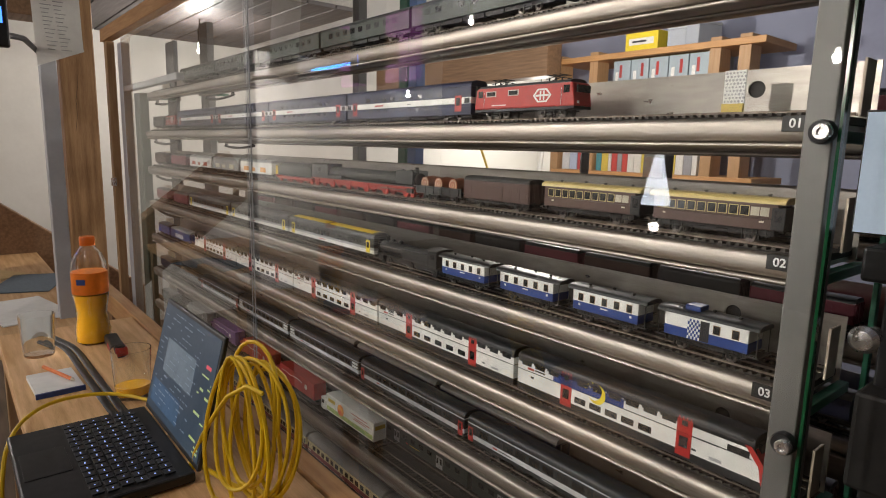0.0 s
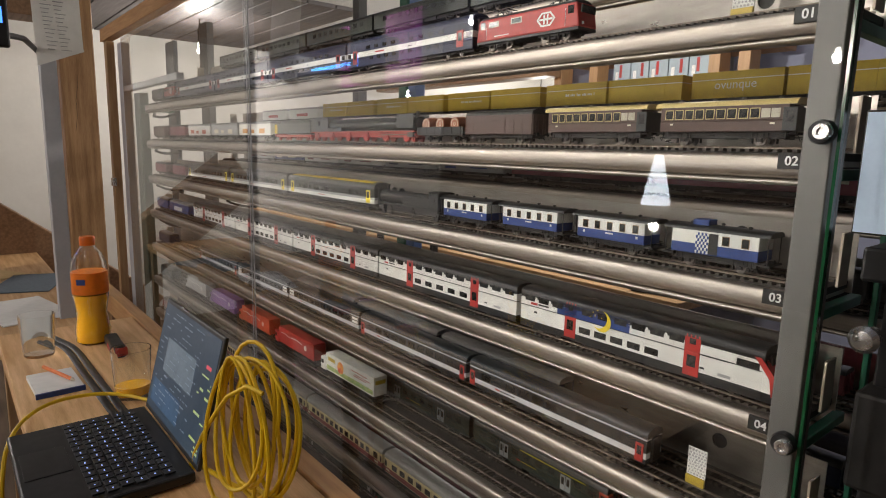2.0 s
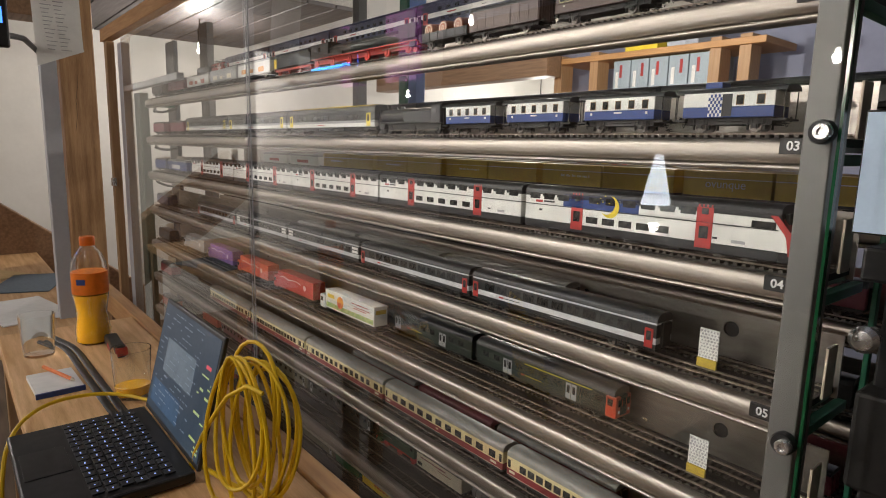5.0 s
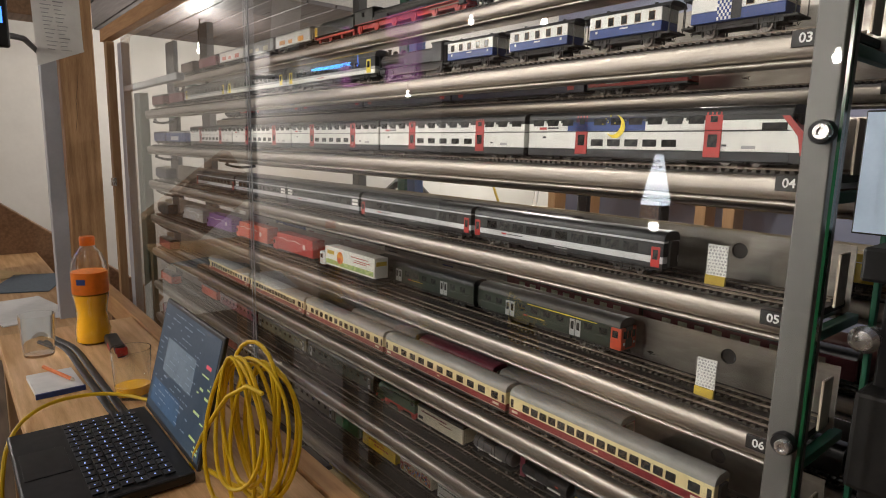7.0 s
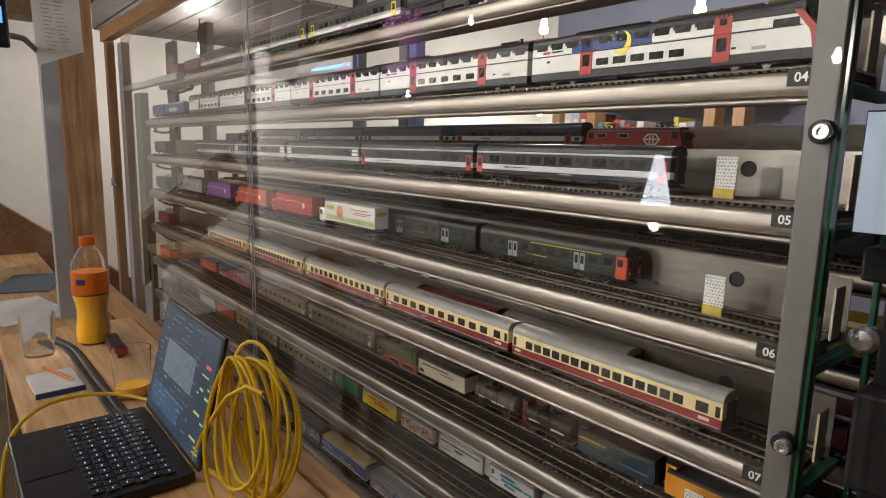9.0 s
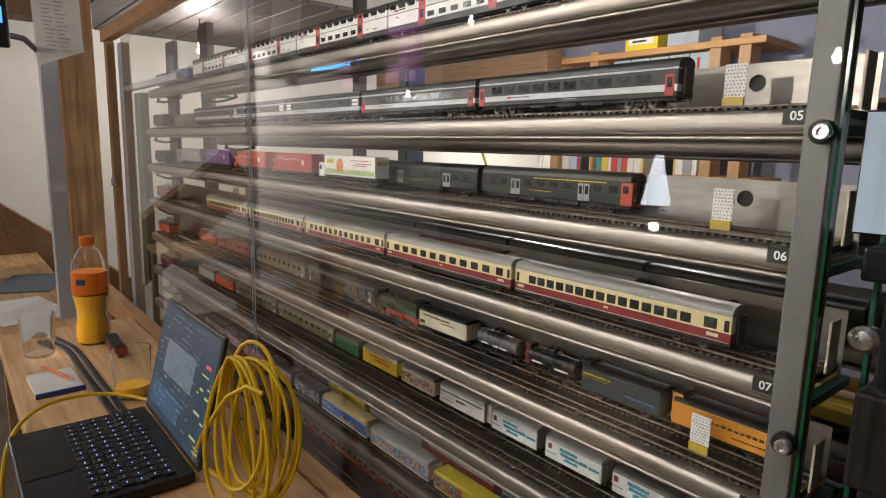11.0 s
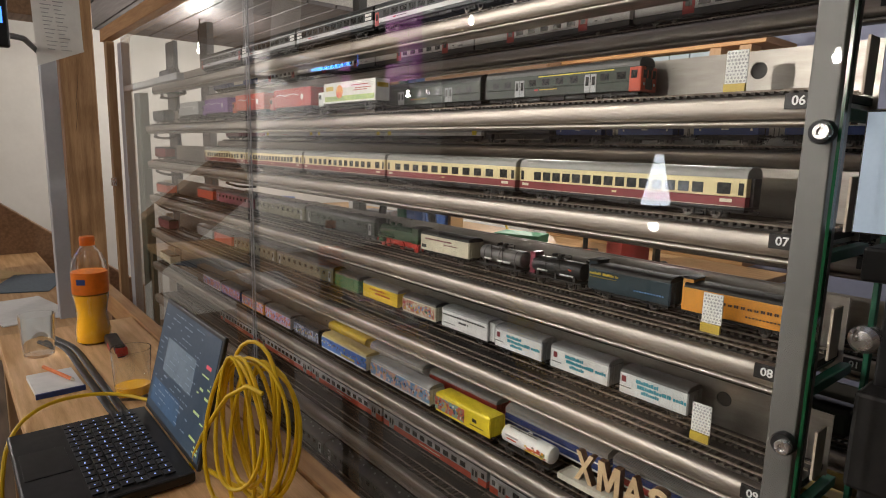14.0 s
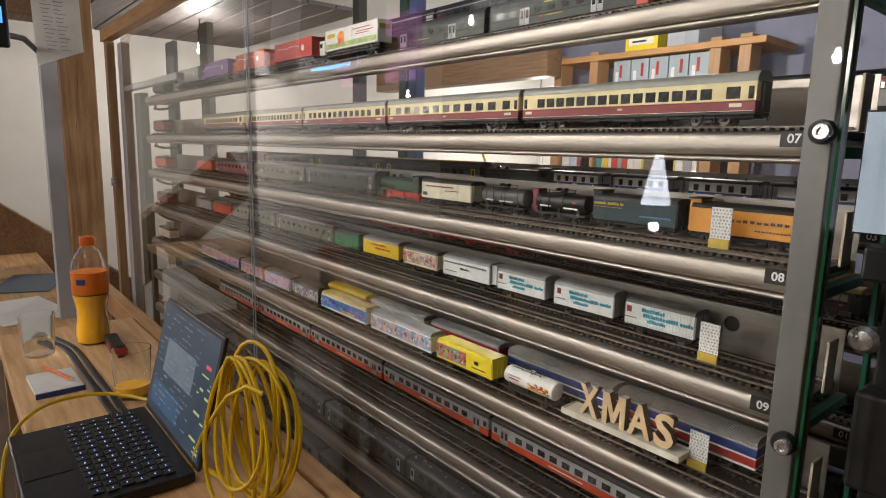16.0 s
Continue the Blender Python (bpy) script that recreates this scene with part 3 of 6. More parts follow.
# tray 02: a goods and passenger train behind a red-wheeled steam locomotive
def old_coach(k, x0, x1):
    L = x1 - x0
    h = L / 2
    return coach(k, x0 + 0.005, x1 - 0.012, 0, "brown vintage coach with cream roof edge and framed windows", [("lower_side", 0.012, 0.0215, C["brown"]), ("upper_side", 0.0215, 0.034, C["brown"])], C["roof_cream"], "brown coaches", eave=0.034, top=0.006, over=0.006,
                 windows=[(0.0235, 0.031, row(9, -h * 0.72, h * 0.45), 0.0075, "roof_cream_f"), (0.0235, 0.031, (h * 0.58, h * 0.7), 0.008, MAT["pane_lit"])], doors=[(0.0125, 0.0315, (h * 0.87,), 0.012, C["black_paint"])],
                 gangway=False, vents=4, vent_mat=MAT["wheel"], bogies=L > 0.2, marks=[(0.018, 0.0195, h * 0.64, h * 0.7, C["ivory"]), (0.018, 0.0195, -h * 0.7, -h * 0.66, C["ivory"])])


MAT["roof_cream_f"] = colour("window_frame_yellow", (0.62, 0.5, 0.2))
old_coach(2, -0.36, -0.214)
old_coach(2, -0.512, -0.362)


def goods_van(k, x0, x1, track, label, side, roof, marks=(), eave=0.037, top=0.0065, ribs=0, name="goods_van", posts=6, category="goods wagon", brake=False, stripes=(), flat=0.0, doors=(), ends=None):
    x1 = x1 - 0.01
    van = coach(k, x0, x1, track, label, [("side", 0.011, eave, side)], roof, "goods wagons", eave=eave, top=top, bogies=False, gangway=False, marks=marks, name=name, category=category, ribs=ribs, stripes=stripes, flat=flat, doors=doors, zk=1.0)
    h = (x1 - x0 - 0.004) / 2
    for i in range(posts):
        x = -h + 0.0006 + (2 * h - 0.0012) * i / max(posts - 1, 1)
        box("side_post", x - 0.0004, x + 0.0004, -0.0161, 0.0161, 0.0112, eave - 0.0005, side, van)
    def end_wall():
        """One corrugated sheet, its ribs standing proud on both faces."""
        bm = bmesh.new()
        edge = [(0.0004, -0.0152)]
        for y in (-0.0145, -0.0095, -0.0045, 0.0045, 0.0095, 0.0145):
            edge += [(0.0004, y - 0.0005), (0.0011, y - 0.0004), (0.0011, y + 0.0004), (0.0004, y + 0.0005)]
        edge.append((0.0004, 0.0152))
        loop = edge + [(-x, y) for x, y in edge[::-1]]
        low, high = ([bm.verts.new((x, y, z)) for x, y in loop] for z in (0.0114, eave))
        n = len(loop)
        for q in range(n):
            bm.faces.new((low[q], low[(q + 1) % n], high[(q + 1) % n], high[q]))
        bm.faces.new(low[::-1])
        bm.faces.new(high)
        return bm
    for e in (-1, 1):
        part("end_wall", end_wall, ends or side, van, at=(e * (h + 0.0004), 0, 0), key=(eave, top))
    if brake:
        cab = box("brakeman_cabin", -h - 0.004, -h + 0.009, -0.012, 0.012, 0.012, eave + 0.009, side, van, bevel=0.0006)
        box("cabin_roof", -0.0078, 0.0078, -0.0135, 0.0135, (eave - 0.003) / 2, (eave - 0.003) / 2 + 0.0014, roof, cab, bevel=0.0006)
        box("cabin_window", -0.003, 0.003, -0.0123, 0.0123, 0.006, 0.011, PANE, cab)
    return van


goods_van(2, -0.66, -0.52, 0, "brown wooden covered goods wagon", C["brown"], MAT["under"], [(0.022, 0.0232, 0.0, 0.012, C["ivory"])], posts=9, doors=[(0.0125, 0.03, (0.0,), 0.03, C["brown"])])


def barrel_wagon(k, x0, x1):
    L = x1 - x0 - 0.004
    h = L / 2
    car = thing("barrel_wagon", "dark wagon carrying three wooden barrels", "goods wagon", group="goods wagons")
    box("floor", -h, h, -0.0155, 0.0155, 0.010, 0.0125, MAT["under"], car)
    for s in (-1, 1):
        box("side_board", -h, h, s * 0.0152 - 0.0008, s * 0.0152 + 0.0008, 0.0125, 0.0225, C["black_paint"], car)
        for x in row(6, -h * 0.9, h * 0.9):
            box("stake", x - 0.0006, x + 0.0006, s * 0.0162 - 0.0005, s * 0.0162 + 0.0005, 0.0115, 0.0235, MAT["under"], car)
    for x in row(3, -h * 0.62, h * 0.62):
        def barrel():
            bm = bm_lathe(bmesh.new(), [(0.001, -0.0142), (0.0095, -0.0142), (0.0095, -0.0132), (0.0112, 0.0), (0.0095, 0.0132), (0.0095, 0.0142), (0.001, 0.0142)], 20)
            bm.transform(Matrix.Rotation(radians(90), 4, "X"))
            return bm
        b = part("barrel", barrel, colour("barrel_wood", (0.33, 0.1, 0.04)), car, "orange-brown wooden barrel", at=(x, 0, 0.0265), smooth=True, key=0)

        def ring():
            bm = bmesh.new()
            for r0, r1 in ((0.0068, 0.0078), (0.0022, 0.0028)):
                prof = [(r0, 0), (r1, 0), (r1, 0.0003), (r0, 0.0003)]
                n = 20
                v = [[bm.verts.new((r * math.cos(6.28318 * i / n), -0.0143 - y, r * math.sin(6.28318 * i / n))) for r, y in prof] for i in range(n)]
                for i in range(n):
                    for j in range(4):
                        bm.faces.new((v[i][j], v[(i + 1) % n][j], v[(i + 1) % n][(j + 1) % 4], v[i][(j + 1) % 4]))
            return bm
        part("painted_ring", ring, C["ivory"], b, key=0)
    for e in (-1, 1):
        wheelset(car, e * h * 0.6)
        axle_guard(car, e * h * 0.6, 0.0105)
    rides(car, k, (x0 + x1) / 2, TRACK[0], RAILTOP)


barrel_wagon(2, -0.775, -0.662)


def steam_loco(k, x0, x1, track, body, wheels, label, tender=True, wheel_r=0.0085, axles=5, turned=False):
    """Boiler, cab, chimney, domes, driving wheels with rods; the chimney end is at x0."""
    L = x1 - x0 - 0.004
    h = L / 2
    loco = thing("steam_locomotive", label, "locomotive")
    split = h - L * 0.33 if tender else h
    cab0 = split - L * 0.13
    part("boiler", lambda: bm_cyl(bmesh.new(), 0.0115, (-h + 0.004, 0, 0.0285), (cab0 + 0.002, 0, 0.0285), 24), body, loco, smooth=True)
    part("smokebox_door", lambda: bm_lathe(bmesh.new(), [(0.0105, 0), (0.009, 0.0012), (0.003, 0.0024), (0.0005, 0.0026)], 20), MAT["under"], loco, at=(-h + 0.004, 0, 0.0285)).rotation_euler = (0, radians(-90), 0)
    part("chimney", lambda: bm_lathe(bmesh.new(), [(0.0032, 0), (0.0026, 0.003), (0.0028, 0.009), (0.0036, 0.0095), (0.0034, 0.0108)], 14), MAT["under"], loco, at=(-h + 0.013, 0, 0.038))
    for i, x in enumerate((-h + 0.03, -h + 0.052)):
        part("steam_dome", lambda: bm_lathe(bmesh.new(), [(0.0052, 0), (0.0048, 0.004), (0.0035, 0.0068), (0.0008, 0.0078)], 14), body, loco, at=(x, 0, 0.0372), smooth=True, key=0)
    cab = box("cab", cab0, split, -0.0155, 0.0155, 0.016, 0.0425, body, loco, bevel=0.0006)
    part("cab_roof", lambda: bm_extrude(bmesh.new(), roof_profile(0.0165, 0.0423, 0.0035), cab0 - 0.002, split + 0.003), MAT["under"], loco, smooth=True)
    box("cab_window", -0.004, 0.004, -0.0158, 0.0158, 0.0, 0.008, PANE, cab)
    box("running_board", -h + 0.002, split, -0.0158, 0.0158, 0.0172, 0.0186, body, loco)
    box("frame", -h, split, -0.008, 0.008, 0.007, 0.0175, wheels, loco)
    box("cylinder_block", -h + 0.006, -h + 0.021, -0.0155, 0.0155, 0.0075, 0.0155, body, loco, bevel=0.001)
    for s in (-1, 1):
        part("boiler_pipe", lambda: bm_tube(bmesh.new(), [(-h + 0.01, s * 0.0118, 0.0315), (cab0, s * 0.0118, 0.033)], 0.0006, 6), MAT["wheel"], loco)
        box("side_tank" if not tender else "air_tank", cab0 - L * (0.42 if not tender else 0.1), cab0, s * 0.0135 - 0.002, s * 0.0135 + 0.002, 0.0185, 0.035 if not tender else 0.024, body, loco, bevel=0.0006)
    xs = row(axles, -h + 0.03, split - 0.012)
    for x in xs:
        part("driving_wheels", lambda: bm_wheelset(wheel_r), wheels, loco, at=(x, 0, wheel_r), key=wheel_r)
    part("coupling_rod", lambda: bm_tube(bmesh.new(), [(xs[0], -0.0118, wheel_r - 0.002), (xs[-1], -0.0118, wheel_r - 0.002)], 0.0009, 6), MAT["rail"], loco)
    wheelset(loco, -h + 0.012, 0.0054, material=wheels)
    if tender:
        t = box("tender", split + 0.004, h, -0.0155, 0.0155, 0.014, 0.0355, body, loco, bevel=0.001)
        box("coal", -(h - split) * 0.38, (h - split) * 0.38, -0.012, 0.012, 0.008, 0.0135, MAT["under"], t, bevel=0.002)
        box("tender_frame", split + 0.006, h - 0.002, -0.0128, 0.0128, 0.007, 0.012, wheels, loco, bevel=0.0006)
        for x in row(4, split + 0.012, h - 0.012):
            wheelset(loco, x, 0.0056, material=wheels)
        part("tender_top", lambda: bm_extrude(bmesh.new(), roof_profile(0.0155, 0.0353, 0.0075), split + 0.012, h - 0.03), body, loco, "rounded riveted tender top", smooth=True)
        box("yellow_end", h - 0.012, h + 0.0004, -0.0157, 0.0157, 0.0142, 0.0335, C["yellow"], loco, "yellow end panel")
        for s in (-1, 1):
            box("smoke_deflector", -h + 0.004, -h + 0.05, s * 0.0155 - 0.0005, s * 0.0155 + 0.0005, 0.0215, 0.0435, body, loco, "upright smoke-deflector plate", bevel=0.0004)
            box("valve_gear", -h + 0.02, -h + 0.1, s * 0.0128 - 0.0006, s * 0.0128 + 0.0006, 0.0105, 0.0122, MAT["rail"], loco)
            box("footplate_edge", -h, split, s * 0.0159 - 0.0003, s * 0.0159 + 0.0003, 0.0155, 0.0172, wheels, loco, "red footplate edge")
    for x in (-h + 0.001, h + 0.001):
        box("buffer_beam", x - 0.0008, x + 0.0008, -0.0145, 0.0145, 0.0085, 0.014, wheels, loco)
    part("handrail", bm_tube(bmesh.new(), [(-h + 0.008, -0.0122, 0.0305), (cab0, -0.0122, 0.0305)], 0.0004, 5), MAT["wheel"], loco)
    for x in row(4, -h + 0.02, cab0 - 0.006):
        part("boiler_band", lambda: bm_cyl(bmesh.new(), 0.0117, (-0.0005, 0, 0), (0.0005, 0, 0), 24), MAT["under"], loco, at=(x, 0, 0.0285), key=0)
    if turned:
        for piece in loco.children:
            piece.matrix_basis = Matrix.Rotation(math.pi, 4, "Z") @ piece.matrix_basis
    rides(loco, k, (x0 + x1) / 2, TRACK[track], RAILTOP)
    return loco


RED_WHEEL = colour("red_wheel", (0.5, 0.035, 0.02))
LOCO_GREEN = surface("loco_green_black", (0.03, 0.036, 0.032), (0.02, 0.023, 0.02), 0.4, 0, 60)
steam_loco(2, -1.3, -0.777, 0, LOCO_GREEN, RED_WHEEL, "black-green steam locomotive with red wheels and tender", axles=6, turned=True)
for a, (m, mk) in enumerate(((C["white"], C["orange"]), (C["light_grey"], C["ivory"]), (C["white"], C["vermilion"]))):
    x = -1.31 - 0.2 * a
    goods_van(2, x - 0.198, x, 0, "pale covered goods wagon with printed orange figures", m, C["light_grey"], [(0.016, 0.026, -0.07, -0.04, mk), (0.016, 0.024, -0.02, 0.0, mk), (0.015, 0.026, 0.03, 0.06, mk)], posts=4)
goods_van(2, -2.1, -1.93, 0, "rust-red covered goods wagon with grey roof", C["wine"], C["roof_grey"])


# tray 03: blue and white branch-line train, black tank engine and a yellow-doored electric set
def branch_coach(k, x0, x1, van=False):
    L = x1 - x0 - 0.006
    h = L / 2 - 0.012
    c = coach(k, x0 + 0.009, x1 - 0.013, 0, "small blue and white passenger coach with dark curved roof" if not van else "blue and white luggage van with chequered sliding door",
              [("lower_side", 0.0125, 0.0218, C["royal_blue"]), ("upper_side", 0.0218, 0.034, C["white"])], C["dark_grey"], "blue branch-line train", eave=0.034, top=0.0055, bogies=False, gangway=False, over=0.0095, vents=3, axle_r=0.0056,
              windows=[(0.0235, 0.0308, row(5, -h * 0.78, h * 0.78) if not van else (h * 0.3, h * 0.75), 0.0062, "sash")],
              marks=[(0.0188, 0.0202, -0.005, 0.005, C["white"]), (0.0175, 0.02, -h * 0.85, -h * 0.79, C["white"]), (0.0175, 0.02, h * 0.8, h * 0.86, C["white"]), (0.026, 0.0285, -0.0012, 0.0012, C["night_blue"])] if not van else [])
    for e in (-1, 1):
        box("platform", e * (L / 2 - 0.006) - 0.006, e * (L / 2 - 0.006) + 0.006, -0.0145, 0.0145, 0.0105, 0.0122, MAT["under"], c)
        for s in (-1, 1):
            box("railing", e * (L / 2 - 0.0025) - 0.0004, e * (L / 2 - 0.0025) + 0.0004, s * 0.0135 - 0.0004, s * 0.0135 + 0.0004, 0.012, 0.037, MAT["under"], c)
    if van:
        d = box("sliding_door", -h * 0.42, -h * 0.1, -0.0165, 0.0165, 0.0148, 0.0357, C["white"], c)

        def checks():
            bm = bmesh.new()
            n = 7
            for i in range(n):
                for j in range(n):
                    if (i + j) % 2:
                        a, b = -h * 0.16 + h * 0.32 * i / n, -0.0104 + 0.0209 * j / n
                        bm_box(bm, a, a + h * 0.32 / n, -0.0168, -0.0164, b, b + 0.0209 / n)
            return bm
        part("blue_checks", checks, C["royal_blue"], d)
        # black box stands in for the shade inside the open doorway
        box("door_opening", -h * 0.1, h * 0.12, -0.0162, 0.0162, 0.0148, 0.0357, MAT["black"], c)
        box("roof_cupola", -h * 0.62, -h * 0.22, -0.0085, 0.0085, 0.0415, 0.048, C["royal_blue"], c, bevel=0.0006)
    return c


MAT["sash"] = colour("wooden_sash", (0.3, 0.2, 0.1))
branch_coach(3, -0.34, -0.226, True)
branch_coach(3, -0.462, -0.346)
branch_coach(3, -0.588, -0.468)
branch_coach(3, -0.714, -0.594)
steam_loco(3, -0.888, -0.716, 0, C["black_paint"], MAT["under"], "small black steam tank engine", tender=False, axles=3, wheel_r=0.0075)


def yellow_set(k, x0, x1, yellow_roof):
    h = (x1 - x0) / 2
    c = coach(k, x0, x1, 0, "grey and white electric railcar with yellow doors" + (" and a yellow roof" if yellow_roof else ""), [("lower_side", 0.0115, 0.0175, C["white"]), ("lower_band", 0.0175, 0.0215, C["light_grey"]), ("window_band", 0.0215, 0.0365, C["dark_grey"])],
                 C["roof_grey"], "yellow-doored train", windows=[(0.0225, 0.0305, row(11, -h * 0.66, h * 0.66), 0.0155, PANE)], doors=[(0.0125, 0.033, (-h + 0.022, h - 0.022), 0.013, C["bright_yellow"])],
                 marks=[(0.0145, 0.0158, -h * 0.2, -h * 0.05, C["coach_red"])])
    if yellow_roof:
        for a, b in ((-h * 0.9, -h * 0.04), (h * 0.02, h * 0.93)):
            top = [(y, z + 0.0005) for y, z in roof_profile(0.0158, 0.04015, 0.0105, n=24) if abs(y) < 0.0125]
            part("roof_panel", bm_extrude(bmesh.new(), top, a, b), C["yellow"], c, "bright yellow roof panel", smooth=True)
    return c


yellow_set(3, -1.236, -0.892, True)
for a in range(2):
    yellow_set(3, -1.585 - 0.347 * a, -1.24 - 0.347 * a, False)
goods_van(3, -2.09, -1.94, 0, "dark wine-red goods wagon with grey roof", C["wine"], C["roof_grey"])


# tray 04: long white double-deck express with red doors
def express_deck(k, x0, x1, cab=False):
    L = x1 - x0
    h = L / 2
    d = (-h + 0.094, h - 0.086) if not cab else (-h + 0.085, h - 0.0734)
    lower = row(5, d[0] + 0.022, d[1] - 0.046 if cab else d[1] - 0.024)
    upper = row(13, -h + 0.016, h - 0.016) if not cab else row(10, -h + 0.018, d[1] - 0.018)
    upper = [x for x in upper if min(abs(x - q) for q in d) > 0.0165]
    blue = [(0.034, 0.0442, -h + 0.064, -h + 0.168, C["royal_blue"]), (0.044, 0.049, -h + 0.064, -h + 0.168, C["night_blue"])] if cab else []
    c = coach(k, x0, x1, 0, "white double-deck express coach with black roof and red doors" if not cab else "white double-deck driving coach with red cab edge and painted moon",
              [("skirt", 0.0045, 0.0138, C["dark_grey"]), ("lower_side", 0.0138, 0.0328, C["white"]), ("groove", 0.0328, 0.0338, C["dark_grey"]), ("middle_side", 0.0338, 0.0435, C["white"]), ("upper_side", 0.0435, 0.0485, C["black_paint"])],
              C["black_paint"], "white double-deck express", eave=0.0485, top=0.0083, floor=0.009, w=0.0162, flat=0.1, zk=1.0,
              windows=[(0.0172, 0.0248, lower, 0.0165, PANE), (0.0402, 0.0478, upper, 0.0165, PANE)],
              doors=[(0.0078, 0.0335, d, 0.0172, C["coach_red"])],
              stripes=[(0.0338, 0.0486, q - 0.0086, q + 0.0086, C["coach_red"]) for q in d] + [(0.043, 0.0462, x + 0.0092, x + 0.0122, C["white"]) for x in upper[:-1]] + blue,
              marks=[(0.0255, 0.028, -h + 0.026, -h + 0.031, C["dark_grey"]), (0.036, 0.039, -h + 0.02, -h + 0.031, C["coach_red"]), (0.0368, 0.0388, -h + 0.033, -h + 0.05, C["dark_grey"]), (0.0165, 0.0195, h - 0.045, h - 0.032, C["light_grey"]), (0.0185, 0.0205, h - 0.064, h - 0.059, C["dark_grey"])])
    for q in d:
        for s in range(4):
            x = q - 0.0066 + 0.0044 * s
            part("roof_stripe", lambda: bm_extrude(bmesh.new(), roof_profile(0.0164, 0.0485, 0.0074, 0.1), -0.0008, 0.0008), C["coach_red"], c, at=(x, 0, 0), smooth=True, key=0)
        box("upper_pane", q - 0.0036, q + 0.0036, -0.0167, 0.0167, 0.0415, 0.0478, PANE, c, bevel=0.0005)
    if cab:
        def moon():
            bm = bmesh.new()
            n = 18
            out, inn = [], []
            for i in range(n + 1):
                a = radians(-150 + 235 * i / n)
                out.append(bm.verts.new((0.0125 * math.cos(a), 0, 0.0125 * math.sin(a))))
                w = math.sin(math.pi * i / n)
                inn.append(bm.verts.new(((0.0125 - 0.0052 * w) * math.cos(a) - 0.0012 * w, 0, (0.0125 - 0.0052 * w) * math.sin(a) + 0.001 * w)))
            for i in range(n):
                bm.faces.new((out[i], out[i + 1], inn[i + 1], inn[i]))
            return bm
        part("painted_moon", moon, C["bright_yellow"], c, "yellow crescent moon picture", at=(-h + 0.131, -0.01675, 0.0385))
        for sx, sz in ((-0.012, 0.008), (-0.006, 0.011), (-0.016, 0.002), (-0.009, 0.004), (0.0, 0.003)):
            box("painted_star", -h + 0.13 + sx - 0.0006, -h + 0.13 + sx + 0.0006, -0.0167, -0.016, 0.0395 + sz - 0.0006, 0.0395 + sz + 0.0006, C["bright_yellow"], c)
        # the sloping nose with its red edge and windscreen

        def nose(y, inset, xa, xb, za, zb):
            bm = bmesh.new()
            bm_extrude(bm, [(xa, za), (xb, za), (xb - inset * 0.1, za + (zb - za) * 0.45), (xb - inset, zb), (xa, zb)], -y, y, axis=1)
            return bm
        part("nose", lambda: nose(0.0158, 0.03, h - 0.004, h + 0.016, 0.0045, 0.053), C["black_paint"], c, "dark sloping nose")
        part("nose_side", lambda: bm_extrude(bmesh.new(), [(h - 0.004, 0.0138), (h + 0.008, 0.0138), (h - 0.003, 0.0435), (h - 0.004, 0.0435)], -0.0161, 0.0161, axis=1), C["white"], c)
        part("nose_edge", lambda: bm_extrude(bmesh.new(), [(h + 0.0065, 0.011), (h + 0.0145, 0.011), (h + 0.0125, 0.026), (h - 0.005, 0.0465), (h - 0.0115, 0.0465), (h + 0.0035, 0.028)], -0.0164, 0.0164, axis=1), C["coach_red"], c, "red nose edge")
        box("cab_window", h - 0.028, h - 0.006, -0.0166, 0.0166, 0.034, 0.0405, PANE, c, bevel=0.0004)
        box("side_grille", h - 0.064, h - 0.036, -0.0165, 0.0165, 0.0327, 0.034, C["dark_grey"], c)
        box("headlights", h + 0.0155, h + 0.0165, -0.012, 0.012, 0.010, 0.013, MAT["ink"], c)
    return c


express_deck(4, -0.538, -0.222, True)
for a in range(4):
    express_deck(4, -0.8794 - 0.3375 * a, -0.542 - 0.3375 * a)
goods_van(4, -2.14, -1.93, 0, "blue and white covered wagon", C["royal_blue"], C["light_grey"], [(0.015, 0.027, -0.05, 0.03, C["white"])])


# tray 05: grey express coaches
def grey_coach(k, x0, x1, kind):
    h = (x1 - x0) / 2
    red = kind == "red"
    return coach(k, x0, x1, 0, "grey and silver express coach with red end doors" if red else "black and silver express coach with white end panels",
                 [("lower_side", 0.0095, 0.0145, C["dark_grey"]), ("silver_band", 0.0145, 0.021, C["silver"]), ("window_band", 0.021, 0.0345, C["dark_grey"]), ("silver_edge", 0.0345, 0.0365, C["silver"])], C["dark_grey"] if red else C["black_paint"], "grey express train",
                 windows=[(0.023, 0.0315, row(10, -h * 0.75, h * 0.72), 0.0185, PANE)], doors=[(0.0105, 0.0305, (-h + 0.009, h - 0.011), 0.0105, C["coach_red"])] if red else [],
                 stripes=[] if red else [(z, z + 0.0042, s * (h - 0.016) - 0.010, s * (h - 0.016) + 0.010, C["white"]) for z in (0.0225, 0.0285) for s in (-1, 1)],
                 marks=[(0.0172, 0.0192, -h * 0.62, -h * 0.56, C["coach_red"]), (0.0176, 0.0186, -h * 0.55, -h * 0.36, C["dark_grey"]), (0.0125, 0.0135, 0.0, 0.02, C["light_grey"])])


for a, kd in enumerate(("red", "red", "black", "black", "red")):
    grey_coach(5, -0.635 - 0.304 * a, -0.335 - 0.304 * a, kd)
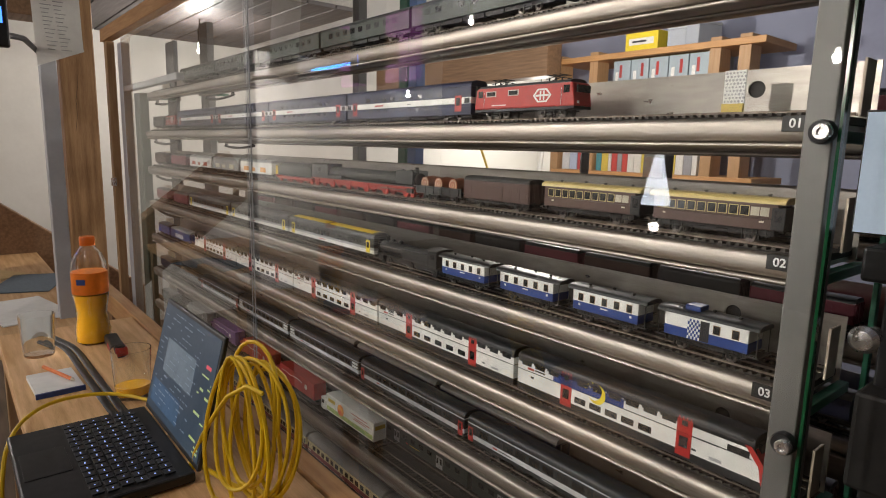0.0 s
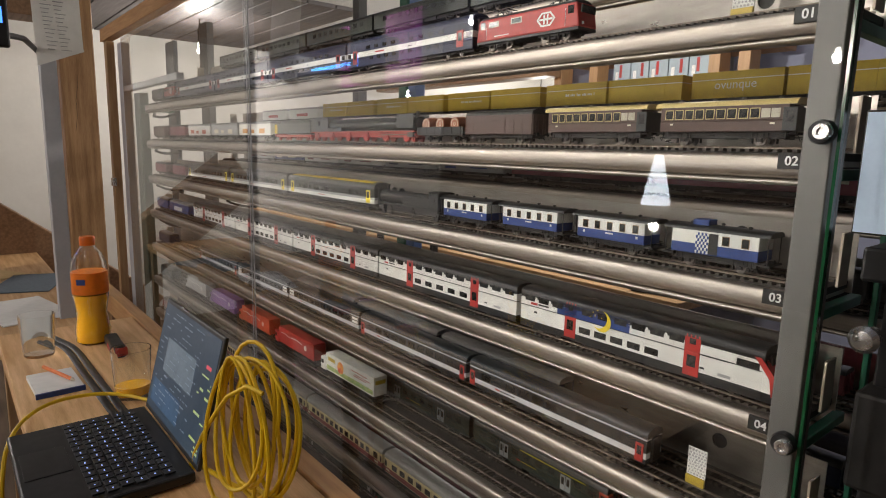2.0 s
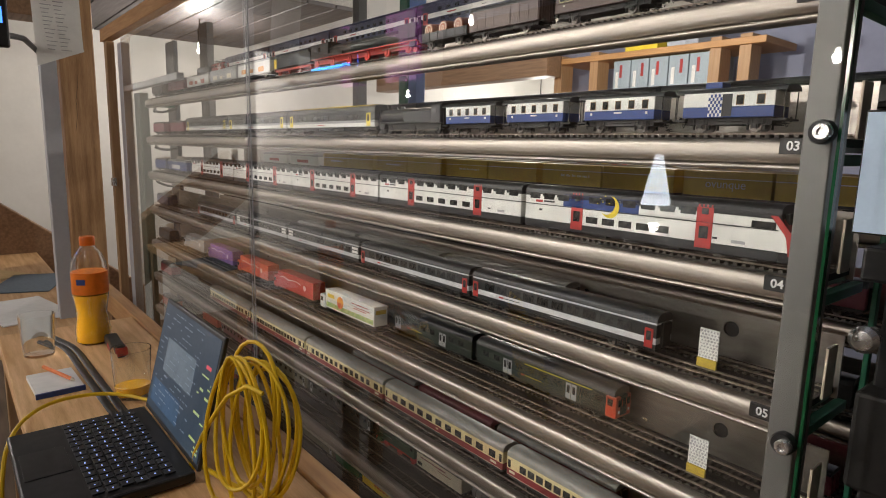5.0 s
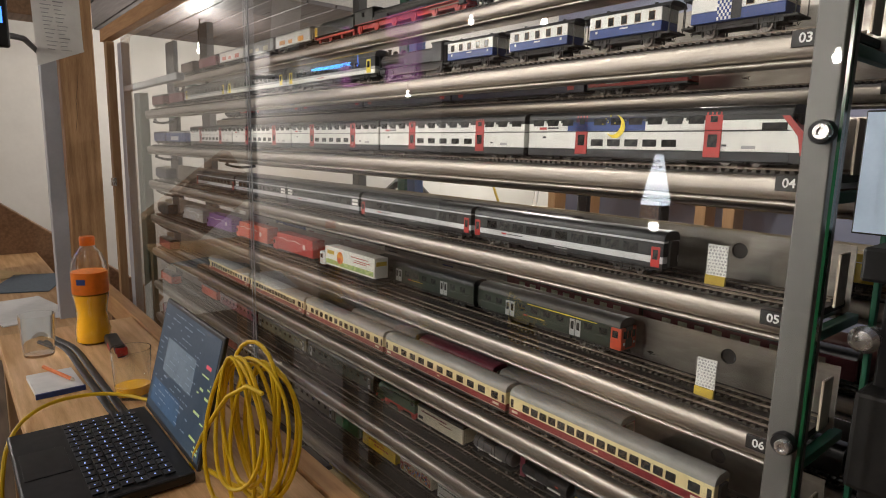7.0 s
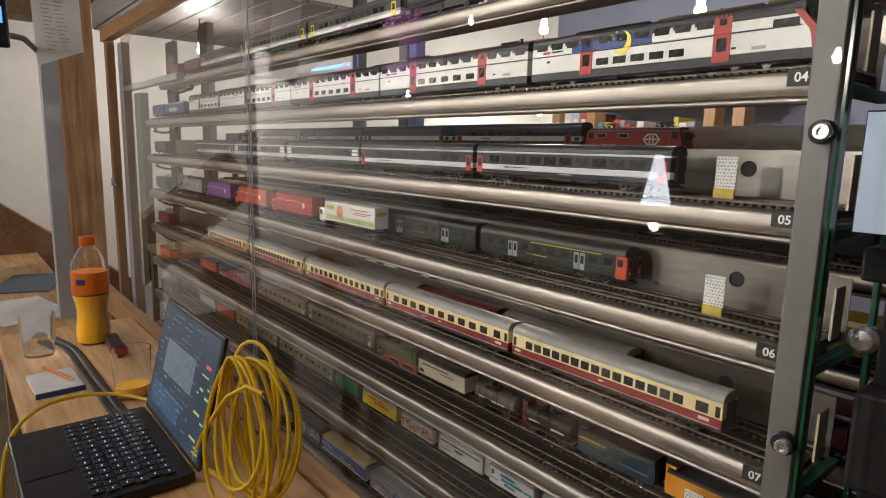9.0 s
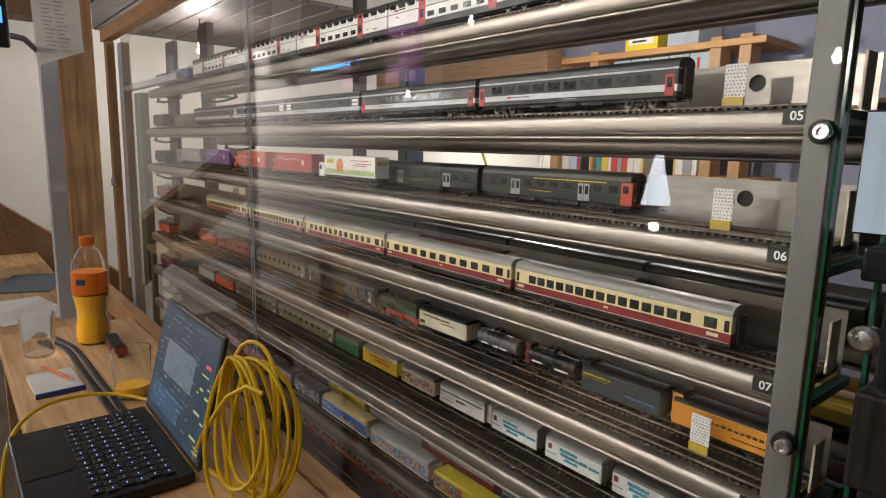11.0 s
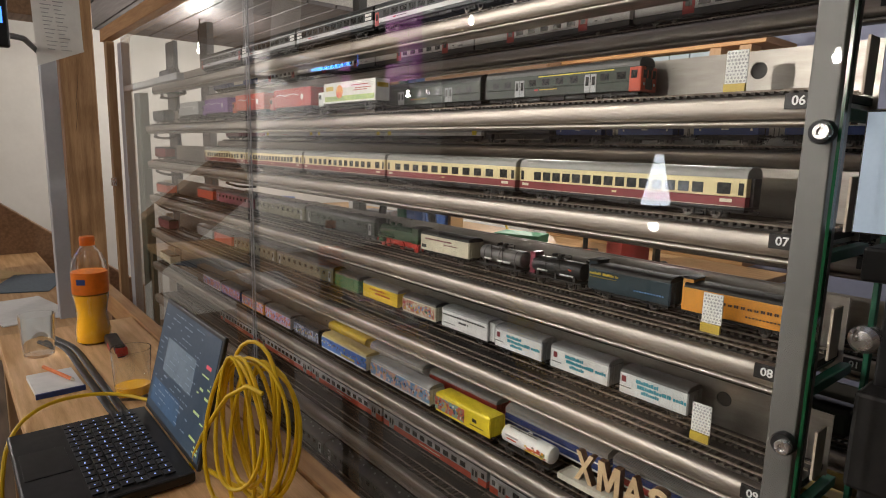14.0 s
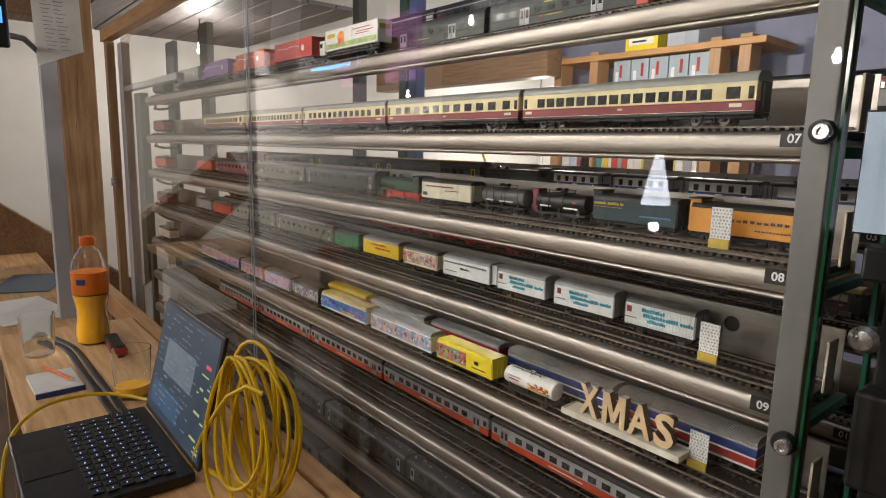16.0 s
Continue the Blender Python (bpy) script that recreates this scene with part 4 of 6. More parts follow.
for a, (x0, x1) in enumerate(((-0.76, -0.5), (-1.03, -0.77), (-1.3, -1.04))):
    coach(5, x0, x1, 1, "coach with ribbed silver roof on the rear track", [("side", 0.0115, 0.0355, C["night_blue"])], C["roof_silver"], "rear-track coaches", eave=0.0355, top=0.0085, ribs=14, windows=[(0.023, 0.031, row(9, -0.1, 0.1), 0.014, PANE)])


# tray 06: lorries on flat wagons, and a green railcar behind
def lorry_wagon(k, x0, x1, body, cab_colour, pictured, name_label):
    L = x1 - x0 - 0.006
    h = L / 2
    w = thing("flat_wagon", "low dark flat wagon carrying a lorry", "goods wagon", group="flat wagons")
    box("floor", -h, h, -0.0145, 0.0145, 0.0078, 0.0105, MAT["under"], w, bevel=0.0004)
    for i in range(8):
        x = -h + 0.006 + i * (L - 0.012) / 7
        box("edge_stake", x - 0.0008, x + 0.0008, -0.0152, 0.0152, 0.0085, 0.0118, MAT["under"], w)
    bogie(w, -h + 0.028, 0.021, 0.0042)
    bogie(w, h - 0.028, 0.021, 0.0042)
    rides(w, k, (x0 + x1) / 2, TRACK[0], RAILTOP)
    t = thing("toy_lorry", name_label, "model lorry", group="lorries on wagons")
    a = -h + 0.012
    cab = part("cab", lambda: bm_box(bmesh.new(), a, a + 0.022, -0.0135, 0.0135, 0.004, 0.031, 0.002), cab_colour, t)
    box("windscreen", a - 0.0003, a + 0.001, -0.0115, 0.0115, 0.0175, 0.026, PANE, t)
    box("cab_window", a + 0.004, a + 0.013, -0.0138, 0.0138, 0.0175, 0.026, PANE, t)
    box("chassis", a + 0.004, h - 0.008, -0.009, 0.009, 0.0035, 0.0083, MAT["under"], t)
    for x in (a + 0.009, a + 0.03, h - 0.044, h - 0.03):
        part("tyres", lambda: bm_wheelset(0.0052), MAT["black"], t, at=(x, 0, 0.0052), key=0)
    trailer = box("trailer", a + 0.026, h - 0.006, -0.0145, 0.0145, 0.0085, 0.0455, body, t, bevel=0.0006)
    lx = (h - 0.006 - a - 0.026) / 2
    if pictured:
        part("painted_peach", lambda: bm_cyl(bmesh.new(), 0.012, (0, -0.0003, 0), (0, 0.0003, 0), 24), surface("peach_picture", (0.75, 0.38, 0.06), (0.6, 0.06, 0.03), 0.4, 0, 60, spread=0.2), trailer, "round red and yellow fruit picture", at=(-lx * 0.35, -0.0146, 0.001))
        part("painted_meadow", lambda: bm_box(bmesh.new(), -lx * 0.96, lx * 0.96, -0.0148, -0.0146, -0.0155, -0.0065), surface("meadow_picture", (0.5, 0.55, 0.2), (0.2, 0.33, 0.1), 0.4, 0, 120, spread=0.25), trailer)
        for z, x0_, x1_ in ((0.0105, 0.1, 0.75), (0.005, 0.25, 0.85), (0.0015, 0.2, 0.7)):
            box("lettering_bar", lx * x0_, lx * x1_, -0.0149, -0.0146, z - 0.0007, z + 0.0007, C["coach_red"], trailer)
        box("lettering_bar", -lx * 0.9, -lx * 0.6, -0.0149, -0.0146, 0.004, 0.0115, C["gold_yellow"], trailer)
        box("lettering_bar", lx * 1.0, lx * 1.01 + 0.0003, -0.011, 0.011, 0.004, 0.0115, C["gold_yellow"], trailer)
    else:
        part("white_wave", lambda: bm_tube(bmesh.new(), [(lx * (-0.85 + 0.24 * i), -0.0145, 0.006 + 0.0022 * math.sin(i * 2.2)) for i in range(6)], 0.0009, 5), C["white"], trailer)
        part("white_figure", lambda: bm_cyl(bmesh.new(), 0.006, (0, -0.0003, 0), (0, 0.0003, 0), 16), C["white"], trailer, at=(lx * 0.55, -0.0146, 0.0))
    rides(t, k, (x0 + x1) / 2, TRACK[0], RAILTOP + 0.0105)


lorry_wagon(6, -1.115, -0.885, C["white"], C["white"], True, "white toy lorry with a painted fruit on its trailer")
for a, m in enumerate((C["coach_red"], C["vermilion"], C["purple"], C["light_grey"])):
    lorry_wagon(6, -1.342 - 0.228 * a, -1.12 - 0.228 * a, m, m, False, "red toy lorry with white markings" if a < 2 else "pale and purple toy lorry")


def green_car(k, x0, x1, front):
    h = (x1 - x0) / 2
    c = coach(k, x0, x1, 1, "dark-green passenger coach with grey double doors" if not front else "dark-green driving coach with red front and yellow line", [("lower_side", 0.0105, 0.021, C["coach_green"]), ("upper_side", 0.021, 0.0365, C["coach_green"])], C["roof_grey"] if front else C["dark_grey"], "green local train",
              windows=[(0.0235, 0.031, row(10, -h * 0.82, h * 0.8), 0.0125, PANE)], doors=[(0.0115, 0.0315, [s * h * 0.46 + q for s in (-1, 1) for q in (-0.0047, 0.0047)], 0.0085, C["light_grey"])],
              stripes=[(0.0335, 0.0345, -h * 0.2, h * 0.72, C["bright_yellow"])] if front else [], marks=[(0.0175, 0.0195, -h * 0.25, -h * 0.2, C["coach_red"]), (0.018, 0.019, -h * 0.18, h * 0.05, C["gold_yellow"])])
    if front:
        box("red_front", h - 0.015, h + 0.0015, -0.0163, 0.0163, 0.0105, 0.039, C["vermilion"], c, bevel=0.0015)
        box("windscreen", h + 0.001, h + 0.002, -0.0125, 0.0125, 0.026, 0.035, PANE, c)
        box("side_cab_window", h - 0.012, h - 0.004, -0.0166, 0.0166, 0.026, 0.035, PANE, c)
        for y in (-0.0043, 0.0043):
            box("windscreen_bar", h + 0.0018, h + 0.0024, y - 0.0005, y + 0.0005, 0.026, 0.035, C["vermilion"], c)
        for y in (-0.0105, 0.0105):
            box("headlight", h + 0.0014, h + 0.0024, y - 0.0014, y + 0.0014, 0.0175, 0.0205, MAT["ink"], c, bevel=0.0004)
    return c


green_car(6, -0.672, -0.412, True)
green_car(6, -0.96, -0.68, False)


# tray 07: cream and crimson express coaches
def rhine_coach(k, x0, x1, n=14):
    h = (x1 - x0) / 2
    return coach(k, x0, x1, 0, "cream and crimson express coach with silver roof", [("skirt", 0.009, 0.0115, C["dark_grey"]), ("lower_side", 0.0115, 0.0205, C["crimson"]), ("upper_side", 0.0205, 0.0365, C["cream"])], C["roof_silver"], "cream and crimson express",
                 windows=[(0.0225, 0.0318, row(n, -h * 0.78, h * 0.66), 0.0118 if n > 11 else 0.015, PANE), (0.0225, 0.0325, (h * 0.84,), 0.0135, PANE), (0.022, 0.0325, (-h + 0.007, h - 0.007), 0.005, PANE)],
                 stripes=[(0.0119, 0.0124, -h + 0.004, h - 0.004, C["ivory"])], marks=[(0.0155, 0.0185, h * 0.82, h * 0.9, C["ivory"]), (0.0155, 0.0185, -h * 0.95, -h * 0.88, C["ivory"]), (0.016, 0.018, -0.003, 0.003, C["cream"])])


for a, n in enumerate((15, 10, 12, 15, 13)):
    rhine_coach(7, -0.551 - 0.306 * a, -0.256 - 0.306 * a if a == 0 else -0.249 - 0.306 * a, n)
for x0, x1, m in ((-0.62, -0.4, C["roof_silver"]), (-0.82, -0.63, C["wine"]), (-1.05, -0.83, C["roof_silver"])):
    coach(7, x0, x1, 1, "red-sided coach with rounded silver roof on the rear track", [("side", 0.0115, 0.0335, C["wine"])], m, "rear-track coaches", eave=0.0335, top=0.009)


# tray 08: private goods wagons on the rear track
def tank_wagon(k, x0, x1, track, barrel_mat, label, frame_top=True, marks=(), cabin=False):
    x1 = x1 - 0.007
    L = x1 - x0 - 0.005
    h = L / 2
    car = thing("tank_wagon", label, "goods wagon", group="goods wagons")

    def barrel():
        bm = bm_lathe(bmesh.new(), [(0.001, -h + 0.001), (0.009, -h + 0.0018), (0.0118, -h + 0.004), (0.0122, -h + 0.006), (0.0122, h - 0.006), (0.0118, h - 0.004), (0.009, h - 0.0018), (0.001, h - 0.001)], 28)
        bm.transform(Matrix.Rotation(radians(90), 4, "Y"))
        return bm
    part("barrel", barrel, barrel_mat, car, at=(0, 0, 0.0258), smooth=True)
    box("frame", -h, h, -0.0125, 0.0125, 0.0095, 0.012, MAT["under"], car)
    for x in row(3, -h * 0.7, h * 0.7):
        band = barrel_mat if not frame_top else MAT["under"]
        box("saddle", x - 0.002, x + 0.002, -0.0105, 0.0105, 0.0118, 0.018, MAT["under"], car)
        part("tank_band", lambda: bm_cyl(bmesh.new(), 0.01245, (-0.0006, 0, 0), (0.0006, 0, 0), 28), band, car, at=(x, 0, 0.0258), key=0)
    part("filler_dome", lambda: bm_lathe(bmesh.new(), [(0.004, 0), (0.004, 0.003), (0.003, 0.0042), (0.0006, 0.0046)], 14), barrel_mat, car, at=(0, 0, 0.0372), key=0)
    if frame_top:
        def rack():
            bm = bmesh.new()
            for x in (-0.012, 0.012):
                for s in (-1, 1):
                    bm_tube(bm, [(x, s * 0.0125, -0.012), (x, s * 0.0125, 0.016)], 0.0005, 5)
                bm_tube(bm, [(x, -0.0125, 0.012), (x, 0.0125, 0.012)], 0.0005, 5)
                bm_cyl(bm, 0.0022, (x * 0.5, -0.004, 0.0165), (x * 0.5, 0.004, 0.0165), 8)
            for s in (-1, 1):
                bm_tube(bm, [(-0.014, s * 0.0125, 0.016), (0.014, s * 0.0125, 0.016)], 0.0005, 5)
                bm_tube(bm, [(-0.014, s * 0.0125, 0.01), (0.014, s * 0.0125, 0.01)], 0.0005, 5)
            bm_box(bm, -0.012, 0.012, -0.012, 0.012, 0.0115, 0.0123)
            return bm
        part("gantry", rack, MAT["under"], car, at=(-h * 0.1, 0, 0.0258), key=0)
    for z, a, b, m in marks:
        box("marking", a * h, b * h, -0.0124, -0.011, z - 0.001, z + 0.001, m, car)
    for e in (-1, 1):
        wheelset(car, e * h * 0.6)
        axle_guard(car, e * h * 0.6, 0.0105)
    if not frame_top:
        r = random.Random(31)
        tones = [C[q] for q in ("vermilion", "gold_yellow", "brown", "leaf_green", "coach_red", "orange")]
        for i in range(26):
            x, a = h * (0.05 + 0.75 * r.random()), radians(-28 + 44 * r.random())
            wd, ht = 0.0008 + 0.0014 * r.random(), 0.0008 + 0.001 * r.random()
            p = part("painted_figure", bm_box(bmesh.new(), -wd, wd, -0.0001, 0.0001, -ht, ht), tones[r.randrange(6)], car, at=(x, -0.01235 * math.cos(a), 0.0258 + 0.01235 * math.sin(a)))
            p.rotation_euler = (-a, 0, 0)

        def walkway():
            bm = bmesh.new()
            for q in (-0.004, 0.004):
                bm_tube(bm, [(-h * 0.7, q, 0.0), (h * 0.35, q, 0.0)], 0.0005, 5)
                bm_tube(bm, [(-h * 0.7, q, 0.003), (h * 0.35, q, 0.003)], 0.0004, 5)
                for x in row(4, -h * 0.7, h * 0.35):
                    bm_tube(bm, [(x, q, -0.0025), (x, q, 0.003)], 0.0004, 5)
            return bm
        part("walkway", walkway, MAT["under"], car, "dark walkway rail on top", at=(0, 0, 0.0395))
    if cabin:
        box("brakeman_cabin", -h - 0.003, -h + 0.007, -0.009, 0.009, 0.012, 0.042, C["wine"], car, bevel=0.0006)
    rides(car, k, (x0 + x1) / 2, TRACK[track], RAILTOP)


def lettered(van, z, a, b, m, h=0.0022, parts=4, seed=1, y=-0.0163):
    """A line of writing as a row of plain bars."""
    rnd = random.Random(seed)
    x, n = a, 0
    while x < b - 0.0004:
        wd = min(b - x, h * (0.62 + 0.25 * rnd.random()))
        tall = h * (1.0 if rnd.random() < 0.6 else 0.74)
        box("lettering_bar", x, x + wd * 0.76, y - 0.0002, y + 0.0008, z - h / 2, z - h / 2 + tall, m, van)
        n += 1
        x += wd * (1.9 if n % max(2, 14 // parts) == 0 else 1.0)


v = goods_van(8, -0.338, -0.215, 1, "orange beer van with dark lettering and brakeman's cabin", C["orange"], MAT["under"], posts=2, brake=True, eave=0.0372)
lettered(v, 0.0269, -0.03, 0.055, C["brown"], 0.003, 6, 3)
lettered(v, 0.0185, 0.015, 0.05, C["brown"], 0.0016, 5, 4)
v = goods_van(8, -0.467, -0.341, 1, "dark teal beer van with gold lettering", C["teal"], MAT["under"], posts=2, brake=True, eave=0.0372)
lettered(v, 0.0319, -0.055, -0.012, C["gold_yellow"], 0.0032, 2, 5)
lettered(v, 0.0274, -0.055, -0.015, C["gold_yellow"], 0.0008, 6, 6)
lettered(v, 0.0202, 0.01, 0.05, C["sky_blue"], 0.0018, 5, 7)
tank_wagon(8, -0.573, -0.47, 1, C["black_paint"], "black tank wagon with gantry and white lettering", True, [(0.02, -0.7, -0.3, C["white"]), (0.019, 0.2, 0.7, C["white"]), (0.027, 0.5, 0.62, C["vermilion"])], True)
tank_wagon(8, -0.681, -0.577, 1, C["tank_grey"], "grey tank wagon with a black gantry", True, [(0.0195, -0.7, -0.35, C["white"]), (0.019, -0.1, 0.5, C["white"])])
v = goods_van(8, -0.822, -0.685, 1, "cream beer van with red lettering and dark roof", C["ivory"], MAT["under"], posts=5, brake=False, eave=0.0372)
lettered(v, 0.0314, -0.05, 0.02, C["wine"], 0.0024, 3, 8)
lettered(v, 0.0258, 0.0, 0.035, C["wine"], 0.0012, 3, 9)
box("hatch", -0.058, -0.046, -0.0166, -0.015, 0.0155, 0.021, C["black_paint"], v)
steam_loco(8, -0.96, -0.828, 1, colour("dark_loco_green", (0.018, 0.06, 0.02)), RED_WHEEL, "small green tank engine with red wheels", tender=False, axles=3, wheel_r=0.007)
for x0, x1, m in ((-1.25, -0.965, C["coach_green"]), (-1.54, -1.255, C["olive"]), (-1.83, -1.545, C["wine"])):
    coach(8, x0, x1, 1, "dark olive-green older coach with grey roof", [("side", 0.0115, 0.0355, m)], C["roof_grey"], "older coaches", eave=0.0355, top=0.009, windows=[(0.024, 0.031, row(9, -0.11, 0.11), 0.011, PANE)], doors=[(0.0125, 0.0325, (-0.125, 0.125), 0.009, C["light_grey"])], vents=6)
goods_van(8, -2.0, -1.85, 1, "orange-red covered wagon with grey roof", C["vermilion"], C["roof_grey"])

def figures(van, a, b, z0, z1, n, seed):
    """Small painted figures of many colours on a side."""
    r = random.Random(seed)
    cols = [C[q] for q in ("coach_red", "white", "royal_blue", "gold_yellow", "leaf_green", "brown", "sky_blue", "orange")]
    for i in range(n):
        x, z = a + (b - a) * (i + r.random()) / n, z0 + (z1 - z0) * r.random() * 0.6
        w, h = 0.0008 + 0.0018 * r.random(), 0.003 + (z1 - z0) * 0.5 * r.random()
        part("painted_figure", bm_cyl(bmesh.new(), w, (x, -0.01655, z + h / 2), (x, -0.0168, z + h / 2), 7), cols[r.randrange(8)], van)


# tray 09: white beer vans
BEER = colour("van_white", (0.76, 0.76, 0.74))
TURQ = colour("turquoise_ink", (0.03, 0.33, 0.42))
for a, (x0, x1, roof) in enumerate(((-0.41, -0.308, C["tank_grey"]), (-0.522, -0.414, C["light_grey"]), (-0.632, -0.526, C["light_grey"]))):
    v = goods_van(9, x0, x1, 1, "white beer van with turquoise lettering and a red emblem", BEER, roof, posts=2 if a else 22, eave=0.0372, ends=C["light_grey"])
    lettered(v, 0.0314, -0.022, 0.008, TURQ, 0.0044, 1, 10)
    lettered(v, 0.0252, -0.02, 0.044, TURQ, 0.0044, 1, 11)
    lettered(v, 0.0192, -0.014, 0.01, TURQ, 0.0042, 1, 12)
    lettered(v, 0.0199, -0.045, -0.028, C["dark_grey"], 0.001, 4, 13)
    box("red_emblem", -0.042, -0.036, -0.0165, -0.015, 0.026, 0.0335, C["crimson"], v)
v = goods_van(9, -0.76, -0.636, 1, "white brewery van with black lettering and a cabin", BEER, C["light_grey"], posts=2, eave=0.0382, ends=C["light_grey"])
lettered(v, 0.0325, -0.052, 0.05, C["black_paint"], 0.0028, 5, 14)
lettered(v, 0.0252, -0.012, 0.01, C["black_paint"], 0.0032, 2, 15)
lettered(v, 0.0185, -0.05, -0.02, C["dark_grey"], 0.001, 5, 16)
box("brakeman_cabin", 0.055, 0.066, -0.011, 0.011, 0.012, 0.0415, BEER, v, bevel=0.0006)
v = goods_van(9, -0.872, -0.764, 1, "cream van with a painted scene on its side", C["ivory"], C["tank_grey"], posts=2, eave=0.0362)
part("painted_scene", lambda: bm_box(bmesh.new(), -0.048, 0.044, -0.0165, -0.0155, 0.0145, 0.034), surface("painted_scene", (0.42, 0.12, 0.08), (0.55, 0.5, 0.36), 0.45, 0, 130, spread=0.18), v, "red and cream crowd scene")
figures(v, -0.046, 0.042, 0.016, 0.032, 36, 77)
v = goods_van(9, -1.008, -0.876, 1, "yellow van with orange lettering and silver roof", C["yellow"], C["roof_silver"], posts=2, eave=0.0372, top=0.007)
lettered(v, 0.0308, -0.035, 0.02, C["vermilion"], 0.0034, 5, 17)
lettered(v, 0.0241, -0.015, 0.035, C["vermilion"], 0.0036, 4, 18)
goods_van(9, -1.12, -1.012, 1, "bright green goods van", C["leaf_green"], C["dark_grey"])
for x0, x1 in ((-1.41, -1.125), (-1.7, -1.415)):
    coach(9, x0, x1, 1, "olive-brown older coach with grey roof", [("side", 0.0115, 0.0355, C["olive"])], C["roof_grey"], "older coaches", eave=0.0355, top=0.009, windows=[(0.024, 0.031, row(8, -0.1, 0.1), 0.011, PANE)], doors=[(0.0125, 0.0325, (-0.125, 0.125), 0.009, C["light_grey"])])
for a, m in enumerate((C["vermilion"], C["light_grey"])):
    goods_van(9, -1.86 - 0.16 * a, -1.705 - 0.16 * a, 1, "plain covered goods wagon with grey roof", m, C["roof_grey"])


# tray 10: Christmas train with wooden letters
LETTERS = (("X", -0.4403, -0.4106), ("M", -0.4062, -0.3724), ("A", -0.3706, -0.339), ("S", -0.3365, -0.311))


def slab_m(wd, ht, half):
    """A heavy sawn letter M, standing upright."""
    line = ((0, 0), (0, 1), (0.28, 1), (0.5, 0.42), (0.72, 1), (1, 1), (1, 0), (0.78, 0), (0.78, 0.6), (0.58, 0.1), (0.42, 0.1), (0.22, 0.6), (0.22, 0))
    bm = bmesh.new()
    front, back = ([bm.verts.new(((u - 0.5) * wd, y, (v - 0.5) * ht)) for u, v in line] for y in (-half, half))
    bm.faces.new(front)
    bm.faces.new(back[::-1])
    n = len(line)
    for i in range(n):
        bm.faces.new((front[i], back[i], back[(i + 1) % n], front[(i + 1) % n]))
    bmesh.ops.recalc_face_normals(bm, faces=bm.faces[:])
    return bm


def xmas_wagon(k, x0, x1):
    L = x1 - x0
    h = L / 2
    w = thing("letter_wagon", "pale wooden wagon carrying wooden letters that read XMAS", "goods wagon")
    wood = timber("pale_letter_wood", (0.68, 0.5, 0.3), (0.58, 0.4, 0.22), 0, 40)
    white = colour("cream_plastic", (0.66, 0.62, 0.52))
    box("floor", -h, h, -0.0145, 0.0145, 0.010, 0.015, white, w)
    for s in (-1, 1):
        box("side_board", -h, h, s * 0.0145 - 0.0006, s * 0.0145 + 0.0006, 0.0092, 0.0168, white, w)
        box("end_board", s * h - 0.0006, s * h + 0.0006, -0.0145, 0.0145, 0.0092, 0.0168, white, w)
    for x in row(9, -h + 0.004, h - 0.004):
        for s in (-1, 1):
            box("board_rib", x - 0.0007, x + 0.0007, s * 0.0152 - 0.0004, s * 0.0152 + 0.0004, 0.0095, 0.0162, white, w)
    dark = colour("burnt_wood_edge", (0.1, 0.04, 0.018))
    for ch, a, b in LETTERS:
        x, wd = (a + b) / 2 - (x0 + x1) / 2, 0.93 * (b - a)
        at = (x, -0.0012, 0.015 + 0.0195)
        if ch == "M":
            core = part("letter", slab_m(wd, 0.039, 0.0048), dark, w, at=at)
            part("letter_face", slab_m(wd, 0.039, 0.0003), wood, core, at=(0, -0.0051, 0))
        else:
            core = lettering("letter", ch, 0.048, dark, w, at, depth=0.0048, bold=0.0014, fill=(wd, 0.039))
            lettering("letter_face", ch, 0.048, wood, core, (0, -0.0051, 0), depth=0.0003, bold=0.0014, fill=(wd, 0.039))
        tagged(core, "wooden letter with burnt dark edges")
    for e in (-1, 1):
        bogie(w, e * (h - 0.03), 0.02, 0.0046)
    rides(w, k, (x0 + x1) / 2, TRACK[0], RAILTOP)


xmas_wagon(10, -0.4594, -0.3)
tank_wagon(10, -0.572, -0.466, 0, C["white"], "white tank wagon with a painted scene", False, [(0.029, -0.75, -0.25, C["light_grey"]), (0.025, -0.7, -0.3, C["vermilion"]), (0.025, 0.1, 0.7, C["vermilion"]), (0.021, 0.05, 0.75, C["gold_yellow"])])


def mural(k, x0, x1, side, roof, a, b, scene_a, scene_b, label, **kw):
    v = goods_van(k, x0, x1, 0, label, side, roof, posts=2, **kw)
    h = (x1 - x0) / 2
    part("painted_scene", lambda: bm_box(bmesh.new(), a * h, b * h, -0.0165, -0.0155, 0.015, 0.0355), surface("mural", scene_a, scene_b, 0.42, 0, 110, spread=0.1), v, "coloured winter scene on its side")
    figures(v, a * h, b * h, 0.0165, 0.0335, 44, int(-x0 * 1000))
    return v


v = mural(10, -0.712, -0.575, C["bright_yellow"], C["bright_yellow"], -0.92, 0.1, (0.5, 0.1, 0.08), (0.2, 0.35, 0.3), "yellow box van with a painted scene", eave=0.0387, top=0.003, flat=0.5)
box("posthorn", 0.025, 0.034, -0.0166, -0.015, 0.024, 0.029, C["dark_grey"], v)
lettered(v, 0.0185, 0.02, 0.05, C["dark_grey"], 0.0015, 3, 21)
mural(10, -0.903, -0.716, C["white"], C["light_grey"], -0.94, 0.94, (0.15, 0.32, 0.55), (0.7, 0.4, 0.3), "white van with a blue and red painted winter scene", eave=0.0377, top=0.007)
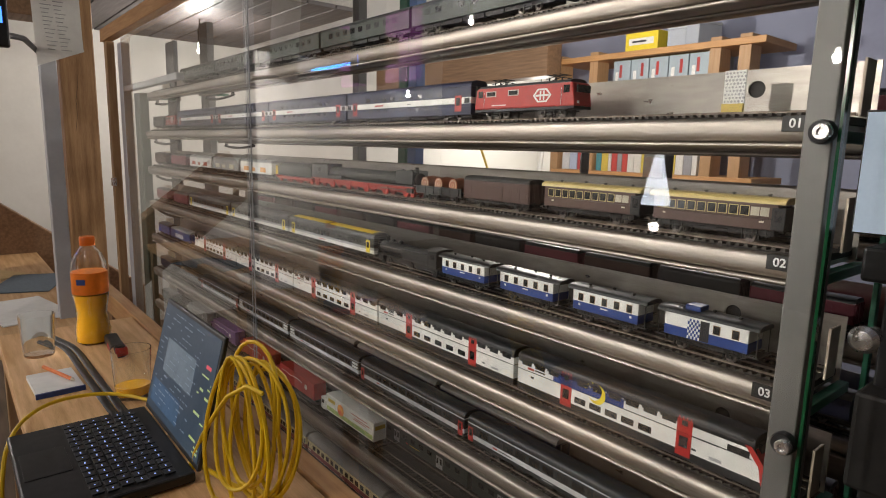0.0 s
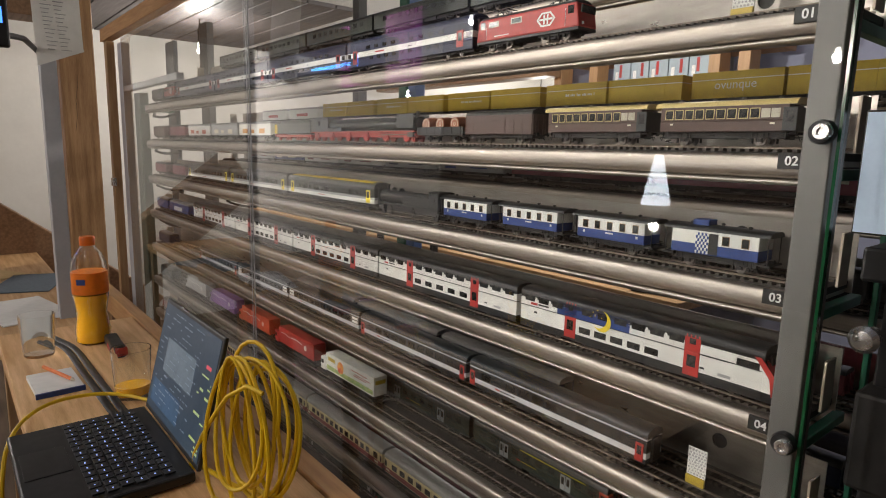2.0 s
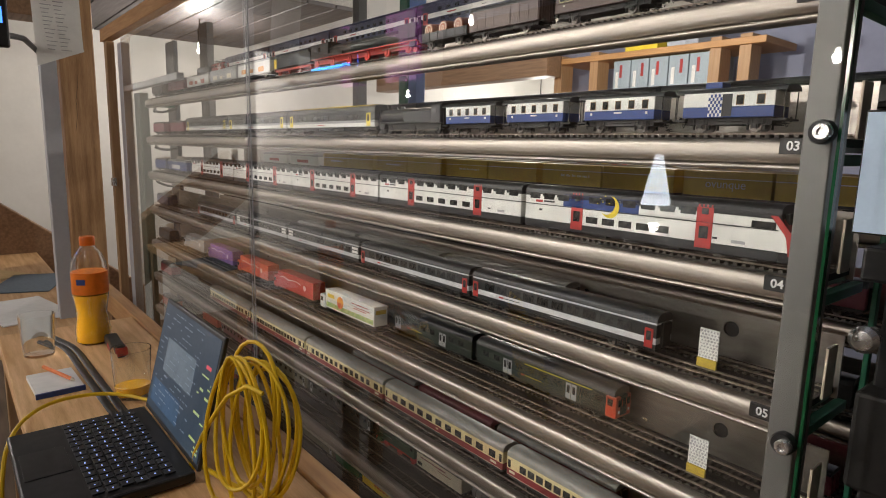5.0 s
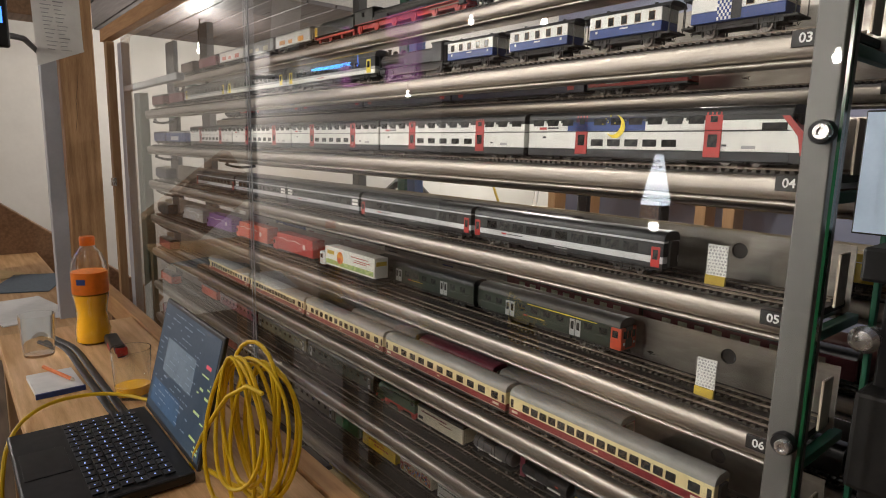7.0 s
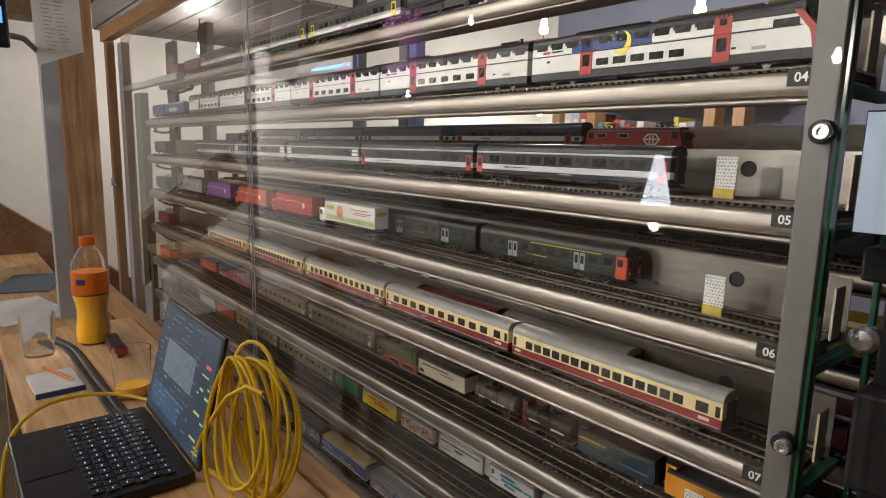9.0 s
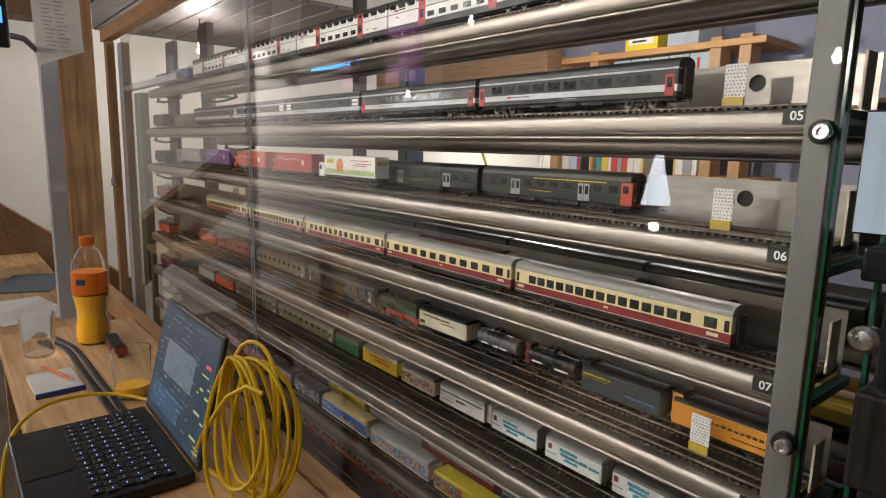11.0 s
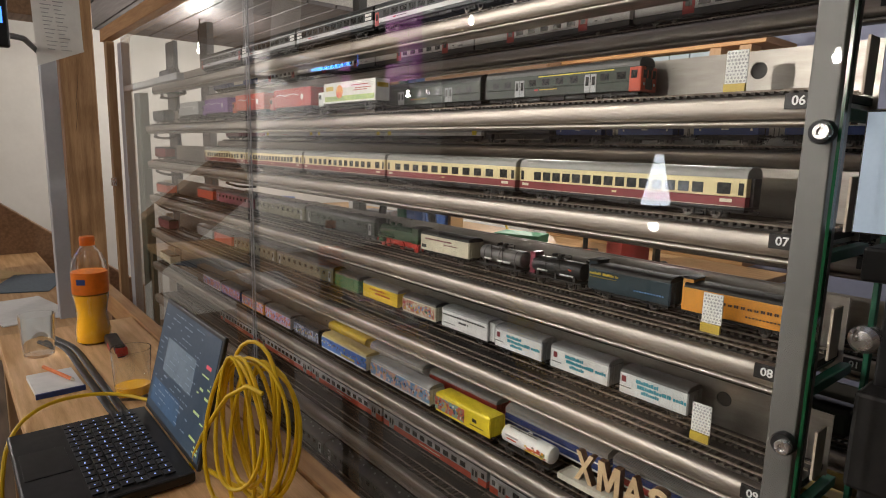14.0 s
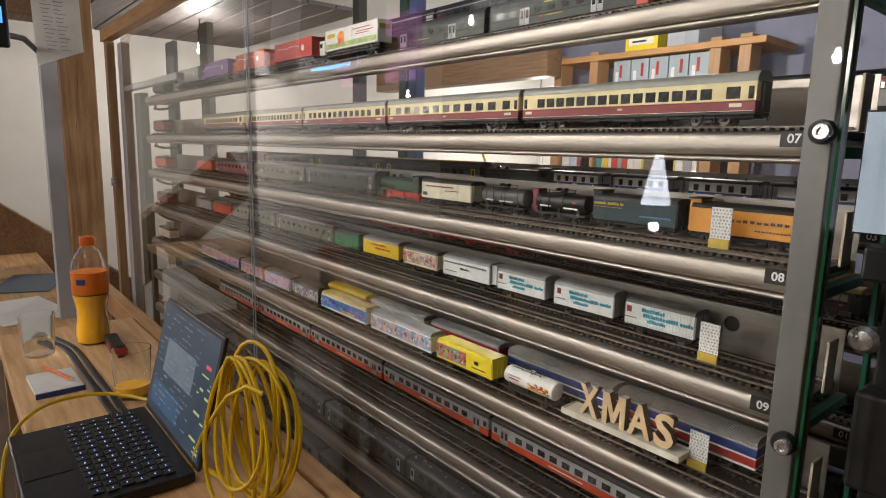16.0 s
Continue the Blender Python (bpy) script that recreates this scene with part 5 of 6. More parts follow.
v = mural(10, -1.09, -0.908, C["ivory"], C["roof_cream"], -0.94, 0.94, (0.05, 0.16, 0.5), (0.08, 0.2, 0.55), "cream van with a blue painted sky and gold sleigh", eave=0.0382, top=0.006)
box("painted_sleigh", -0.005, 0.045, -0.0167, -0.015, 0.016, 0.0205, C["gold_yellow"], v)
box("painted_snow", -0.085, 0.085, -0.0166, -0.015, 0.012, 0.015, C["white"], v)
mural(10, -1.22, -1.094, C["black_paint"], C["dark_grey"], -0.9, 0.9, (0.05, 0.07, 0.12), (0.4, 0.42, 0.5), "dark van with a painted night scene")
for a, m in enumerate((C["light_grey"], C["orange"], C["royal_blue"], C["white"])):
    mural(10, -1.375 - 0.15 * a, -1.225 - 0.15 * a, m, C["roof_grey"], -0.9, 0.9, (0.5, 0.12, 0.1), (0.3, 0.35, 0.6), "covered wagon with a painted scene")
for x0, x1, bands in ((-0.412, -0.238, (C["coach_red"], C["royal_blue"])), (-0.604, -0.416, (C["royal_blue"], C["royal_blue"]))):
    coach(10, x0, x1, 1, "silver-roofed van with red and blue bands on the rear track", [("lower_side", 0.010, 0.0125, C["white"]), ("lower_band", 0.0125, 0.0205, bands[0]), ("middle_band", 0.0205, 0.0225, C["white"]), ("upper_band", 0.0225, 0.031, bands[1]), ("edge", 0.031, 0.034, C["light_grey"])],
          C["roof_silver"], "silver-roofed vans", eave=0.0345, top=0.0085, fluted=True, bogies=False, gangway=False, name="goods_van", category="goods wagon")
for x0, x1, m, r in ((-0.79, -0.61, C["coach_red"], C["light_grey"]), (-0.98, -0.796, C["white"], C["light_grey"]), (-1.15, -0.985, C["yellow"], C["yellow"])):
    goods_van(10, x0, x1, 1, "covered wagon with rounded pale roof on the rear track", m, r, posts=2, top=0.008)

# trays 11 and 12: grey and orange-red coaches, dark-green coaches
for a in range(5):
    x1 = -0.335 - 0.3 * a
    h = 0.148
    coach(11, x1 - 0.297, x1, 1, "light-grey coach with orange-red lower side", [("lower_side", 0.0105, 0.0205, C["vermilion"]), ("upper_side", 0.0205, 0.0365, C["light_grey"])], C["dark_grey"], "grey and red coaches", windows=[(0.0228, 0.0312, row(9, -h * 0.6, h * 0.6), 0.0135, PANE), (0.0235, 0.031, (-h * 0.93, h * 0.93), 0.007, PANE)],
          doors=[(0.0115, 0.0315, [s * h * 0.8 + q for s in (-1, 1) for q in (-0.004, 0.004)], 0.0083, C["roof_silver"])], marks=[(0.015, 0.0165, -0.03, 0.03, C["ivory"])])
for a in range(5):
    x1 = -0.5 - 0.292 * a
    coach(12, x1 - 0.289, x1, 0, "dark-green older coach with studded grey roof", [("side", 0.0115, 0.0355, C["coach_green"])], C["roof_grey"], "dark-green coaches", eave=0.0355, top=0.009, vents=14, vent_mat=C["light_grey"], windows=[(0.024, 0.0315, row(9, -0.1, 0.1), 0.0125, PANE)], doors=[(0.0125, 0.0325, (-0.125, 0.125), 0.01, C["light_grey"])])


# trays 13 to 20, seen from the front as they sink behind
def container_wagon(k, x0, x1, word=""):
    h = (x1 - x0) / 2 - 0.003
    w = thing("container_wagon", "flat wagon with long yellow containers" + (" lettered " + word if word else ""), "goods wagon", group="yellow container train")
    box("floor", -h, h, -0.0135, 0.0135, 0.009, 0.0122, MAT["under"], w)
    bogie(w, -h + 0.03, 0.021, 0.0048)
    bogie(w, h - 0.03, 0.021, 0.0048)
    for s in (-1, 1):
        c = box("container", s * h / 2 - h / 2 + 0.002, s * h / 2 + h / 2 - 0.002, -0.0148, 0.0148, 0.0124, 0.0475, C["gold_yellow"], w, bevel=0.0005)
        box("white_line", -h / 2 + 0.002, h / 2 - 0.002, -0.0151, 0.0151, 0.0065, 0.0076, C["white"], c)
        for x in row(6, -h / 2 + 0.006, h / 2 - 0.006):
            box("container_rib", x - 0.0004, x + 0.0004, -0.0152, 0.0152, -0.0168, 0.0168, C["gold_yellow"], c)
        if word and s < 0:
            lettering("lettering", word, 0.0165, C["white"], c, (0.0, -0.0152, -0.0005), depth=0.0002)
        elif s < 0:
            lettered(c, -0.001, -0.02, 0.04, C["white"], 0.004, 4, 30, -0.0149)
    rides(w, k, (x0 + x1) / 2, TRACK[0], RAILTOP)


container_wagon(19, -0.465, -0.205, "ovunque")
for a in range(4):
    container_wagon(19, -0.735 - 0.27 * a, -0.47 - 0.27 * a)
for a in range(2):
    goods_van(19, -1.75 - 0.2 * a, -1.56 - 0.2 * a, 0, "white covered wagon with red lettering", C["white"], C["light_grey"], [(0.018, 0.026, -0.04, 0.03, C["coach_red"])])
for k, side, roof, lab in ((20, C["coach_green"], C["dark_grey"], "dark-green old express coach with dark roof"), (17, C["black_paint"], C["dark_grey"], "black streamlined express coach"),
                           (15, C["night_blue"], C["roof_grey"], "dark-blue express coach with grey roof"), (13, C["coach_green"], C["roof_grey"], "dark-green express coach with grey roof")):
    for a in range(6):
        x1 = -0.215 - 0.298 * a
        coach(k, x1 - 0.295, x1, 0, lab, [("side", 0.0115, 0.0355, side)], roof, "dark coaches", eave=0.0355, top=0.009, windows=[(0.0235, 0.0315, row(9, -0.105, 0.105), 0.0145, PANE)], marks=[(0.018, 0.0195, -0.02, 0.03, C["light_grey"])] if k in (18, 15) else [])
for k, cols in ((16, (C["wine"], C["dark_grey"], C["brown"])), (14, (C["brown"], C["tank_grey"], C["wine"]))):
    for a in range(13):
        x1 = -0.215 - 0.138 * a
        goods_van(k, x1 - 0.136, x1, 0, "dark covered goods wagon", cols[a % 3], C["dark_grey"])

# short wagons at the far end of the trays
for k, m in ((1, "dark_grey"), (2, "brown"), (3, "wine"), (4, "royal_blue"), (5, "night_blue"), (6, "teal"), (7, "crimson"), (8, "vermilion"), (9, "wine"), (10, "ivory")):
    goods_van(k, -2.29, -2.15, 0, "short covered wagon at the tray's far end", C[m], C["dark_grey"], posts=4)

for a in range(2):
    x1 = -0.215 - 0.298 * a
    coach(18, x1 - 0.295, x1, 0, "wine-red dining coach with pale windows", [("side", 0.0115, 0.0355, C["wine"])], C["dark_grey"], "dark coaches", eave=0.0355, top=0.009, windows=[(0.0235, 0.0315, row(9, -0.105, 0.105), 0.0145, MAT["pane_lit"])])
for a, (m, mk) in enumerate((("light_grey", "royal_blue"), ("light_grey", "night_blue"), ("white", "wine"), ("white", "wine"), ("royal_blue", "white"), ("light_grey", "wine"))):
    x1 = -0.815 - 0.21 * a
    goods_van(18, x1 - 0.206, x1, 0, "pale long goods wagon with coloured panels", C[m], C["roof_grey"], [(0.016, 0.031, -0.08, -0.045, C[mk]), (0.018, 0.028, 0.0, 0.05, C[mk])], posts=5)

# ---- the lift's case: glass front, posts, frame ----
def case_parts():
    for name, x0, x1, y0, label in (("glass_sheet", -1.289, -0.1655, -0.0525, "large clear glass sheet with a green polished edge"), ("glass_sheet", -2.43, -1.293, -0.0445, "clear glass sheet beside the front one")):
        g = thing(name, label, "glass")
        pane = box("pane", x0, x1, y0, y0 + 0.002, 0.46, 1.545, MAT["glass"], g)
        pane.visible_shadow = False
        for x in (x0, x1):
            wd, m = (0.0012, "glass_edge") if x > -1 else (0.0006, "pale_steel")
            box("polished_edge", x - wd, x + wd, y0 - 0.0002, y0 + (0.0062 if x > -1 else 0.0022), 0.46, 1.545, MAT[m], g)
    post = thing("front_post", "grey aluminium post that holds the glass front", "post")
    box("profile", -0.1935, -0.172, -0.0445, -0.014, 0.0, 1.7, MAT["alu"], post, bevel=0.0012)
    for z in (1.209, 0.9585, 0.70):
        b = thing("glass_clamp", "black rubber washer with a chrome screw, on the glass", "clamp", (-0.1762, -0.0526, z), "glass clamps")
        part("washer", lambda: bm_lathe(bmesh.new(), [(0.0095, 0), (0.0095, 0.005), (0.0085, 0.0075), (0.004, 0.008)], 24), MAT["black"], b, smooth=True, key="clamp").rotation_euler = (radians(90), 0, 0)
        s = part("screw", lambda: bm_lathe(bmesh.new(), [(0.0062, 0), (0.0062, 0.0128), (0.0054, 0.014), (0.0034, 0.014), (0.003, 0.0112), (0.0008, 0.0112)], 20), MAT["chrome"], b, smooth=True, key="clamp")
        s.rotation_euler, s.location = (radians(90), 0, 0), (0.0025, 0, 0)


case_parts()
timber_frame = thing("timber_surround", "oiled spruce frame round the glass front", "frame", (0, 0, 0))
box("top_rail", -2.62, 0.35, -0.072, -0.04, 1.548, 1.592, MAT["oak"], timber_frame, bevel=0.002)
box("upright", -2.605, -2.568, -0.064, -0.036, 0.0, 1.548, MAT["oak_z"], timber_frame, bevel=0.002)
box("bottom_rail", -2.57, 0.35, -0.072, -0.04, 0.40, 0.455, MAT["oak"], timber_frame, bevel=0.002)
end_frame = thing("end_frame", "grey and green metal frame at the end of the lift", "frame")
box("grey_upright", -2.555, -2.5, -0.03, 0.0, 0.0, 1.54, MAT["pale_steel"], end_frame, bevel=0.002)
box("green_upright", -2.47, -2.395, 0.0, 0.03, 0.0, 1.36, MAT["green_dark"], end_frame, "dark-green upright", bevel=0.002)
# solid pale bar put in for a band mirrored in the glass
box("cross_bar", -2.5, -1.85, -0.03, -0.008, 1.365, 1.385, MAT["pale_steel"], end_frame, bevel=0.002)
box("rear_upright", -2.84, -2.74, 0.36, 0.39, 0.0, 1.7, MAT["alu"], end_frame, bevel=0.002)
box("slate_upright", -2.47, -2.37, 0.115, 0.13, 0.0, 1.55, colour("slate_enamel", (0.055, 0.065, 0.08)), end_frame, "dark slate-blue upright", bevel=0.002)
box("latch", -2.575, -2.55, -0.075, -0.06, 1.02, 1.05, MAT["chrome"], end_frame, "small metal latch", bevel=0.002)
for x, m, n in ((-1.64, "alu", "grey rear post"), (-1.395, "green", "green rear post"), (-1.35, "blue_post", "blue rear post"), (-0.05, "green", "green rear post")):
    p = thing("rear_post", n + " behind the lift", "post", group="rear posts")
    box("profile", x - 0.018, x + 0.018, 0.43, 0.46, 0.0, 1.75, MAT[m], p, bevel=0.002)
drive = thing("lift_drive", "dark chain drive with green carrier frame at the lift's end", "machine")
box("housing", -0.162, 0.4, 0.115, 0.13, 0.0, 1.8, MAT["black"], drive, "matt black machine housing")
box("guide", -0.171, -0.166, 0.103, 0.113, 0.05, 1.5, MAT["green"], drive, "green guide rail", bevel=0.001)
box("chain_cover", -0.15, -0.128, 0.06, 0.1, 0.1, 1.55, MAT["black"], drive, bevel=0.002)
box("motor_housing", -0.166, -0.09, 0.04, 0.1, 1.085, 1.115, MAT["black"], drive, bevel=0.003)
box("gear_box", -0.155, -0.1, 0.03, 0.09, 0.9, 0.99, MAT["under"], drive, bevel=0.004)
part("hand_knob", lambda: bm_lathe(bmesh.new(), [(0.006, 0), (0.006, 0.02), (0.0105, 0.022), (0.0115, 0.03), (0.008, 0.035), (0.001, 0.036)], 20), MAT["chrome"], drive, "chrome hand knob", at=(-0.146, 0.03, 1.044), smooth=True).rotation_euler = (radians(90), 0, 0)
panel = box("display_panel", -0.1705, -0.104, 0.018, 0.026, 1.128, 1.229, MAT["black"], drive, bevel=0.001)
box("lit_face", -0.032, 0.032, -0.0046, -0.0041, -0.049, 0.049, surface("lit_panel", (0.6, 0.72, 0.85), (0.5, 0.62, 0.75), 0.4, 0, 30, glow=0.16), panel, "pale lit display")

# ---- the room ----
def setting(name, *a, **k):
    return tagged(box(name, *a, **k), kind="structure")


setting("floor", -6.2, 2.5, -4.6, 4.2, -0.06, 0.0, MAT["floor"])
setting("wall_north", -6.2, 2.5, 4.2, 4.35, 0.0, 2.75, MAT["plaster"])
setting("wall_south", -6.2, 2.5, -4.75, -4.6, 0.0, 2.75, MAT["dim_wall"])
setting("wall_west", -6.35, -6.2, -4.75, 4.35, 0.0, 2.75, MAT["plaster"])
setting("wall_east", 2.5, 2.65, -4.75, 4.35, 0.0, 2.75, MAT["dim_wall"])
setting("ceiling", -6.2, 2.5, -4.6, 4.2, 2.7, 2.8, MAT["ceiling"])
setting("wall_partition", -2.72, 2.49, 2.62, 2.74, 0.0, 2.69, MAT["ceiling"])
setting("wall_corner", -4.4, -4.25, -1.3, 4.19, 0.0, 2.69, MAT["plaster"])


def ceiling_lamp(at):
    s = thing("pendant_bulb", "bare glowing round bulb hanging from the ceiling, three of the set added", "lamp", at, "ceiling bulbs")
    part("bulb", lambda: bm_lathe(bmesh.new(), [(0.006, 0.036), (0.009, 0.03), (0.013, 0.015), (0.0135, 0.0105), (0.001, 0.0095)], 18), MAT["bulb"], s, smooth=True, key=0)
    part("socket", lambda: bm_cyl(bmesh.new(), 0.012, (0, 0, 0.036), (0, 0, 0.1), 14), MAT["black"], s, key=0)
    part("cable", lambda: bm_cyl(bmesh.new(), 0.004, (0, 0, 0.1), (0, 0, 2.7 - at[2]), 8), MAT["black"], s)


# every entry gets a pendant, the three added light sources too
for at in BULBS:
    ceiling_lamp(at)

# ---- timber, wall and paper beside the lift ----
def beam(name, label, x0, x1, y0, y1, z0, z1, m, bevel=0.006):
    ob = box(name, x0, x1, y0, y1, z0, z1, MAT[m], bevel=bevel)
    return tagged(ob, label, "beam")


beam("oak_post", "old cracked oak post of the house frame", -2.98, -2.86, -0.175, -0.05, 0.0, 2.69, "old_z")
for ob in [o for o in scene.objects if o.name == "oak_post"]:
    rnd = random.Random(3)
    for y0, z0, z1, r in ((-0.02, -0.12, 0.1, 0.0011), (-0.03, 0.02, 0.16, 0.0007), (-0.012, -0.4, -0.24, 0.0008), (0.01, 0.1, 0.2, 0.0007)):
        n = 14
        line = [(0.0592, y0 + 0.004 * math.sin(i * 0.8 + z0 * 9) * rnd.random() + 0.0012 * i, z0 + (z1 - z0) * i / (n - 1)) for i in range(n)]
        part("drying_crack", bm_tube(bmesh.new(), line, r, 5), MAT["under"], ob, "dark drying crack")
brace = beam("oak_brace", "slanting old oak brace", -3.42, -3.30, -0.6, 0.6, -0.13, 0.13, "old_y")
brace.matrix_basis = Matrix.Translation((-3.3, -0.3, 0.68)) @ pose(0, 0, 0, -38, 0, 0) @ Matrix.Translation((0.05, 0, 0))
beam("ceiling_beam", "dark oak ceiling beam", -3.1, -2.92, -1.6, -0.05, 1.66, 1.8, "old_y")
def ceiling_boards():
    bm = bmesh.new()
    for i in range(16):
        bm_box(bm, -4.2, -1.55 if i < 10 else -2.66, -1.3 + 0.15 * i, -1.157 + 0.15 * i, 1.83, 1.85, 0.003)
    return bm


tagged(part("ceiling_low", ceiling_boards(), MAT["boards"]), "dark wooden ceiling boards", kind="structure")
st = thing("steel_post", "grey painted steel post at the table's end", "post")
box("profile", -1.985, -1.945, -0.345, -0.307, 0.0, 2.69, MAT["pale_steel"], st, bevel=0.002)
paper = thing("hanging_list", "white printed list hanging from above", "paper", (-1.7, -0.33, 1.44))


def sheet():
    bm = bmesh.new()
    n = 10
    rows_ = []
    for i in range(n + 1):
        z = 0.39 - 0.475 * i / n
        bend = 0.01 * math.sin(i * 0.5)
        rows_.append([bm.verts.new((bend + 0.006 * j, -0.062 + 0.047 * j + 0.0016 * i, z + (0.02 * j if i == n else 0))) for j in range(3)])
    for u, w in zip(rows_, rows_[1:]):
        for j in range(2):
            bm.faces.new((u[j], u[j + 1], w[j + 1], w[j]))
    bmesh.ops.solidify(bm, geom=bm.faces[:], thickness=0.0006)
    return bm


part("sheet", sheet(), MAT["card"], paper, smooth=True)
for i in range(24):
    for c in (0, 1):
        y = -0.046 + 0.0009 * i + 0.026 * c
        box("text_bar", 0.0062, 0.0126, y, y + 0.021 - 0.004 * ((i * 7 + c) % 3), 0.155 - i * 0.0088, 0.1558 - i * 0.0088, MAT["dots"], paper)

mon = thing("wall_monitor", "black monitor on a swivel arm", "monitor", (-1.5, -0.46, 1.46))
box("housing", -0.02, 0.0, -0.09, 0.018, -0.095, 0.16, MAT["black"], mon, bevel=0.004)
box("status_light", 0.0002, 0.001, 0.004, 0.008, -0.05, -0.02, surface("blue_status", (0.05, 0.2, 1.0), (0.05, 0.2, 1.0), 0.4, glow=2.0), mon, "blue status light")
part("swivel_arm", bm_tube(bmesh.new(), [(-0.01, 0.01, -0.07), (-0.1, 0.05, -0.062), (-0.25, 0.09, -0.068), (-0.46, 0.125, -0.06)], 0.006, 8), MAT["black"], mon, smooth=True)

# ---- table with the laptop and clutter ----
TOP_Z = 0.755
table = thing("work_table", "pine table standing before the lift", "table")
box("tabletop", -1.62, -0.45, -0.505, -0.232, TOP_Z - 0.03, TOP_Z, MAT["table"], table, bevel=0.002)
box("back_batten", -2.2, -0.3, -0.23, -0.2, TOP_Z - 0.055, TOP_Z + 0.004, MAT["oak"], table, bevel=0.002)
for x in (-1.58, -0.5):
    for y in (-0.48, -0.26):
        box("leg", x - 0.02, x + 0.02, y - 0.02, y + 0.02, 0, TOP_Z - 0.03, MAT["oak_z"], table, bevel=0.002)
side = thing("far_table", "second pine table with papers", "table")
box("tabletop", -3.2, -1.75, -0.75, -0.27, 0.66, 0.69, MAT["table"], side, bevel=0.002)
for x in (-3.15, -1.8):
    for y in (-0.72, -0.3):
        box("leg", x - 0.02, x + 0.02, y - 0.02, y + 0.02, 0, 0.66, MAT["oak_z"], side)
for x, y, m, rot in ((-2.1, -0.42, "card", 12), (-2.5, -0.36, "slate", -20), (-2.75, -0.5, "tan", 30)):
    if m not in MAT:
        MAT[m] = paint(m + "_card", (0.1, 0.13, 0.16) if m == "slate" else (0.6, 0.42, 0.2), 0.7)
    o = tagged(box("paper_sheet", -0.15, 0.15, -0.09, 0.09, 0.0, 0.003, MAT[m]), "loose sheet of paper lying on the table", "paper", "loose papers")
    o.matrix_basis = pose(x, y, 0.6925, 0, 0, rot)

bottle = thing("soda_bottle", "half-full orange soda bottle with orange cap and label", "bottle", (-1.456, -0.343, TOP_Z))
soda = surface("orange_soda", (0.85, 0.42, 0.015), (0.78, 0.36, 0.01), 0.12, 0, 20, coat=0.6)
PROF = [(0.026, 0.0), (0.0335, 0.006), (0.0345, 0.03), (0.031, 0.05), (0.0285, 0.068), (0.032, 0.09), (0.0345, 0.108), (0.0345, 0.16), (0.033, 0.176), (0.026, 0.195), (0.0165, 0.208), (0.013, 0.214), (0.013, 0.222)]
part("shell", lambda: bm_lathe(bmesh.new(), PROF + [(r - 0.0006, max(z, 0.0006)) for r, z in PROF[::-1]], 32), MAT["glass"], bottle, smooth=True, key=0).visible_shadow = False
part("soda", lambda: bm_lathe(bmesh.new(), [(r - 0.0012, z + 0.001) for r, z in PROF if z < 0.12], 32), soda, bottle, "orange drink", smooth=True, key=0)
part("label_sleeve", lambda: bm_lathe(bmesh.new(), [(0.0347, 0.112), (0.0351, 0.1125), (0.0351, 0.158), (0.0347, 0.1585)], 32), colour("orange_label", (0.85, 0.2, 0.01)), bottle, "orange paper label", smooth=True, key=0)
part("cap", lambda: bm_lathe(bmesh.new(), [(0.0142, 0.214), (0.0148, 0.216), (0.0148, 0.23), (0.0135, 0.233), (0.001, 0.2335)], 28), colour("orange_cap", (0.8, 0.16, 0.01)), bottle, smooth=True, key=0)
b = part("label_mark", lambda: bm_box(bmesh.new(), -0.009, 0.009, -0.0006, 0.0006, -0.006, 0.006, 0.0005), C["royal_blue"], bottle, "plain blue patch", at=(0.028, -0.0215, 0.14))
b.rotation_euler = (0, 0, radians(52))


def tumbler(at, fill):
    g = thing("drinking_glass", "clear tumbler" + (" with a little orange soda" if fill else ", nearly empty"), "glass", at, "tumblers")
    part("glass", lambda: bm_lathe(bmesh.new(), [(0.026, 0.0), (0.0275, 0.004), (0.032, 0.085), (0.0308, 0.085), (0.0262, 0.006), (0.001, 0.006)], 28), MAT["glass"], g, smooth=True, key=fill).visible_shadow = False
    if fill:
        part("soda", lambda: bm_lathe(bmesh.new(), [(0.0255, 0.0062), (0.0272, 0.022), (0.001, 0.022)], 24), soda, g, smooth=True)


tumbler((-1.428, -0.446, TOP_Z), False)
tumbler((-1.1, -0.345, TOP_Z), True)

pad = thing("notepad", "white notepad with a blue edge", "notepad", (-1.23, -0.444, TOP_Z))
pad.rotation_euler = (0, 0, radians(2))
box("page_block", -0.058, 0.056, -0.036, 0.036, 0.0005, 0.008, MAT["card"], pad, bevel=0.0006)
box("spine", 0.0535, 0.0575, -0.037, 0.037, 0.0, 0.0088, C["royal_blue"], pad)
pen = thing("pencil", "orange pencil on the notepad", "pencil", (-1.255, -0.435, TOP_Z + 0.0118))
part("barrel", lambda: bm_cyl(bmesh.new(), 0.0036, (-0.053, -0.017, 0), (0.045, 0.015, 0), 6), colour("pencil_orange", (0.8, 0.2, 0.04)), pen)
part("tip", lambda: bm_cyl(bmesh.new(), 0.0036, (0.045, 0.015, 0), (0.055, 0.018, 0), 8, 0.0005), MAT["cover"], pen)
tool = thing("pocket_tool", "red and black pocket tool", "tool", (-1.38, -0.318, TOP_Z))
part("body", lambda: bm_box(bmesh.new(), -0.05, 0.05, -0.013, 0.013, 0.0, 0.022, 0.005), MAT["black"], tool).rotation_euler = (0, 0, radians(-3))
part("red_shell", lambda: bm_box(bmesh.new(), 0.0, 0.052, -0.0145, 0.0145, 0.002, 0.018, 0.004), C["coach_red"], tool)
strip = thing("cable_duct", "black flat cable lying along the table", "cable", (0, 0, TOP_Z + 0.003))
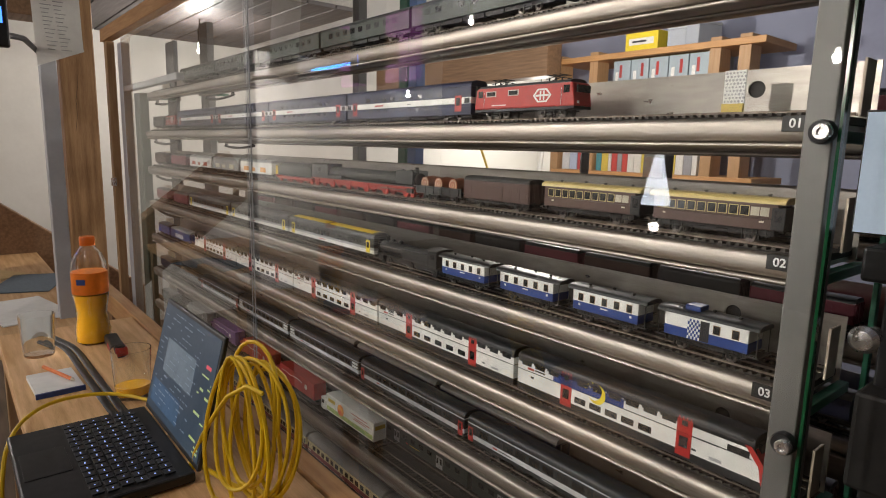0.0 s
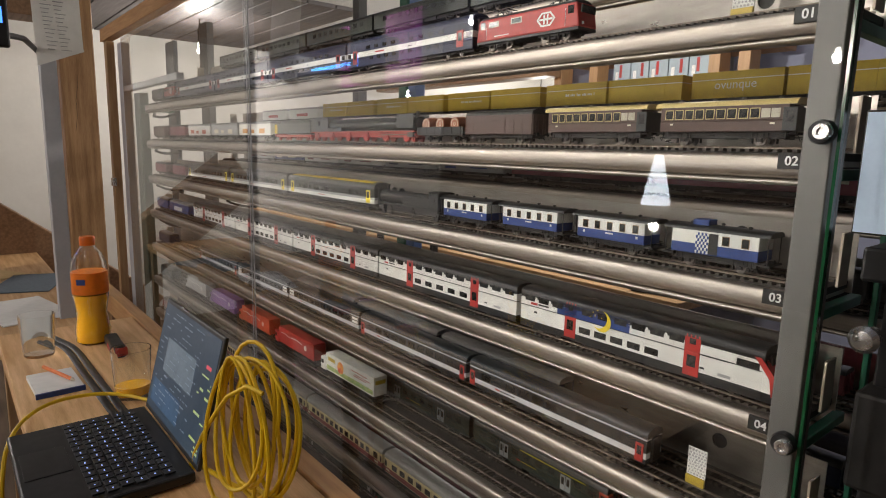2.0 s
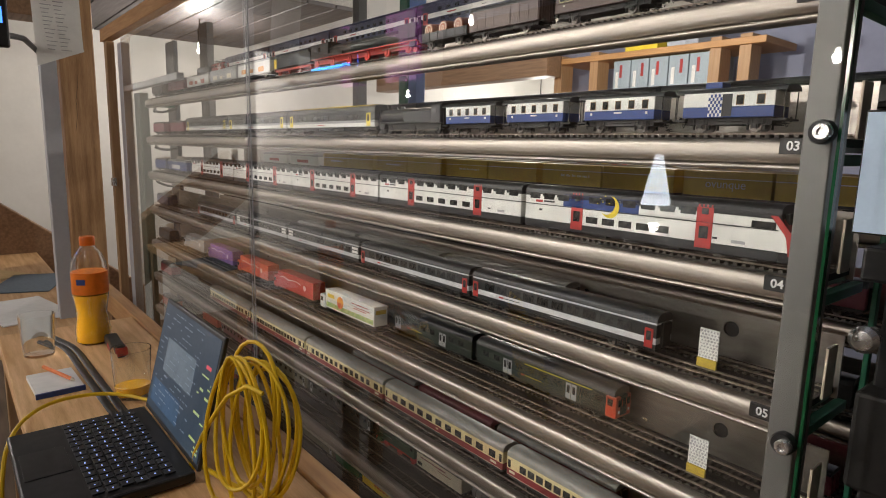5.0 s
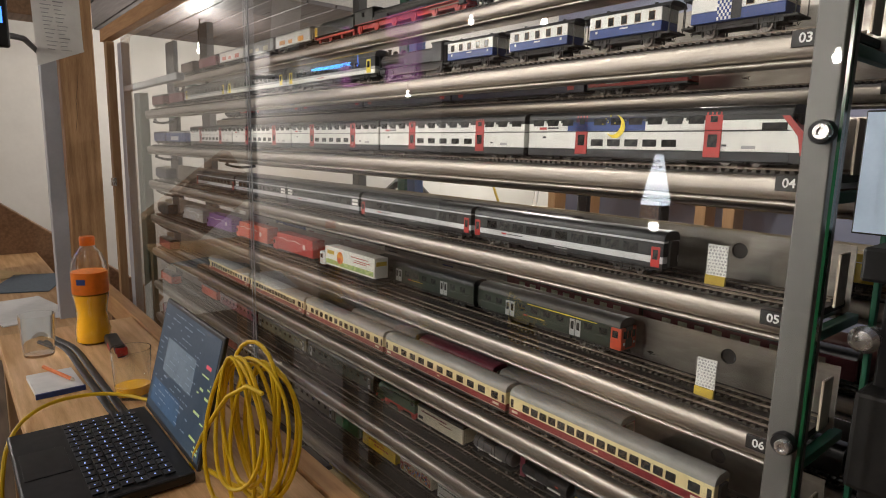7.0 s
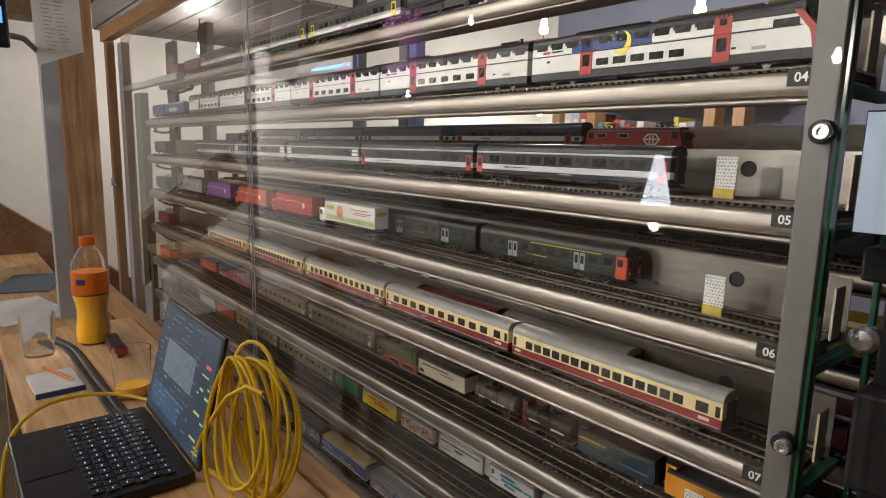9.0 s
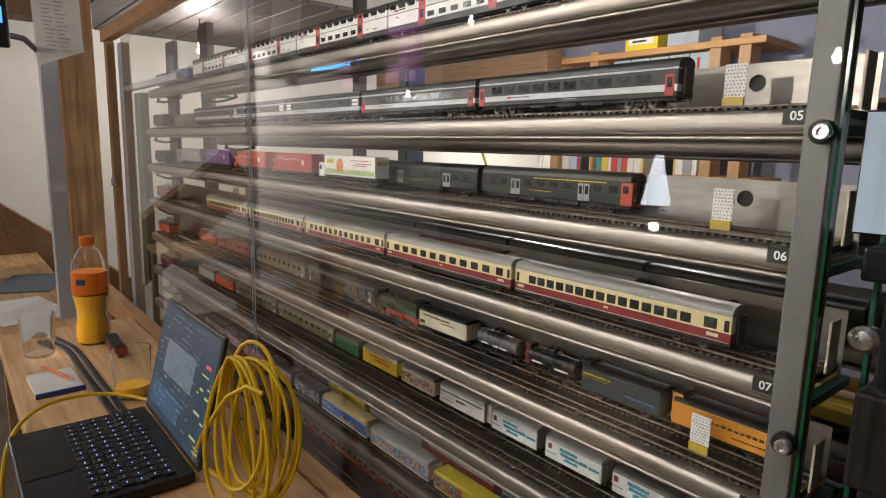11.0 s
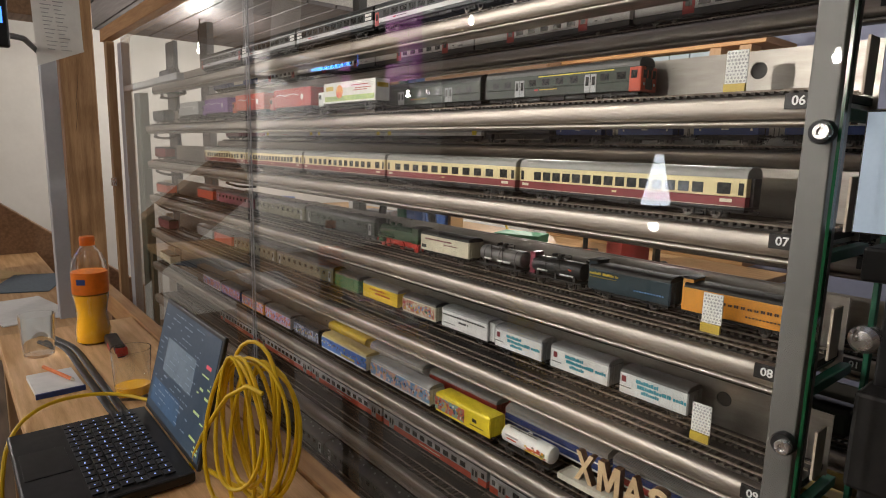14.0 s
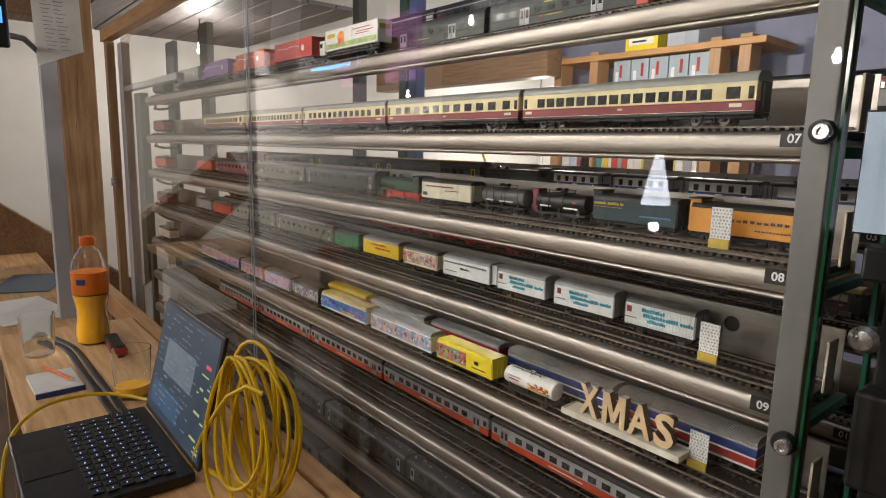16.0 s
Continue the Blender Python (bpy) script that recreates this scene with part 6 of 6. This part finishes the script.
DUCT = [(-1.56, -0.425), (-1.502, -0.409), (-1.45, -0.396), (-1.411, -0.391), (-1.36, -0.389), (-1.289, -0.388), (-1.15, -0.385), (-1.02, -0.381), (-0.96, -0.378)]


def flat_band(side):
    bm = bm_tube(bmesh.new(), [(x, y + side * 0.0075, 0) for x, y in DUCT], 0.0066, 8)
    bm.transform(Matrix.Diagonal((1, 1, 0.45, 1)))
    return bm


for side_ in (-1, 1):
    part("band", flat_band(side_), MAT["black"], strip, smooth=True)

# laptop
lap = thing("laptop", "open dark laptop with backlit keys and a lit screen", "laptop", (-0.88, -0.437, TOP_Z))
box("base", -0.127, 0.127, -0.093, 0.088, 0.002, 0.016, MAT["black"], lap, bevel=0.003)
part("palm_rest", lambda: bm_box(bmesh.new(), -0.122, 0.122, -0.09, -0.03, 0.0161, 0.0166), surface("dark_metal", (0.03, 0.03, 0.032), (0.024, 0.024, 0.026), 0.4, 0.4, 60), lap)
box("touchpad", -0.05, 0.03, -0.086, -0.034, 0.0167, 0.0172, surface("touchpad", (0.022, 0.022, 0.024), None, 0.3, 0.2, 60), lap, bevel=0.0002)
key_mat = surface("key_plastic", (0.016, 0.017, 0.02), (0.024, 0.025, 0.03), 0.45, 0, 90)
legend = surface("key_legend", (0.35, 0.45, 1.0), (0.3, 0.4, 0.95), 0.5, glow=0.5)
rnd = random.Random(7)
for r in range(6):
    for c in range(14):
        x, y = -0.108 + c * 0.0163 + (r % 2) * 0.003, -0.02 + r * 0.0162
        kcap = box("key", x - 0.0069, x + 0.0069, y - 0.0069, y + 0.0069, 0.0165, 0.0184, key_mat, lap, bevel=0.0006)
        box("key_legend", -0.0006 - 0.0022 * rnd.random(), 0.0006 + 0.002 * rnd.random(), -0.0008, 0.0008, 0.00095, 0.0011, legend, kcap)
lid = part("lid", lambda: bm_box(bmesh.new(), -0.127, 0.127, -0.003, 0.003, 0.0, 0.178, 0.002), MAT["black"], lap, "thin dark lid", at=(0, 0.092, 0.014))
lid.rotation_euler = (radians(-14), 0, 0)
screen_mat = surface("lit_screen", (0.014, 0.03, 0.05), (0.04, 0.055, 0.075), 0.42, 0, 16, glow=0.5, spread=0.3)
part("screen", lambda: bm_box(bmesh.new(), -0.121, 0.121, -0.0036, -0.0031, 0.008, 0.172), screen_mat, lid, "lit dark-blue screen")
rnd = random.Random(9)
text_mat = surface("screen_text", (0.2, 0.26, 0.32), (0.14, 0.18, 0.24), 0.4, glow=0.16)


def interface(seed, rows_, x0, x1, z0, z1, h, short):
    r, bm = random.Random(seed), bmesh.new()
    for i in range(rows_):
        z = z1 - (z1 - z0) * (i + 0.5) / rows_
        x = x0 + 0.01 * r.random()
        while x < x1:
            w = short * (0.3 + r.random())
            if r.random() < 0.45:
                bm_box(bm, x, min(x + w, x1), -0.0041, -0.0037, z, z + h * (0.6 + 0.7 * r.random()))
            x += w + 0.004
    return bm


part("screen_writing", interface(1, 17, -0.115, 0.06, 0.02, 0.168, 0.0016, 0.014), text_mat, lid, "dim unreadable writing on the screen")
part("screen_list", interface(2, 16, 0.07, 0.116, 0.012, 0.118, 0.0026, 0.02), surface("list_yellow", (0.5, 0.55, 0.1), (0.2, 0.4, 0.5), 0.4, 0, 90, glow=0.3), lid, "yellow and blue list on the screen")
for xa, xb, za, zb, q in ((-0.08, 0.05, 0.075, 0.125, (0.1, 0.13, 0.16)), (-0.11, 0.02, 0.02, 0.055, (0.03, 0.07, 0.13)), (0.088, 0.106, 0.126, 0.131, (0.5, 0.06, 0.08))):
    box("screen_patch", xa, xb, -0.0038, -0.0034, za, zb, surface("screen_patch", q, tuple(v * 0.5 for v in q), 0.5, 0, 30, glow=0.5), lid)

# yellow network cable: a coil leaning on the laptop, and its free end on the table
coil = thing("network_cable", "yellow network cable in a loose standing coil", "cable")
YEL = surface("yellow_cable", (0.76, 0.5, 0.004), (0.66, 0.41, 0.003), 0.4, 0, 40)
rnd = random.Random(11)
pts = []
for i in range(9 * 28 + 1):
    a = 2 * math.pi * i / 28
    turn_no = i / 28
    ra = 0.037 + 0.012 * math.sin(turn_no * 2.1) + 0.005 * math.sin(turn_no * 5.3)
    rz = 0.081 + 0.009 * math.sin(turn_no * 1.7 + 1) + 0.006 * math.sin(turn_no * 4.1)
    off = 0.04 * math.sin(turn_no * 1.3) + 0.005 * math.sin(a * 2 + turn_no)
    x, z = ra * math.cos(a), rz * math.sin(a)
    pts.append((-0.684 + x * 0.9 + 0.2 * off - 0.3 * z, -0.30 + off * 0.5 + 0.45 * x + 0.12 * z, max(TOP_Z + 0.0045, TOP_Z + 0.086 + z + 0.012 * math.sin(turn_no * 3))))
part("coil", bm_tube(bmesh.new(), pts, 0.0027, 7), YEL, coil, smooth=True)
part("tie", bm_tube(bmesh.new(), [(-0.785, -0.345, TOP_Z + 0.012), (-0.77, -0.34, TOP_Z + 0.016), (-0.7, -0.32, TOP_Z + 0.012), (-0.6, -0.26, TOP_Z + 0.006)], 0.0034, 7), YEL, coil, smooth=True)
part("lead", bm_tube(bmesh.new(), [(-0.777, -0.345, TOP_Z + 0.008), (-0.775, -0.343, 0.785), (-0.752, -0.338, 0.82), (-0.722, -0.333, 0.856), (-0.695, -0.325, 0.888), (-0.672, -0.31, 0.905), (-0.65, -0.3, 0.9)], 0.0029, 7), YEL, coil, smooth=True)
part("plug", bm_box(bmesh.new(), -0.775, -0.755, -0.372, -0.36, TOP_Z + 0.003, TOP_Z + 0.012, 0.001), MAT["card"], coil, "clear plug")
LOOSE = ((-1.0, -0.325, 0.7595), (-1.045, -0.335, 0.763), (-1.1, -0.385, 0.768), (-1.105, -0.451, 0.772), (-1.075, -0.498, 0.768), (-1.03, -0.527, 0.752), (-0.995, -0.54, 0.715), (-0.98, -0.545, 0.66))
free = thing("loose_cable", "yellow network cable lying across the table", "cable")
ends = [Vector(p) for p in LOOSE]
path = []
for i in range(len(ends) - 1):
    p0, p1, p2, p3 = ends[max(i - 1, 0)], ends[i], ends[i + 1], ends[min(i + 2, len(ends) - 1)]
    for j in range(8):
        u = j / 8
        path.append(0.5 * (2 * p1 + (p2 - p0) * u + (2 * p0 - 5 * p1 + 4 * p2 - p3) * u * u + (3 * p1 - p0 - 3 * p2 + p3) * u ** 3))
part("cable", bm_tube(bmesh.new(), path, 0.0031, 7), YEL, free, smooth=True)

# ---- the room behind the lift ----
shelf = thing("timber_shelf", "tall timber shelf with binders and books", "shelf")
for x in (-1.43, -1.295, -2.345, -2.1):
    box("upright", x - 0.027, x + 0.027, 2.2, 2.3, 0.0, 1.72, MAT["oak_z"], shelf, bevel=0.003)
for z in (0.35, 0.72, 1.09, 1.476, 1.7):
    box("board", -2.345, -1.2, 2.18, 2.5, z - 0.03, z, MAT["oak"], shelf, bevel=0.003)
box("beam", -4.0, -2.3, 2.05, 2.17, 1.6, 1.8, MAT["old_y"], shelf, bevel=0.005)
rnd = random.Random(5)
x = -2.28
n = 0
while x < -2.15:
    wd = 0.055
    q, word = (((0.66, 0.68, 0.7), "white"), ((0.45, 0.52, 0.68), "pale blue"), ((0.5, 0.07, 0.08), "red"))[(0, 1, 2, 0, 2, 0)[n % 6]]
    n += 1
    o = thing("ring_binder", word + " ring binder standing on the timber shelf", "binder", (x, 2.23, 1.0905), "ring binders")
    box("cover", -wd / 2 + 0.002, wd / 2 - 0.002, 0, 0.27, 0.0, 0.315, colour("binder_" + word.replace(" ", "_"), q, 0.6), o, bevel=0.002)
    box("spine_label", -0.014, 0.014, -0.002, 0.001, 0.16, 0.28, MAT["card"], o)
    x += wd
x = -2.06
BOOKS = [colour("book_" + n, c, 0.6) for n, c in (("red", (0.5, 0.06, 0.05)), ("white", (0.7, 0.68, 0.64)), ("blue", (0.08, 0.15, 0.42)), ("grey", (0.3, 0.3, 0.32)), ("yellow", (0.65, 0.5, 0.08)), ("teal", (0.06, 0.25, 0.3)))]
i = 0
while x < -1.48:
    wd = 0.02 + 0.025 * rnd.random()
    hgt = 0.2 + 0.08 * rnd.random()
    tagged(box("book", x, x + wd - 0.002, 2.22, 2.22 + 0.16, 1.0905, 1.0905 + hgt, BOOKS[rnd.randrange(6)], bevel=0.0015), "upright book on the timber shelf", "book", "books on the shelf")
    x += wd
carton = thing("yellow_carton", "flat yellow carton with a white band on the shelf", "box", (-1.825, 2.3, 1.7005))
box("body", -0.092, 0.092, -0.09, 0.1, 0.0, 0.095, C["bright_yellow"], carton, bevel=0.003)
box("white_band", -0.07, 0.07, -0.0915, -0.088, 0.03, 0.062, MAT["card"], carton)
box("print_bar", -0.05, 0.03, -0.0925, -0.09, 0.041, 0.05, C["dark_grey"], carton)
for x, turn_z, ht in ((-1.655, 8, 0.085), (-1.555, -14, 0.1)):
    o = thing("grey_carton", "pale grey carton lying on top of the shelf", "box", (x, 2.3, 1.7005), "grey cartons")
    o.rotation_euler = (0, 0, radians(turn_z))
    box("body", -0.045, 0.045, -0.07, 0.08, 0.0, ht, colour("grey_board", (0.42, 0.45, 0.5), 0.6), o, bevel=0.003)
    box("lid", -0.047, 0.047, -0.072, 0.082, ht + 0.0005, ht + 0.012, colour("grey_board_lid", (0.5, 0.53, 0.57), 0.6), o, bevel=0.002)
for n in range(5):
    o = thing("archive_box", "pale blue-grey archive box with a red tab", "box", (-1.935 + 0.106 * n, 2.22, 1.4765), "archive boxes")
    box("body", -0.05, 0.05, 0.0, 0.24, 0.0, 0.186, colour("archive_board", (0.36, 0.43, 0.48), 0.6), o, bevel=0.002)
    box("red_tab", -0.012 + 0.02 * (n % 2), 0.002 + 0.02 * (n % 2), -0.002, 0.001, 0.1, 0.165, C["coach_red"], o)
    box("label", -0.035, -0.018, -0.002, 0.001, 0.05, 0.13, MAT["card"], o)
for label, foot, head, m in (("white straight rod leaning on the desk", (-2.135, 1.8, 0.752), (-2.115, 1.85, 1.3), "card"), ("yellow wooden rod leaning on the desk", (-2.3, 1.8, 0.752), (-2.64, 1.85, 1.28), "tape")):
    rod = thing("leaning_rod", label, "rod", foot, "leaning rods")
    part("shaft", bm_cyl(bmesh.new(), 0.011 if m == "card" else 0.007, (0, 0, 0), tuple(q - p for p, q in zip(foot, head)), 10), MAT[m], rod)
desk = thing("back_desk", "white desk behind the lift", "table")
box("top", -4.2, -0.9, 1.1, 1.9, 0.72, 0.75, MAT["table"], desk, bevel=0.003)
for x in (-4.1, -1.0):
    box("leg", x - 0.03, x + 0.03, 1.2, 1.8, 0, 0.72, MAT["alu"], desk)
chair = thing("desk_chair", "dark office chair with a curved back frame", "chair", (-2.15, 1.0, 0))
part("back_frame", bm_tube(bmesh.new(), [(-0.2, 0, 0.5), (-0.2, 0, 0.85), (-0.16, 0, 0.98), (-0.06, 0, 1.04), (0.06, 0, 1.04), (0.16, 0, 0.98), (0.2, 0, 0.85), (0.2, 0, 0.5)], 0.018, 8), MAT["black"], chair, smooth=True)
part("seat", bm_box(bmesh.new(), -0.23, 0.23, -0.2, 0.26, 0.44, 0.5, 0.02), MAT["black"], chair)
part("column", bm_cyl(bmesh.new(), 0.025, (0, 0, 0.05), (0, 0, 0.44), 12), MAT["black"], chair)
part("foot", bm_cyl(bmesh.new(), 0.26, (0, 0, 0.0), (0, 0, 0.05), 5, 0.05), MAT["black"], chair)

# clutter on the desk behind
rnd = random.Random(21)


def monitor(x, y, turn):
    m = thing("computer_monitor", "flat computer monitor with a dark screen, on the desk", "monitor", (x, y, 0.75), "monitors")
    m.rotation_euler = (0, 0, radians(turn))
    body = box("housing", -0.25, 0.25, 0.0, 0.03, 0.12, 0.44, MAT["black"], m, bevel=0.006)
    box("screen", -0.235, 0.235, -0.0175, -0.0155, -0.145, 0.145, surface("monitor_face", (0.05, 0.055, 0.065), (0.035, 0.04, 0.05), 0.2, 0, 12, glow=0.02), body)
    box("stand", -0.03, 0.03, 0.03, 0.05, 0.0, 0.3, MAT["black"], m, bevel=0.003)
    box("foot", -0.12, 0.12, -0.06, 0.1, 0.0, 0.015, MAT["black"], m, bevel=0.004)


monitor(-1.27, 1.5, -50)
monitor(-1.62, 1.52, -52)
CLUTTER = [colour("clutter_" + n, q, 0.55) for n, q in (("kraft", (0.4, 0.26, 0.13)), ("blue", (0.06, 0.14, 0.4)), ("black", (0.02, 0.02, 0.022)), ("white", (0.7, 0.7, 0.68)), ("red", (0.4, 0.05, 0.04)), ("grey", (0.22, 0.22, 0.23)), ("green", (0.05, 0.2, 0.1)))]
for i in range(26):
    x, y = -4.0 + 3.0 * rnd.random(), 1.16 + 0.28 * rnd.random()
    wd, dp, ht = 0.05 + 0.14 * rnd.random(), 0.04 + 0.08 * rnd.random(), 0.02 + 0.16 * rnd.random() ** 2
    m = rnd.randrange(7)
    o = thing("storage_box", ("brown cardboard", "blue plastic", "black plastic", "white card", "red card", "grey plastic", "green card")[m] + " box lying on the desk", "box", (x, y, 0.7505), "boxes on the desk")
    o.rotation_euler = (0, 0, radians(rnd.uniform(-25, 25)))
    box("tray", -wd / 2, wd / 2, -dp / 2, dp / 2, 0, ht * 0.8, CLUTTER[m], o, bevel=0.002)
    box("lid", -wd / 2 - 0.002, wd / 2 + 0.002, -dp / 2 - 0.002, dp / 2 + 0.002, ht * 0.8 + 0.0005, ht, CLUTTER[m], o, bevel=0.002)

# ---- things behind the camera that the glass mirrors ----
tagged(box("wall_screen", -5.3, -4.1, -2.66, -2.6, 1.75, 2.35, surface("pink_screen", (0.5, 0.12, 0.42), (0.12, 0.04, 0.22), 0.4, 0, 2.5, glow=0.4)), "large wall screen glowing pink", "screen")
led = tagged(box("led_strip", -7.2 + 1.3, -5.1 + 0.3, -2.62, -2.6, 1.94, 1.97, surface("blue_led", (0.05, 0.3, 1.0), (0.05, 0.5, 1.0), 0.4, glow=6.0)), "blue light strip on the wall", "lamp")

shade_lamp = thing("table_lamp", "lit table lamp with a white cone shade", "lamp", (-1.255, -1.62, 0.0))
part("shade", bm_lathe(bmesh.new(), [(0.012, 1.185), (0.014, 1.188), (0.055, 1.0), (0.053, 1.0)], 24), surface("lit_shade", (0.8, 0.86, 0.95), (0.8, 0.86, 0.95), 0.7, glow=7.0), shade_lamp, "glowing white cone shade", smooth=True)
part("stem", bm_cyl(bmesh.new(), 0.008, (0, 0, 0.02), (0, 0, 1.0), 10), MAT["black"], shade_lamp)
part("foot", bm_cyl(bmesh.new(), 0.12, (0, 0, 0.0), (0, 0, 0.02), 24), MAT["black"], shade_lamp)
part("glow_bulb", bm_lathe(bmesh.new(), [(0.002, 0.895), (0.018, 0.905), (0.02, 0.92), (0.002, 0.94)], 14), MAT["bulb"], shade_lamp, smooth=True)

strip_light = thing("ceiling_strip_light", "long white twin-tube ceiling light", "lamp", (-0.9, -1.35, 2.42))
box("housing", -0.95, 0.95, -0.06, 0.06, 0.03, 0.08, MAT["card"], strip_light, bevel=0.004)
for y in (-0.035, 0.035):
    part("tube", bm_cyl(bmesh.new(), 0.013, (-0.92, y, 0.012), (0.92, y, 0.012), 12), surface("lit_tube", (1.0, 0.97, 0.9), (1.0, 0.97, 0.9), 0.5, glow=9.0), strip_light)
for x in (-0.8, 0.8):
    box("hanger", x - 0.004, x + 0.004, -0.004, 0.004, 0.08, 0.28, MAT["black"], strip_light)

motions()
